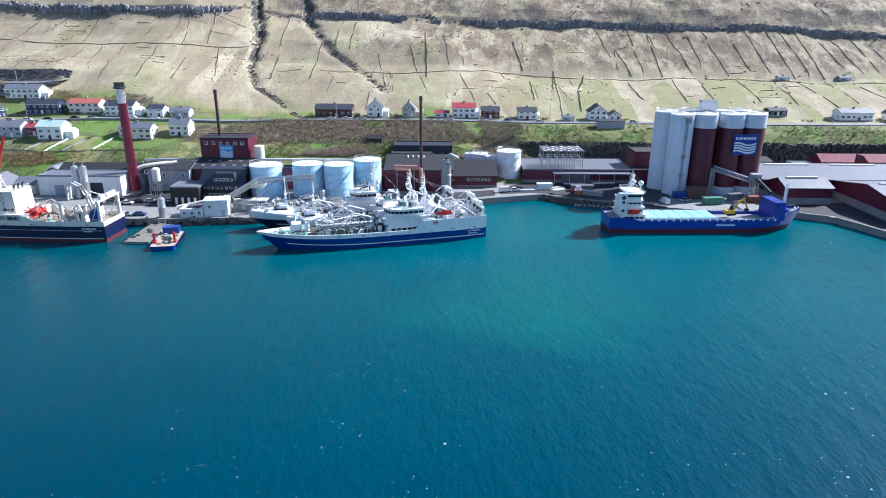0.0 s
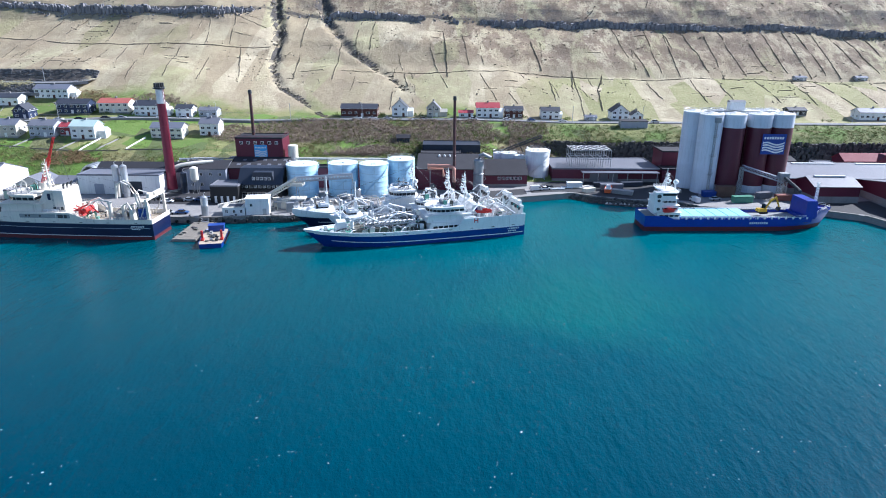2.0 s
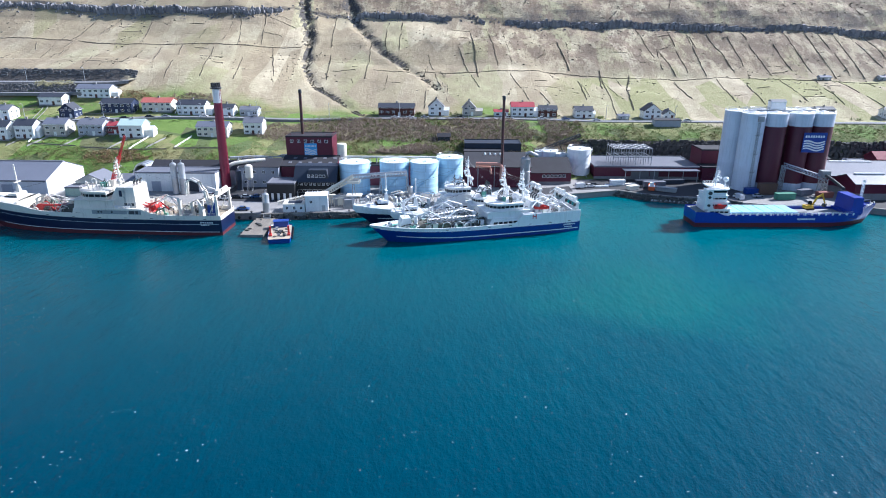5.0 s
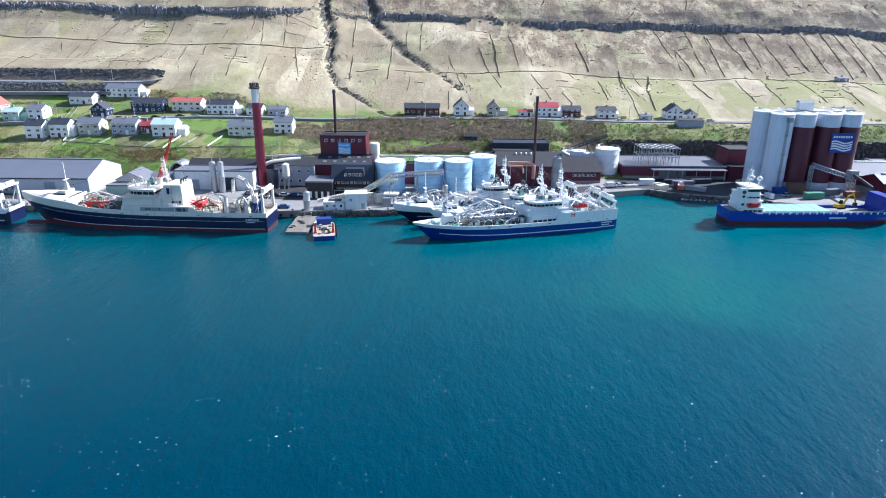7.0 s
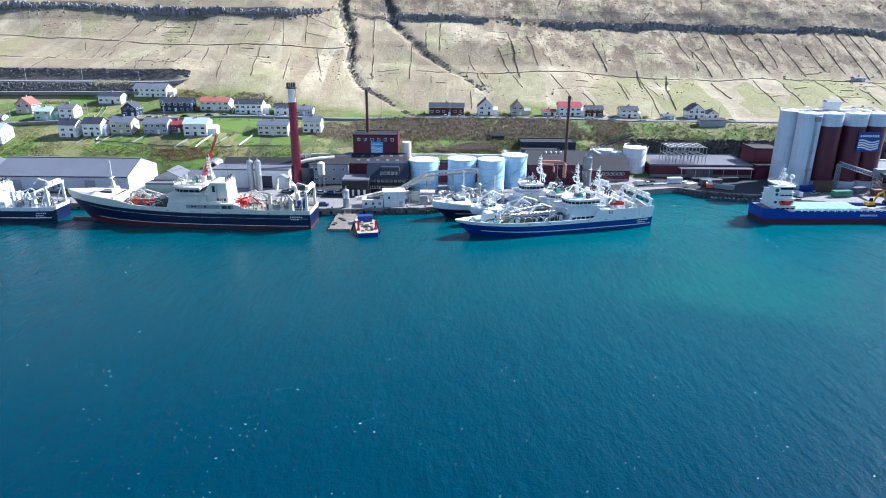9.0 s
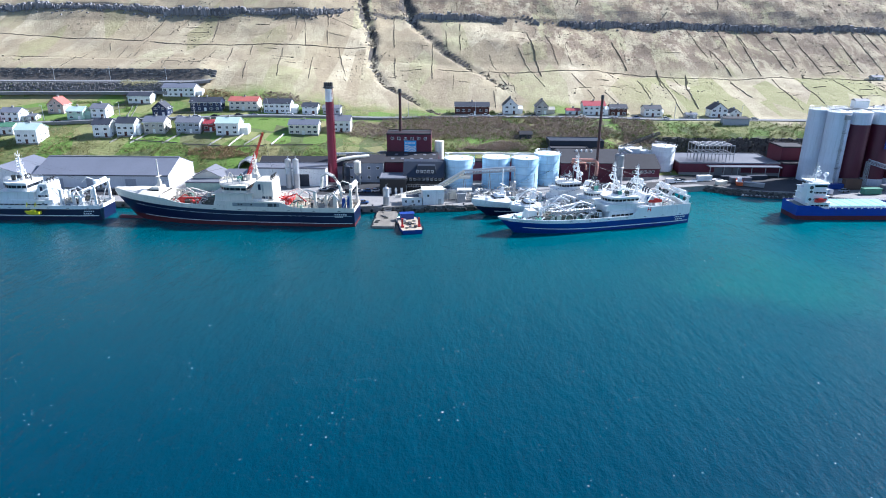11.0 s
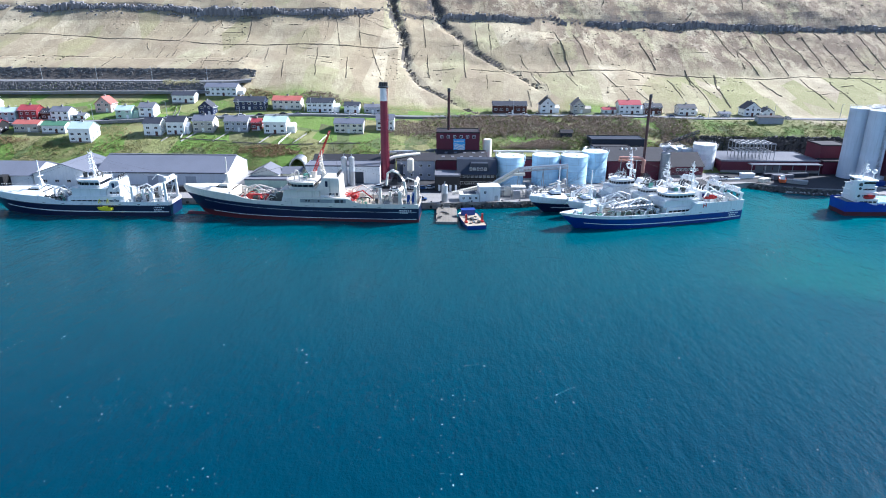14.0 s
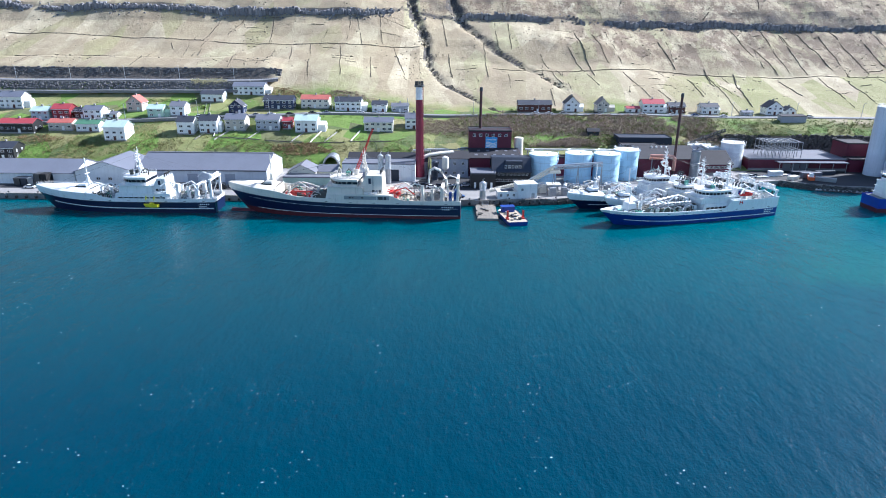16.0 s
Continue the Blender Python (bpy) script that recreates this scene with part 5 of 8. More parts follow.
# ---- ships ----
class Hull:
    """Lines of a ship: x forward from the stern, y to its left, z up from the waterline."""

    def __init__(self, length, beam, rake, deck_z, entrance=0.34, power=2.1):
        self.L, self.B, self.rake, self.deck_z, self.e, self.p = length, beam, rake, deck_z, entrance, power

    def bow(self, z):
        return self.L - self.rake * max(0.0, 1 - z / self.deck_z)

    def half(self, u, z):
        e = self.e + 0.1 * max(0.0, 1 - z / self.deck_z)
        s = min(1.0, (1 - u) / e)
        w = (1 - (1 - s) ** self.p) * (0.9 + 0.1 * min(1, u / 0.12))
        return 0.5 * self.B * w * (0.93 + 0.07 * min(1, max(0, z / self.deck_z)))

    def band(self, low, high, rows=3, n=40):
        """The skin between two heights, each a function of u from stern (0) to bow (1)."""
        us = [1 - (1 - k / n) ** 1.0 for k in range(n)] + [0.985, 0.995, 1.0]
        vs, fs = [], []
        for j in range(rows + 1):
            left, right = [], []
            for u in us:
                z = low(u) + (high(u) - low(u)) * j / rows
                x, h = u * self.bow(z), self.half(u, z)
                left.append((x, h, z))
                right.append((x, -h, z))
            vs += right + left[::-1]
        m_ = 2 * len(us)
        for j in range(rows):
            fs += [(j * m_ + i, j * m_ + (i + 1) % m_, (j + 1) * m_ + (i + 1) % m_, (j + 1) * m_ + i) for i in range(m_)]
        return Geo().add(vs, fs)

    def deck(self, z, u0, u1, inset=0.1, n=24):
        vs = []
        for k in range(n + 1):
            u = u0 + (u1 - u0) * k / n
            zz = z(u)
            h = max(0.02, self.half(u, zz) - inset)
            vs += [(u * self.bow(zz), -h, zz), (u * self.bow(zz), h, zz), (u * self.bow(zz), h, zz - 0.12), (u * self.bow(zz), -h, zz - 0.12)]
        fs = []
        for k in range(n):
            for i in range(4):
                fs.append((4 * k + i, 4 * k + 4 + i, 4 * k + 4 + (i + 1) % 4, 4 * k + (i + 1) % 4))
        fs += [(3, 2, 1, 0), (4 * n, 4 * n + 1, 4 * n + 2, 4 * n + 3)]
        return Geo().add(vs, fs)

    def edge(self, z, u0, u1, side, n=30):
        return [((u0 + (u1 - u0) * k / n) * self.bow(z(u0 + (u1 - u0) * k / n)), side * self.half(u0 + (u1 - u0) * k / n, z(u0 + (u1 - u0) * k / n)), z(u0 + (u1 - u0) * k / n)) for k in range(n + 1)]


def cabin_windows(parent, x0, x1, hw, z, n_side, n_front, h=0.9, bow=True):
    """Separate dark panes round a deckhouse."""
    step = (x1 - x0) / n_side
    me = mesh_of("window", Geo().box(-step * 0.4, step * 0.4, -0.05, 0.05, -h / 2, h / 2), GLASS, 0)
    for s in (-1, 1):
        for k in range(n_side):
            piece("window", me, parent, (x0 + (k + 0.5) * step, s * hw, z))
    if n_front:
        st = 2 * hw / n_front
        me = mesh_of("window", Geo().box(-0.05, 0.05, -st * 0.4, st * 0.4, -h / 2, h / 2), GLASS, 0)
        for k in range(n_front):
            piece("window", me, parent, (x1 if bow else x0, -hw + (k + 0.5) * st, z))


def mast(parent, x, y, z0, h, steel, domes=2, arms=3):
    """A tripod mast with yards, small domes, scanners, aerials and stays."""
    r = random.Random(int(x * 10 + h))
    legs = Geo().tube([(x, y, z0), (x, y, z0 + h * .8)], .26, 8).tube([(x, y, z0 + h * .78), (x, y, z0 + h)], .09, 6)
    for a, b in ((1.5, 1.2), (1.5, -1.2)):
        legs.tube([(x - a, y + b, z0), (x, y + b * .1, z0 + h * .62)], .14, 6)
    for k in range(5):
        f = .1 + k * .11
        legs.tube([(x - 1.5 * (1 - f / .62), y + 1.2 * (1 - f / .62), z0 + h * f), (x - 1.5 * (1 - f / .62), y - 1.2 * (1 - f / .62), z0 + h * f)], .07, 5)
    mm = part("mast", legs, steel, parent, "", 35)
    for k in range(arms):
        z, w = z0 + h * (0.32 + 0.17 * k), 2.3 - 0.5 * k
        g = Geo().tube([(x, y - w, z), (x, y + w, z)], .09, 5).box(x - .2, x + .9, y - w * .45, y + w * .45, z, z + .08)
        g.rail([(x + .9, y - w * .45, z + .05), (x + .9, y + w * .45, z + .05)], .8, .9, .03)
        for q in (-w, -w * .6, w * .6, w):
            g.tube([(x, y + q, z), (x, y + q, z + r.uniform(.4, 1.1))], .06, 4)
        part("yard", g, steel, mm, "", 0)
    for k in range(min(domes, 3)):
        px, py = x + (.7, -.9, .5)[k], y + (-1.5, 1.4, .9)[k]
        pz, pr = z0 + h * (.45, .25, .66)[k], (.55, .75, .38)[k]
        part("radome", Geo().ball((px, py, pz), pr).tube([(px, py, pz - pr - .5), (px, py, pz)], 0.14, 6).tube([(px, py, pz - pr - .4), (x, y, pz - pr - .4)], .1, 5), steel, mm, "white satellite dome")
    for f, w in ((.56, 1.5), (.74, 1.0)):
        part("radar", Geo().box(x + .5, x + .7, y - w, y + w, z0 + h * f, z0 + h * f + .2).tube([(x, y, z0 + h * f - .3), (x + .6, y, z0 + h * f - .3), (x + .6, y, z0 + h * f)], .13, 6), steel, mm, "", 0)
    ant = Geo()
    for a, b, c in ((0.6, 0.9, 2.6), (-0.5, -1.1, 2.2), (0.1, 1.6, 1.8), (.2, -1.7, 1.5)):
        ant.tube([(x + a, y + b, z0 + h * .62), (x + a, y + b, z0 + h * .62 + c)], 0.04, 4)
    for a, b in ((7, 3.4), (7, -3.4), (-8, 3.2), (-8, -3.2)):
        ant.tube([(x, y, z0 + h * .85), (x + a, y + b, z0 - .4)], .012, 3)
    part("aerial", ant, GREY_STEEL, mm, "thin aerials and stays", 0)


def deck_crane(parent, x, y, z, steel, reach=7.0, turn=0.0, up=4.5):
    c, s = math.cos(turn), math.sin(turn)
    cr = part("deck_crane", Geo().lathe(x, y, [(z, 0.8), (z + up * .7, 0.6), (z + up, 0.7)], 14), steel, parent)
    part("boom", Geo().tube([(x, y, z + up), (x + c * reach * .55, y + s * reach * .55, z + up + reach * .2), (x + c * reach, y + s * reach, z + up - reach * .05)], 0.24, 7), steel, cr)
    part("ram", Geo().tube([(x + c * .6, y + s * .6, z + up * .6), (x + c * reach * .4, y + s * reach * .4, z + up + reach * .1)], 0.16, 6), GALV, cr)


def drum(parent, x, y, z, r, w, material=GREY_STEEL, wound=NET):
    d = part("winch", Geo().tube([(x, y - w / 2, z + r), (x, y - w / 2 - 0.12, z + r)], r, 18).tube([(x, y + w / 2, z + r), (x, y + w / 2 + 0.12, z + r)], r, 18)
             .box(x - r * .8, x + r * .8, y - w / 2 - .3, y - w / 2 - .14, z, z + r).box(x - r * .8, x + r * .8, y + w / 2 + .14, y + w / 2 + .3, z, z + r).box(x - r * .8, x + r * .8, y - w / 2 - .2, y + w / 2 + .2, z, z + .15), material, parent)
    part("wound_net", Geo().tube([(x, y - w / 2, z + r), (x, y + w / 2, z + r)], r * 0.78, 16), wound, d)


def life_raft(parent, x, y, z, material=WHITE):
    part("life_raft", Geo().tube([(x - .7, y, z + .45), (x + .7, y, z + .45)], 0.38, 10).box(x - .6, x + .6, y - .3, y + .3, z, z + .2), material, parent)


def small_boat(parent, x, y, z, ln, material, turn=0.0):
    h = Hull(ln, ln * 0.34, ln * 0.12, 0.9, 0.5)
    b = part("rescue_boat", h.band(lambda u: 0.0, lambda u: 0.9 + 0.25 * u * u, 2, 14), material, parent)
    part("thwart", h.deck(lambda u: 0.55, 0.02, 0.9, 0.06, 8).box(ln * .3, ln * .55, -ln * .1, ln * .1, 0.55, 1.5), material, b)
    b.location, b.rotation_euler = (x, y, z), (0, 0, turn)
    return b


def pipes(parent, x0, x1, w, z, steel, count, seed):
    """Pumps, hoses, pipes and manifolds that crowd a working deck."""
    r = random.Random(seed)
    for k in range(count):
        x, y = r.uniform(x0, x1), r.uniform(-w, w)
        q = r.random()
        tone = r.choice((steel, steel, GALV, GREY_STEEL, NET, DARK_STEEL, DECK_GREEN if q < .5 else GREY_STEEL))
        if q < 0.34:
            a, ln = r.uniform(-0.8, 0.8), r.uniform(1.2, 4.5)
            top_ = z + r.uniform(0.8, 2.6)
            p = [(x, y, z), (x, y, top_ - .3), (x + .3, y + a * .3, top_), (x + ln * .6, y + a * ln * .6, top_ + r.uniform(-.2, .5)), (x + ln, y + a * ln, z + r.uniform(.3, 1.8))]
            part("fish_hose", Geo().tube(p, r.uniform(0.1, 0.24), 7), tone, parent)
        elif q < 0.55:
            a, b, c = r.uniform(.3, .9), r.uniform(.3, .8), r.uniform(.5, 1.9)
            part("deck_housing", Geo().box(x - a, x + a, y - b, y + b, z, z + c).box(x - a - .06, x + a + .06, y - b - .06, y + b + .06, z + c, z + c + .08), tone, parent, "", 0)
        elif q < 0.72:
            drum(parent, x, y, z, r.uniform(.4, .9), r.uniform(.8, 1.8), tone, r.choice((NET, GREY_STEEL)))
        elif q < 0.86:
            h = r.uniform(2.0, 4.2)
            part("deck_post", Geo().tube([(x, y, z), (x, y, z + h)], .1, 5).tube([(x, y, z + h * .95), (x + r.uniform(-1.6, 1.6), y + r.uniform(-1, 1), z + h * .7)], .07, 5).box(x - .3, x + .3, y - .3, y + .3, z + h * .6, z + h * .68), tone, parent, "", 0)
        else:
            part("vent_pipe", Geo().tube([(x, y, z), (x, y, z + 1.2), (x + .3, y, z + 1.5)], 0.14, 7), steel, parent)


def trawler(label, stern, heading, L, B, hull_mat, steel, deck_mat, sheer, top, stripes, whale, house, bridge, funnel, aft, seed, boot=None, mast_u=None):
    """sheer(u): top of the dark hull; top(u): top of the light bulwark; whale: where the covered bow begins (1: none);
    house: (u0, u1, width share, height); bridge: (u0, u1, height above the house); funnel: (u0, u1, height); aft: gantry height."""
    ship = thing("fishing_trawler", label, "ship", (stern[0], stern[1], 0), heading, "moored trawlers")
    H = Hull(L, B, L * 0.085, sheer(1.0) + 1, 0.36, 2.7)
    rr = random.Random(seed)
    hull = part("hull", H.band(boot if boot else (lambda u: 0.5), sheer, 4), hull_mat, ship)
    part("boot_top", H.band(lambda u: -1.2, boot if boot else (lambda u: 0.55), 2), BOOT_RED if boot else hull_mat, hull, "red waterline paint" if boot else "")
    for lo, hi, off in stripes:
        for side in (-1, 1):
            st = Geo()
            a = H.edge(lambda u: off(u) + lo, 0.01, 0.93, side)
            b = H.edge(lambda u: off(u) + hi, 0.01, 0.93, side)
            for k in range(len(a) - 1):
                e = 0.06 * side
                q = [(p[0], p[1] + e, p[2]) for p in (a[k], a[k + 1], b[k + 1], b[k])] + [(p[0], p[1], p[2]) for p in (a[k], a[k + 1], b[k + 1], b[k])]
                st.add(q, [(0, 1, 2, 3), (3, 2, 6, 7), (0, 4, 5, 1)])
            part("stripe", st, WHITE_STEEL, hull, "white painted line", 0)
    bul = part("bulwark", H.band(sheer, top, 2), steel, ship)
    for side in (-1, 1):
        part("cap_rail", Geo().tube(H.edge(top, 0.0, 0.995, side), 0.14, 5), steel, bul)
    dz = lambda u: sheer(u) + 0.15
    part("deck", H.deck(dz, 0.004, 0.97), deck_mat, ship, "", 0)
    if whale < 1:
        crown_v, crown_f, rows_, cols_ = [], [], 16, 12
        for i in range(rows_ + 1):
            u = whale + (0.992 - whale) * i / rows_
            zt = top(u)
            hw = max(.05, H.half(u, zt) + .03)
            rise = min(1.1, hw * .3) * (1 - (i / rows_) ** 3)
            crown_v += [(u * H.bow(zt), hw * (2 * j / cols_ - 1), zt + .02 + rise * (1 - (2 * j / cols_ - 1) ** 4)) for j in range(cols_ + 1)]
        for i in range(rows_):
            crown_f += [(i * (cols_ + 1) + j, (i + 1) * (cols_ + 1) + j, (i + 1) * (cols_ + 1) + j + 1, i * (cols_ + 1) + j + 1) for j in range(cols_)]
        part("whaleback", Geo().add(crown_v, crown_f), steel, ship, "covered rounded bow deck", 60)
        x = whale * L
        part("breakwater", Geo().box(x - 0.2, x + 0.2, -H.half(whale, 6) + .1, H.half(whale, 6) - .1, dz(whale), top(whale) + .6), steel, ship, "", 0)
        part("hatch", Geo().taper(x + 1.5, x + 7, -B * .2, B * .2, top(whale), top(whale) + 2.6, 0.4, 2.6, .3), steel, ship, "", 0)
        part("hatch_window", Geo().box(x + 2.0, x + 6, -B * .2 - .02, B * .2 + .02, top(whale) + 1.3, top(whale) + 1.75), GLASS, ship, "", 0)
        xf = (whale + 0.03) * L
        part("foremast", Geo().tube([(xf, 0, top(whale)), (xf, 0, top(whale) + 12)], 0.22, 7).taper(xf - 1, xf + 1, -1, 1, top(whale), top(whale) + 5, .6, .6, .6).box(xf - .4, xf + .4, -1.5, 1.5, top(whale) + 6, top(whale) + 6.2), steel, ship)
        for side in (-1, 1) if seed != 41 else ():
            part("handrail", Geo().rail(H.edge(lambda u: top(u), whale, 0.99, side, 10), 1.0, 2.2, 0.04), steel, ship, "", 0)
    u0, u1, share, hh = house
    zb = dz(u0) - 0.05
    w = B * 0.5 * share
    hs = part("deckhouse", Geo().taper(u0 * L, u1 * L, -w, w, zb, zb + hh, 0.2, 0.9, .1), steel, ship)
    cabin_windows(hs, u0 * L + 1.5, u1 * L - 1.5, w - 0.02, zb + hh * .45, 9, 0, 0.7)
    mid = zb + hh
    b0, b1, bh = bridge
    lower = part("bridge_deck", Geo().taper(b0 * L - 2, b1 * L + 1, -w * .86, w * .86, mid, mid + bh * .5, .2, .5, .1).box(b0 * L - 2.4, b1 * L + 1.6, -w * .95, w * .95, mid + bh * .5, mid + bh * .5 + .15), steel, ship)
    wz = mid + bh * .5 + .15
    n_ = 10
    xa, xb, ww = b0 * L, b1 * L, w * .82
    nose = (xb - xa) * .45
    plan = [(xa, -ww)] + [(xb - nose + nose * math.cos(radians(a)), ww * math.sin(radians(a))) for a in range(-90, 91, 15)] + [(xa, ww)]
    br = part("wheelhouse", Geo().prism(plan, wz, wz + bh * .5), steel, ship, "", 0)
    grow = lambda f: [((x - xa) * (1 + f * .06) + xa - f * .1, y * (1 + f * .09)) for x, y in plan]
    part("window_band", Geo().prism(grow(.25), wz + bh * .2, wz + bh * .38), GLASS, br, "band of dark wheelhouse windows", 0)
    mul = Geo()
    gp = grow(.33)
    for (ax, ay), (bx, by) in zip(gp, gp[1:]):
        k_ = max(1, int(math.hypot(bx - ax, by - ay) / 1.5))
        for k in range(k_ + 1):
            px, py = ax + (bx - ax) * k / k_, ay + (by - ay) * k / k_
            mul.box(px - .07, px + .07, py - .07, py + .07, wz + bh * .19, wz + bh * .39)
    part("mullion", mul, steel, br, "", 0)
    part("wheelhouse_roof", Geo().prism(grow(.9), wz + bh * .5, wz + bh * .5 + .3), steel, br, "", 0)
    rl = Geo().rail([(x, y, wz + bh * .5 + .3) for x, y in grow(.6)], 0.95, 1.5, 0.035)
    part("handrail", rl, steel, br, "", 0)
    mast(ship, (mast_u if mast_u else b0 * .6 + b1 * .4) * L, 0, wz + bh * .5 + .3, 10.5, steel, 5, 4)
    f0, f1, fh = funnel
    fn = part("funnel_casing", Geo().taper(f0 * L, f1 * L, -w * .7, w * .7, mid - 1.2, mid + fh, 0.3, (f1 - f0) * L * .45, .15), steel, ship, "", 0)
    for y in (-w * .3, 0, w * .3):
        part("exhaust_pipe", Geo().tube([(f0 * L + 1.2, y, mid + fh - .3), (f0 * L + 1.1, y, mid + fh + 1.3), (f0 * L + .4, y, mid + fh + 1.8)], 0.3, 9), DARK_STEEL, fn)
    part("funnel_mark", Geo().box((f0 + f1) / 2 * L - 1.1, (f0 + f1) / 2 * L - .2, w * .7 - .12, w * .7 + .04, mid + fh * .55, mid + fh * .85), hull_mat, fn, "", 0)
    part("casing_rail", Geo().rail([(f0 * L + .3, -w * .6, mid + fh), (f0 * L + .3, w * .6, mid + fh), (f0 * L + (f1 - f0) * L * .5, w * .6, mid + fh)], .9, 1.1, .035), steel, fn, "", 0)
    lad = Geo()
    for k in range(int(fh / .4)):
        lad.box((f0 + f1) / 2 * L - 2.1, (f0 + f1) / 2 * L - 1.6, w * .68, w * .72 + .08, mid + .3 + k * .4, mid + .36 + k * .4)
    part("casing_ladder", lad, GREY_STEEL, fn, "", 0)
    for k in range(3):
        part("louvre", Geo().box(f0 * L + .7 + k * 1.2, f0 * L + 1.6 + k * 1.2, w * .7 - .1, w * .7 + .05, mid + .5, mid + 1.5), (DARK_STEEL, GREY_STEEL, DARK_STEEL)[k], fn, "", 0)
    for side in (-1, 1):
        door_x = u0 * L + 2.6
        part("cabin_door", Geo().box(door_x, door_x + .8, side * w - .06, side * w + .06, zb + .3, zb + 2.2), GREY_STEEL, hs, "", 0)
        wing = Geo().box(b0 * L - 1.8, b1 * L + .4, side * w * .98 - .05, side * w * .98 + .05, wz, wz + .12)
        wing.rail([(b0 * L - 2.2, side * w * .95, wz), (b1 * L + 1.2, side * w * .95, wz)], 1.0, 1.2, .04)
        part("bridge_rail", wing, steel, lower, "", 0)
        rub = Geo().tube(H.edge(lambda u: sheer(u) - .12, 0.01, 0.97, side), .13, 5)
        part("rubbing_strake", rub, steel if seed in (11, 23) else hull_mat, hull)
    za = dz(0.1)
    for cx_, cy_, rch, trn, up_ in ((14.0, B * .3, 6.0, .6, 6.5),):
        deck_crane(ship, cx_, cy_, za, steel, rch, trn, up_)
    stays = Geo()
    for sd in (-1, 1):
        stays.tube([((mast_u if mast_u else b0 * .6 + b1 * .4) * L, 0, wz + bh * .5 + 8), (1.2, sd * B * .38, za + aft)], .02, 3)
        stays.tube([((mast_u if mast_u else b0 * .6 + b1 * .4) * L, 0, wz + bh * .5 + 8), (.84 * L, sd * .4, dz(.84) + 5.5)], .02, 3)
    part("rigging", stays, DARK_STEEL, ship, "thin steel stays", 0)
    gan = part("stern_gantry", Geo().taper(0.6, 1.6, B * .37, B * .43, za, za + aft, .2, .2, .1).taper(0.6, 1.6, -B * .43, -B * .37, za, za + aft, .2, .2, .1).box(0.7, 1.5, -B * .46, B * .46, za + aft - .6, za + aft)
               .tube([(1.2, B * .4, za + aft * .9), (4.5, B * .4, za)], .16, 6).tube([(1.2, -B * .4, za + aft * .9), (4.5, -B * .4, za)], .16, 6), steel, ship, "", 0)
    for y in (-B * .25, 0, B * .25):
        part("block", Geo().tube([(1.2, y, za + aft - 1.0), (1.2, y, za + aft - 2.0)], 0.45, 10), DARK_STEEL, gan)
    part("power_block", Geo().tube([(1.2, -B * .3, za + aft + .6), (1.2, B * .05, za + aft + .6)], .6, 12).box(.7, 1.7, B * .12, B * .3, za + aft, za + aft + 1.3).tube([(1.2, B * .2, za + aft + 1.2), (4.2, B * .25, za + aft + 2.4), (6.5, B * .2, za + aft + .4)], .2, 6), steel, gan)
    part("aft_tower", Geo().taper(6, 7.6, -B * .38, -B * .24, za, za + aft * .7, .3, .3, .2).taper(6, 7.6, B * .24, B * .38, za, za + aft * .7, .3, .3, .2).box(6.2, 7.4, -B * .38, B * .38, za + aft * .62, za + aft * .7), steel, ship, "", 0)
    deck_crane(ship, 10.5, B * .2, za, steel, 8, 2.4, 5)
    deck_crane(ship, f0 * L - 3.0, -B * .22, za, steel, 7.5, 3.0, 4.5)
    for k in range(3):
        drum(ship, 9 + k * 2.8, (-.2, .12, -.05)[k] * B, za, 1.25, B * .3)
    pipes(ship, 3.5, f0 * L - 1, B * .4, za, steel, 64, seed)
    pipes(ship, b0 * L + .6, b1 * L - 2.5, ww * .7, wz + bh * .5 + .28, steel, 9, seed + 3)
    ports = mesh_of("freeing_port", Geo().box(-.5, .5, -.05, .05, 0, .17), DARK_STEEL, 0)
    for k in range(7):
        u = .06 + k * .1
        for sd in (-1, 1):
            piece("freeing_port", ports, bul, (u * L, sd * (H.half(u, sheer(u) + .5) + .02), sheer(u) + .35))
    pipes(ship, u1 * L + 1, (min(whale, .84) - .02) * L, B * .34, dz((u1 + whale) / 2) - .1, steel, 110, seed + 7)
    pipes(ship, u0 * L + .5, b0 * L - 2.5, w * .85, mid, steel, 16, seed + 9)
    deck_crane(ship, u1 * L + 3.5, 0, dz(u1), steel, 10, 0.25, 4.2)
    deck_crane(ship, (min(whale, .84) - .05) * L, B * .12, dz(.75), steel, 8, 2.9, 4)
    for s in (-1, 1):
        for k in range(3):
            life_raft(ship, b0 * L - 3 - k * 1.7, s * w * .8, mid, WHITE)
    for side in (-1, 1):
        part("handrail", Geo().rail([(u0 * L, side * w, mid), (b0 * L - 2.4, side * w, mid)], 1.0, 1.6, 0.04), steel, ship, "", 0)
        part("handrail", Geo().rail(H.edge(top, 0.02, u0, side, 8), 0.9, 2.0, 0.04), steel, ship, "", 0)
    name_bar = Geo()
    for k in range(9):
        name_bar.box(0.03 * L + k * .75, 0.03 * L + k * .75 + .5, H.half(.06, sheer(.06)) + .02, H.half(.06, sheer(.06)) + .1, sheer(.05) - 1.0, sheer(.05) - .55)
    for k in range(4):
        name_bar.box(0.045 * L + k * .75, 0.045 * L + k * .75 + .5, H.half(.06, sheer(.06)) + .02, H.half(.06, sheer(.06)) + .1, sheer(.05) - 1.8, sheer(.05) - 1.4)
    part("lettering", name_bar, WHITE, hull, "row of white bars", 0)
    return ship, H, dz, mid, wz + bh * .5


def ramp_up(a, b, v):
    t = min(1.0, max(0.0, (v - a) / (b - a)))
    return t * t * (3 - 2 * t)


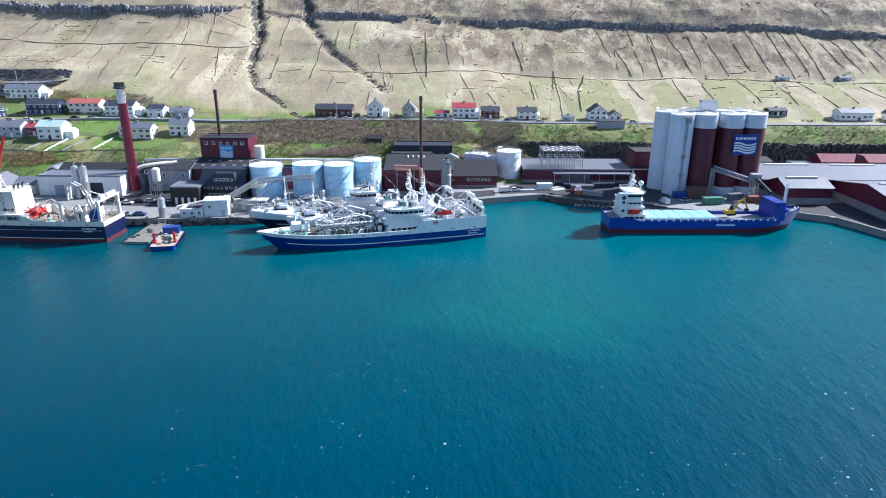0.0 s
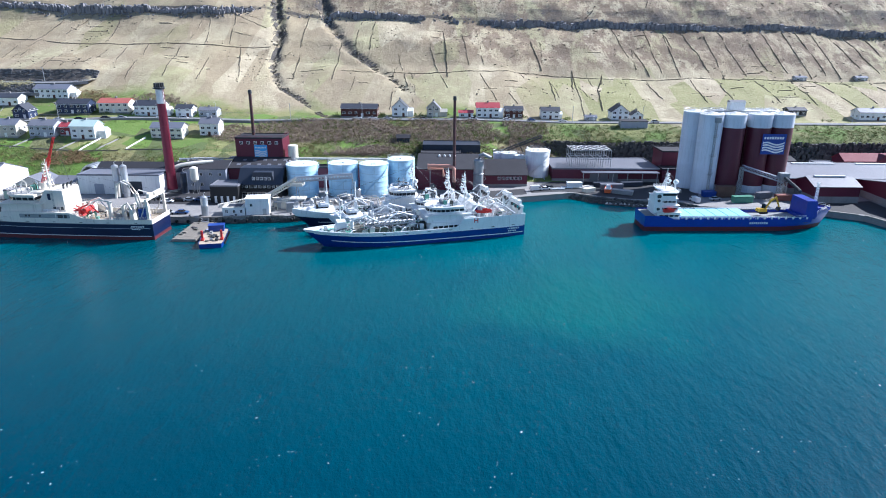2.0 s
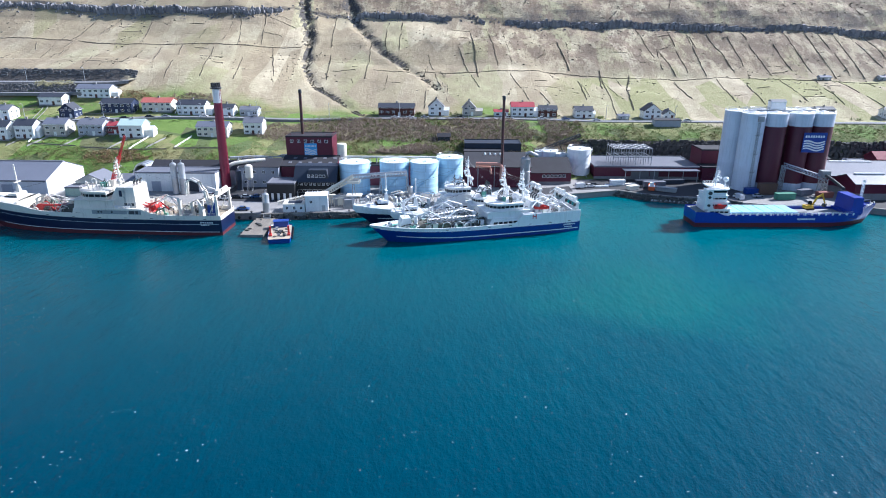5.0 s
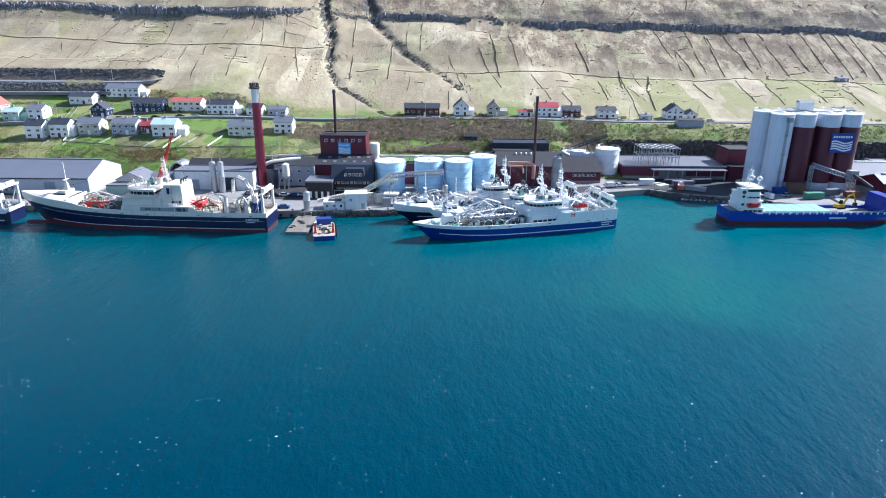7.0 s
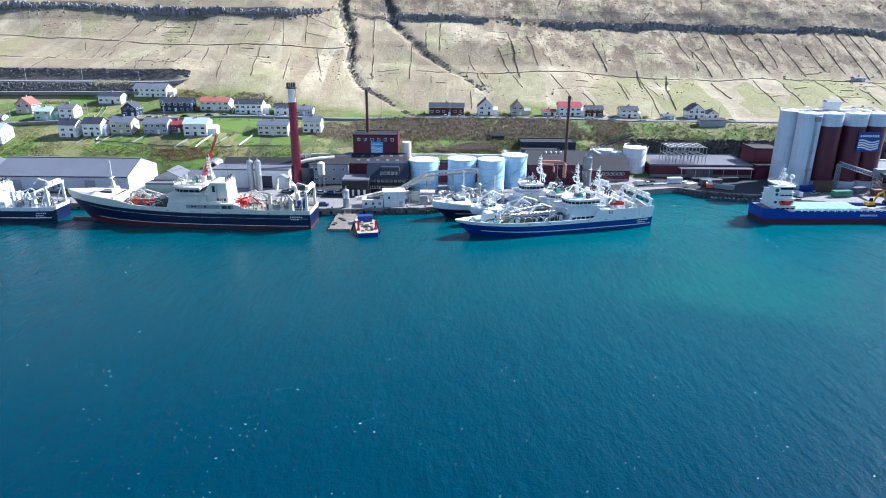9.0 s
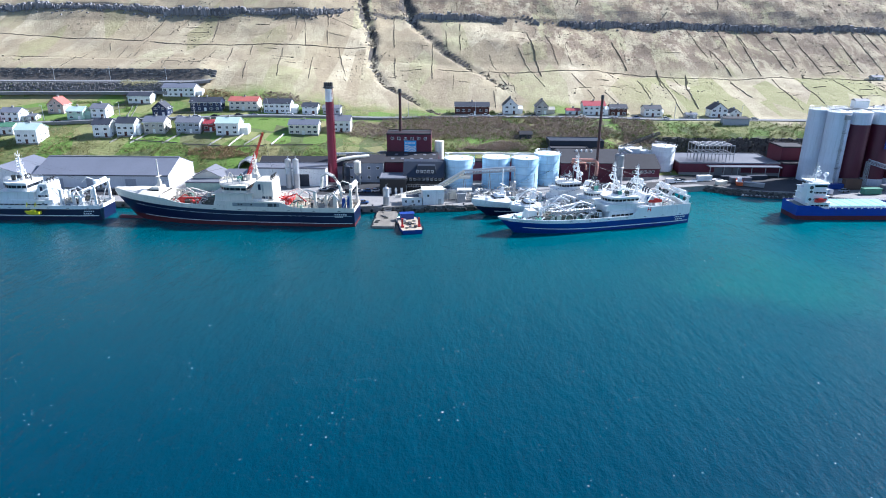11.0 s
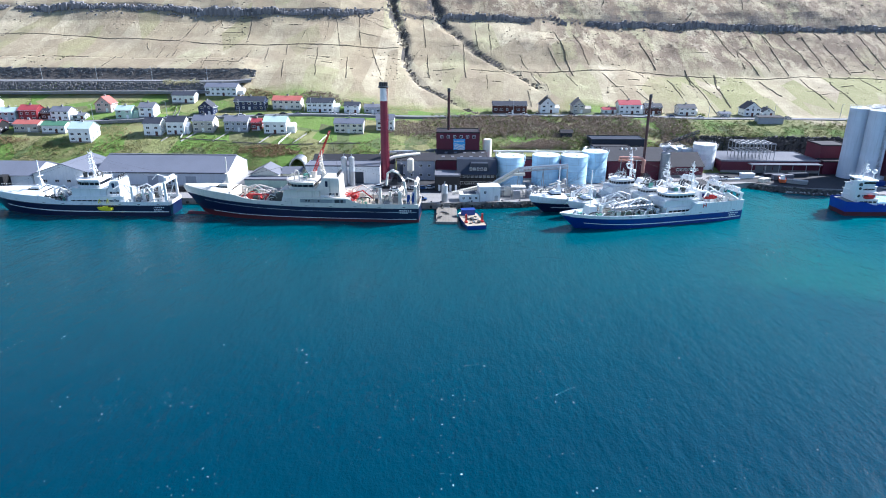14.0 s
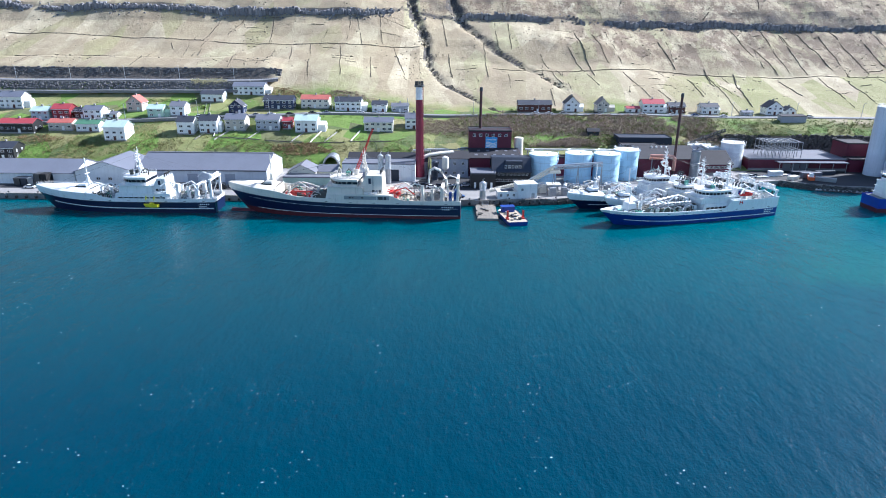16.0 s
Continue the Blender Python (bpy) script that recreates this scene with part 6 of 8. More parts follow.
# blue and white trawler lying outermost
sheer = lambda u: 3.5 + 1.5 * max(0, (u - .45) / .55) ** 2
top = lambda u: sheer(u) + 1.2 + 3.0 * ramp_up(.34, .30, u) * 1.0
ship, H, dz, mid, roof_z = trawler("blue and white steel fishing trawler moored outermost at the quay", (12.0, 201.8), 196.5, 71.7, 12.6, HULL_BLUE, WHITE_STEEL, DECK_GREEN, sheer,
                                  lambda u: sheer(u) + 1.0 + 2.8 * (1 - ramp_up(.30, .34, u)), ((-2.5, -2.22, sheer),), 1.0, (.2, .46, .84, 2.7), (.29, .45, 4.2), (.2, .28, 4.6), 6.4, 11, False, .27)
part("forecastle_locker", Geo().taper(58, 62, -2.2, 2.2, dz(.84), dz(.84) + 3.4, .4, .8, .3), WHITE_STEEL, ship, "", 0)
part("foremast", Geo().tube([(60, 0, dz(.84) + 3), (60, 0, dz(.84) + 9)], .2, 7).tube([(60, 0, dz(.84) + 7), (57, 1.2, dz(.84) + 4)], .15, 6).box(59.6, 60.4, -1.2, 1.2, dz(.84) + 6, dz(.84) + 6.2), WHITE_STEEL, ship)
for x, y in ((63, 2), (64.5, -1.5), (66, .4)):
    drum(ship, x, y, dz(.9), .6, 1.2, WHITE_STEEL, GREY_STEEL)
small_boat(ship, 11.5, 4.0, dz(.15) + 4.6, 5.5, BRIGHT_RED)
for x in (12, 15.6):
    part("boat_cradle", Geo().box(x, x + .4, 2.4, 5.2, dz(.15), dz(.15) + 4.6), WHITE_STEEL, ship, "", 0)
part("trawl_net", Geo().lump((5.5, 1.0, dz(.08) + 1.1), (5, 5, 2.2), rnd).lump((8, -2.5, dz(.08) + .9), (4, 3.4, 1.8), rnd), NET, ship, "heap of dark trawl net", 60)
part("upper_house", Geo().taper(.24 * 71.7, .33 * 71.7, -5.2, 6.2, dz(.25), mid + 1.4, .2, 2.2, .05), WHITE_STEEL, ship, "raised white side house", 0)
part("funnel_letter", Geo().box(16.6, 16.9, 6.22, 6.3, mid - .6, mid + .9).box(17.7, 18, 6.22, 6.3, mid - .6, mid + .9).box(16.9, 17.7, 6.22, 6.3, mid, mid + .3), BRIGHT_RED, ship, "", 0)

net = Geo()
for k in range(26):
    net.lump((rnd.uniform(35, 57), rnd.uniform(-3.8, 3.0), dz(.6) + rnd.uniform(.3, 1.3)), (rnd.uniform(2, 4.4), rnd.uniform(1.6, 3), rnd.uniform(1, 2.2)), rnd)
part("seine_net", net, NET, ship, "heap of dark grey seine net on deck", 60)
part("net_bridge", Geo().truss((37, 3.6, dz(.6) + 3.4), (53, 2.4, dz(.7) + 2.6), .9, .9, .1, 12).truss((38, -3, dz(.6) + 4.0), (50, -1, dz(.7) + 3.0), .9, .9, .1, 10)
     .tube([(37, 3.6, dz(.6)), (37, 3.6, dz(.6) + 3.6)], .2, 6).tube([(53, 2.4, dz(.7)), (53, 2.4, dz(.7) + 2.8)], .2, 6).tube([(38, -3, dz(.6)), (38, -3, dz(.6) + 4)], .2, 6), GALV, ship, "galvanised lattice gangway over the foredeck", 0)
for x, y in ((39, 4.3), (43, 4.5), (47, 4.2), (51, 3.6)):
    part("fish_hose", Geo().tube([(x - 1.6, y, dz(.6) + .4), (x - 1.2, y, dz(.6) + 1.9), (x, y, dz(.6) + 2.5), (x + 1.2, y, dz(.6) + 1.9), (x + 1.6, y, dz(.6) + .4)], .2, 8), GALV, ship)

# two more lying inside her
trawler("white and blue steel trawler moored between two others", (10.4, 213.6), 195.8, 64, 10.2, HULL_BLUE, WHITE_STEEL, DECK_GREY, lambda u: 2.8 + .8 * max(0, (u - .45) / .55) ** 2,
        lambda u: 4.2 + 2.2 * max(0, (u - .45) / .55) ** 2, ((-1.6, -1.35, lambda u: 3.3),), .83, (.26, .55, .84, 2.4), (.41, .54, 4.0), (.24, .32, 4.2), 6.4, 23, False, .36)
trawler("white and dark blue steel trawler moored innermost at the quay", (2.6, 221.2), 195.8, 70, 10.2, HULL_NAVY, WHITE_STEEL, DECK_GREY, lambda u: 3.0 + 1.0 * max(0, (u - .45) / .55) ** 2,
        lambda u: 4.4 + 2.4 * max(0, (u - .45) / .55) ** 2, ((-1.6, -1.35, lambda u: 3.4),), .8, (.3, .56, .84, 3.2), (.4, .52, 4.8), (.28, .36, 4.2), 6.4, 31, False, .4)

# long navy trawler
sheer = lambda u: 5.2 + 3.1 * max(0, (u - .42) / .58) ** 1.8
ship, H, dz, mid, roof_z = trawler("long navy-hulled trawler with cream superstructure and red waterline", (-105.7, 193.8), 177.6, 87.6, 14.0, HULL_NAVY, CREAM_STEEL, DECK_TAN, sheer,
                                  lambda u: sheer(u) + 1.5 + 1.4 * ramp_up(.7, .78, u) + 1.9 * ramp_up(.25, .29, u) * (1 - ramp_up(.5, .54, u)), ((-1.45, -1.37, sheer), (0, .18, lambda u: 1.1 + 1.2 * max(0, (u - .3) / .7) ** 2)), .78, (.28, .57, .93, 3.2), (.43, .55, 5.0), (.325, .45, 6.8), 8.0, 41, lambda u: 1.1 + 1.2 * max(0, (u - .3) / .7) ** 2, .405)
for y in (2.4, 4.0):
    part("fish_boom", Geo().tube([(4.6, y, dz(.05) + 4.5), (5.4, y, dz(.05) + 9.0), (7.4, y, dz(.05) + 12.0), (9.6, y - .4, dz(.06) + 12.9), (11.4, y - .6, dz(.08) + 11.8), (11.8, y - .6, dz(.08) + 7.5)], .34, 9), CREAM_STEEL, ship, "bent pale fish pump pipe")
part("net_tower", Geo().taper(1.0, 2.6, 4.2, 5.8, dz(.02), dz(.02) + 5.4, .2, .2, .2).taper(3.0, 4.4, 4.4, 5.8, dz(.02), dz(.02) + 4.6, .2, .2, .2), COBALT, ship, "blue painted trawl block towers", 0)
deck_crane(ship, 24.5, 3.2, mid - .6, BRIGHT_RED, 9, 2.7, 1.6)
part("red_winch_house", Geo().taper(63.5, 65.5, -2, 3, dz(.72), dz(.72) + 1.6, .2, .2, .1), BRIGHT_RED, ship, "red painted winch house", 0)
drum(ship, 62, 2, dz(.72), 1.4, 3, BRIGHT_RED, NET)
drum(ship, 55, -1, dz(.64), 1.5, 4, GREY_STEEL, NET)
part("bulb", Geo().tube([(78, 0, -.4), (83, 0, -.2), (86.5, 0, -.1)], 1.1, 12).ball((86.6, 0, -.1), 1.1), BOOT_RED, ship, "red bulbous bow")
for sd in (-1, 1):
    y = sd * (H.half(.4, 7) + .03)
    op = part("side_opening", Geo().box(26, 42.5, y - .04, y + .04, 6.9, 8.2), GREY_STEEL, ship, "long recessed grey side gallery", 0)
    part("gallery_frame", Geo().box(25.8, 42.7, y - .1, y + .1, 8.2, 8.35).box(25.8, 42.7, y - .1, y + .1, 6.75, 6.9).box(25.8, 26, y - .1, y + .1, 6.9, 8.2).box(42.5, 42.7, y - .1, y + .1, 6.9, 8.2).box(30.5, 30.7, y - .1, y + .1, 6.9, 8.2), CREAM_STEEL, op, "", 0)
    for x0, x1, z0, z1 in ((27, 27.9, 6.95, 8.1), (28.3, 30, 6.95, 8.1), (35.5, 36.1, 7.3, 7.9), (39, 39.6, 7.3, 7.9), (40, 40.6, 7.3, 7.9)):
        part("doorway", Geo().box(x0, x1, y - .07, y + .07, z0, z1), DARK_STEEL, op, "", 0)
jib = part("slewing_crane", Geo().lathe(39.2, -2.4, [(mid, 1.1), (15, .9), (16.2, 1.2)], 16), CREAM_STEEL, ship)
part("boom", Geo().truss((39.2, -2.4, 15.8), (35.6, -2.4, 24.2), .9, 1.0, .1, 9).truss((35.6, -2.4, 24.2), (32.7, -2.4, 31), .5, .5, .09, 9), BRIGHT_RED, jib, "dark red lattice boom", 0)
part("hoist_wire", Geo().tube([(32.7, -2.4, 31), (30.2, -2.4, 17)], .05, 4), DARK_STEEL, jib)
net = Geo()
for k in range(14):
    net.lump((rnd.uniform(49.5, 54), rnd.uniform(-3.5, 5.2), dz(.6) + rnd.uniform(.5, 2.0)), (rnd.uniform(2, 4), rnd.uniform(1.6, 3), rnd.uniform(1.2, 2.4)), rnd)
part("seine_net", net, NET, ship, "heap of dark blue-grey seine net", 60)
part("red_reel_stand", Geo().taper(23, 27, -2.5, 4.6, mid - 1.4, mid + .3, 1.4, .6, .6).tube([(22, 4, mid - .4), (27, 3.4, mid + .9)], .18, 6).tube([(22, 2, mid - .4), (27, 1.4, mid + 1.1)], .18, 6).tube([(23, 3.6, mid + .1), (23, -1, mid + .1)], .7, 12), BRIGHT_RED, ship, "red painted net reel stand", 0)
part("red_deck_machine", Geo().taper(55, 56.8, -1, 4, dz(.64), dz(.64) + 1.7, .4, .4, .4).taper(60.8, 62.6, 0, 4, dz(.7), dz(.7) + 1.5, .3, .3, .3).tube([(58.5, -1, dz(.67) + .9), (58.5, 4, dz(.67) + .9)], .9, 14).tube([(55, 3, dz(.64) + 2.6), (62, 3.4, dz(.7) + 2.4)], .35, 8), BRIGHT_RED, ship, "red painted fish pump and winch", 0)
part("casing_emblem", Geo().lathe(0, 0, [(0, .8), (.06, .8)], 20), HULL_NAVY, ship, "round dark emblem", 0).matrix_local = pose(33.5, 4.35, mid + 4.9, -90, 0, 0)

# navy and white trawler at the western berth
sheer = lambda u: 4.1 + 2.2 * max(0, (u - .45) / .55) ** 2
ship, H, dz, mid, roof_z = trawler("navy and white trawler with white bow deck and yellow boat", (-197.6, 198.6), 180, 69.5, 12.4, HULL_NAVY, WHITE_STEEL, DECK_GREY, sheer,
                                  lambda u: sheer(u) + 1.3 + 1.6 * ramp_up(.58, .66, u), ((-2.6, -2.25, sheer),), .68, (.24, .54, .92, 3.0), (.36, .5, 5.6), (.26, .35, 5.4), 8.5, 53, False)
small_boat(ship, 20.5, 7.2, 2.6, 5.6, ACID_YELLOW)
part("davit", Geo().tube([(22, 5.8, 4.5), (22, 6.6, 6.6), (22, 7.4, 5.2)], .14, 6).tube([(25, 5.8, 4.5), (25, 6.6, 6.6), (25, 7.4, 5.2)], .14, 6), ACID_YELLOW, ship)
for k in range(3):
    part("chevron", Geo().slab([(2.0 + k * 1.4, 1.6), (2.8 + k * 1.4, 1.6), (3.2 + k * 1.4, 2.1), (2.4 + k * 1.4, 2.1)], 5.75, 5.9), WHITE, ship, "", 0)

# blue cargo ship with an excavator working in the hold
cs = thing("cargo_ship", "blue coastal cargo ship with white wheelhouse and red waterline", "ship", (54.6, 206.6, 0), 2.2)
H = Hull(67.0, 11.6, 3.5, 6.5, 0.2, 1.9)
csheer = lambda u: 4.2 + 2.6 * ramp_up(.87, .93, u) + 1.2 * ramp_up(.16, .1, u) + .5 * max(0, (u - .6)) 
hull = part("hull", H.band(lambda u: 1.5, csheer, 4), HULL_ULTRA, cs)
part("boot_top", H.band(lambda u: -1.2, lambda u: 1.55, 2), BOOT_RED, hull, "red waterline paint")
part("deck", H.deck(lambda u: csheer(u) - .5, .005, .985), DECK_GREY, cs, "", 0)
coam = part("hatch_coaming", Geo().box(12.5, 58, -4.7, -4.5, 2.8, 4.6).box(12.5, 58, 4.5, 4.7, 2.8, 4.6).box(12.5, 12.7, -4.5, 4.5, 2.8, 4.6).box(57.8, 58, -4.5, 4.5, 2.8, 4.6), HULL_ULTRA, cs, "", 0)
me = mesh_of("hatch_cover", Geo().taper(-1.95, 1.95, -4.9, 4.9, 0, .55, .12, .12, .3), HATCH_BLUE, 0)
for k in range(6):
    piece("hatch_cover", me, cs, (14.6 + k * 4.0, 0, 4.62))
part("hold_cargo", Geo().box(38, 57, -4.4, 4.4, 2.6, 3.2), paint("fish_meal", (0.16, 0.11, 0.07), 0.95, var=.3, scale=1), cs, "dark loose cargo in open hold", 0)
part("stowed_cover", Geo().box(54.0, 59.0, -4.9, 4.9, 4.0, 5.0), HULL_ULTRA, cs, "", 0)
part("breakwater", Geo().taper(55.2, 59.4, -4.9, 4.9, 4.6, 10.2, .2, .5, .2), HULL_ULTRA, cs, "tall stack of blue hatch covers", 0)
part("fore_deck_house", Geo().box(60.2, 62.2, -2.5, 2.5, 5.2, 7.2), HULL_ULTRA, cs, "", 0)
part("foremast", Geo().truss((61, 0, 7), (61, 0, 15.5), .6, .6, .08, 8), WHITE_STEEL, cs, "", 0)
hs = None
for z0, z1, x1, w in ((4, 6.7, 10.4, 5.3), (6.85, 9.5, 9.6, 4.8), (9.65, 12.2, 9.0, 4.4)):
    hs = part("deckhouse", Geo().box(1.6, x1, -w, w, z0, z1).box(1.2, x1 + .5, -w - .25, w + .25, z1, z1 + .15), WHITE_STEEL, cs, "", 0)
    cabin_windows(hs, 2.4, x1 - .4, w + .03, (z0 + z1) / 2 + .1, 4, 5, .7)
br = part("wheelhouse", Geo().prism([(3.4, -4.4), (8.4, -4.4), (9.4, -3), (9.4, 3), (8.4, 4.4), (3.4, 4.4)], 12.35, 14.9).prism([(3.0, -5.4), (8.8, -5.4), (9.8, -3.3), (9.8, 3.3), (8.8, 5.4), (3.0, 5.4)], 14.9, 15.15), WHITE_STEEL, cs, "", 0)
part("window_band", Geo().prism([(3.35, -4.48), (8.45, -4.48), (9.48, -3.05), (9.48, 3.05), (8.45, 4.48), (3.35, 4.48)], 13.5, 14.4), GLASS, br, "band of dark wheelhouse windows", 0)
fn = part("funnel", Geo().taper(0.2, 3.6, -5.0, -2.0, 6.5, 15.0, .2, .5, .2), WHITE_STEEL, cs, "", 0)
for z in (8.2, 11.6, 13.4):
    part("port", Geo().tube([(1.9, -4.95 + (z - 6.5) * .022, z), (1.9, -5.1 + (z - 6.5) * .022, z)], .8 if z > 13 else .6, 16), DARK_STEEL, fn)
rl = Geo().rail([(3, -5.3, 15.15), (9.6, -5.3, 15.15), (9.6, 5.3, 15.15), (3, 5.3, 15.15), (3, -5.3, 15.15)], 1, 1.3, .04)
part("handrail", rl, WHITE_STEEL, cs, "", 0)
mast(cs, 5.8, 0, 15.15, 8.5, WHITE_STEEL, 1)
part("radome", Geo().ball((8.6, -2, 18.6), 1.0).tube([(8.6, -2, 15.1), (8.6, -2, 17.8)], .25, 7), WHITE_STEEL, cs, "white satellite dome")
for ob in list(cs.children):
    if ob.name.split(".")[0] in ("deckhouse", "wheelhouse", "funnel", "handrail", "mast", "radome"):
        ob.location, ob.scale = (2.6, 0, .68), (.9, .92, .84)
small_boat(cs, 5.6, -6.0, 6.9, 4.2, BRIGHT_RED)
for side in (-1, 1):
    part("handrail", Geo().rail(H.edge(lambda u: csheer(u), .17, .98, side, 20), 1.0, 1.8, .06), WHITE_STEEL, cs, "", 0)
posts = mesh_of("bulwark_post", Geo().box(-.28, .28, -.06, .06, 0, .75), WHITE_STEEL, 0)
for k in range(18):
    piece("bulwark_post", posts, cs, (14 + k * 2.45, -H.half(.5, 4.2) - .03, 4.2))
bars = Geo()
for k in range(9):
    bars.box(36 + k * .72, 36.5 + k * .72, -H.half(.5, 2.4) - .08, -H.half(.5, 2.4) - .01, 2.5, 3.15)
part("lettering", bars, WHITE, hull, "row of white bars", 0)


def excavator(at, turn, colour, label):
    ex = thing("excavator", label, "excavator", at, turn)
    for s in (-1, 1):
        part("track", Geo().slab([(-2, .15), (-1.7, 0), (1.7, 0), (2, .15), (2.1, .5), (1.8, .9), (-1.8, .9), (-2.1, .5)], s * 1.0 - .3, s * 1.0 + .3), RUBBER, ex, "", 0)
    up = part("upper_body", Geo().taper(-2.6, 1.4, -1.35, 1.35, 1.0, 2.3, .15, .1, .1).lathe(0, 0, [(.8, .8), (1.0, .8)], 14), colour, ex, "", 0)
    part("cab", Geo().taper(.2, 1.7, .3, 1.3, 2.3, 3.9, .1, .35, .08), GLASS, up, "", 0)
    part("boom", Geo().slab([(1.0, 1.6), (1.5, 1.7), (3.6, 5.4), (6.0, 6.6), (5.9, 7.2), (3.1, 6.1)], -.3, .3), colour, ex, "", 0)
    part("stick", Geo().slab([(5.3, 7.6), (6.1, 7.4), (8.2, 2.6), (7.7, 2.5)], -.22, .22), colour, ex, "", 0)
    part("bucket", Geo().slab([(7.4, 2.7), (8.5, 2.6), (8.3, 1.4), (7.4, .9), (6.8, 1.6)], -.7, .7), DARK_STEEL, ex, "", 0)
    return ex


excavator((97.6, 208.6, 4.6), 10, YELLOW, "yellow excavator on the cargo ship's hatch, arm raised").scale = (.78, .78, .78)

# pontoon and work boat
pn = thing("pontoon", "weathered plank-decked floating pontoon with concrete sides", "pontoon", (-95.9, 195.6, 0), 0)
part("float", Geo().box(-3.8, 3.8, -9.5, 9.5, -.8, .75), CONCRETE_OLD, pn, "", 0)
me = mesh_of("plank", Geo().box(-3.85, 3.85, -.44, .44, 0, .1), WOOD, 0)
for k in range(20):
    piece("plank", me, pn, (0, -9.0 + k * .945, .76))
rq = random.Random(8)
for k in range(7):
    x, y, a = rq.uniform(-3, 3), rq.uniform(-7, 8.5), rq.uniform(.3, .8)
    part("pallet", Geo().box(x - a, x + a, y - .5, y + .5, .86, .86 + .25 * a).box(x - a * .8, x + a * .8, y - .4, y + .4, .86 + .25 * a, .86 + .6 * a), rq.choice((WOOD, DARK_STEEL, NET)), pn, "", 0)
for x, y in ((-3.7, -8), (-3.7, 0), (-3.7, 8), (3.7, 8)):
    part("bollard", Geo().lathe(x, y, [(.8, .25), (1.2, .2), (1.3, .32), (1.4, .3)], 10), DARK_STEEL, pn)
part("ramp", Geo().box(-1.2, 1.2, 9.3, 14, .8, 1.0).rail([(-1.2, 9.3, 1), (-1.2, 14, 1)], 1, 1.2, .05).rail([(1.2, 9.3, 1), (1.2, 14, 1)], 1, 1.2, .05), GALV, pn, "", 0)
wb = thing("work_boat", "small blue work barge with tan deck and blue shelter", "boat", (-85.3, 180.0, 0), 101)
H = Hull(18, 7.6, 1.4, 1.6, .16, 2.4)
H2 = part("hull", H.band(lambda u: -.6, lambda u: 1.5, 2, 16), HULL_BLUE, wb)
part("deck", H.deck(lambda u: 1.3, .01, .97, .08, 10), DECK_TAN, wb, "", 0)
part("shelter", Geo().box(13.4, 16, -2.4, 2.4, 1.3, 3.2).box(13.2, 16.2, -2.6, 2.6, 3.2, 3.4), COBALT, wb, "", 0)
for y in (-2.9, 2.9):
    part("red_post", Geo().box(4.3, 4.9, y - .3, y + .3, 1.3, 4.4).box(3.8, 5.4, y - .45, y + .45, 1.3, 1.9), BRIGHT_RED, wb, "", 0)
part("deck_gear", Geo().box(6, 9, -.4, .4, 1.3, 1.9).tube([(7, -1.5, 1.5), (9, 1.5, 1.6)], .25, 6), DARK_STEEL, wb, "", 0)
rq = random.Random(5)
for k in range(9):
    x, y, a = rq.uniform(1.5, 12), rq.uniform(-2.6, 2.6), rq.uniform(.25, .7)
    if k % 3:
        part("deck_box", Geo().box(x - a, x + a, y - .4, y + .4, 1.3, 1.3 + a).box(x - a - .05, x + a + .05, y - .45, y + .45, 1.3 + a, 1.36 + a), rq.choice((GREY_STEEL, DARK_STEEL, CREAM, WOOD)), wb, "", 0)
    else:
        part("rope_coil", Geo().lathe(x, y, [(1.3, .55), (1.5, .6), (1.62, .45)], 14), NET, wb)
tyre = Geo()
for k in range(6):
    tyre.lathe(2.5 + k * 2.2, -3.95, [(.4, .25), (.9, .32), (1.2, .25)], 8)
part("fender", tyre, RUBBER, wb, "", 0)

# ---- village houses ----
WALLS = {"white": WHITE, "cream": CREAM, "beige": paint("beige_render", (0.5, 0.46, 0.4), .7), "navy": paint("navy_boards", (0.02, 0.035, 0.085), .6, ribs=5), "black": BLACK_WOOD, "brown": paint("brown_boards", (0.09, 0.028, 0.02), .65, ribs=5),
         "red": paint("red_boards", (0.24, 0.025, 0.035), .6, ribs=5), "mint": paint("mint_boards", (0.45, 0.6, 0.48), .6, ribs=5), "teal": paint("pale_teal_boards", (0.44, 0.58, 0.58), .6, ribs=5), "pink": paint("pink_render", (0.58, 0.42, 0.38), .7), "grey": paint("grey_render", (0.4, 0.42, 0.46), .7)}
ROOFS = {"grey": ROOF_GREY, "dark": paint("slate_roof", (0.045, 0.05, 0.065), .6, var=.15, ribs=3), "red": paint("red_house_roof", (0.4, 0.06, 0.07), .55, var=.12, ribs=3), "orange": paint("orange_house_roof", (0.46, 0.13, 0.1), .55, var=.12, ribs=3),
         "mint": paint("pale_green_roof", (0.48, 0.6, 0.55), .5, var=.08, ribs=3), "pale": ROOF_PALE, "green": paint("green_roof", (0.09, 0.22, 0.13), .6, ribs=3)}
PLINTH = paint("house_plinth", (0.3, 0.29, 0.28), .85)


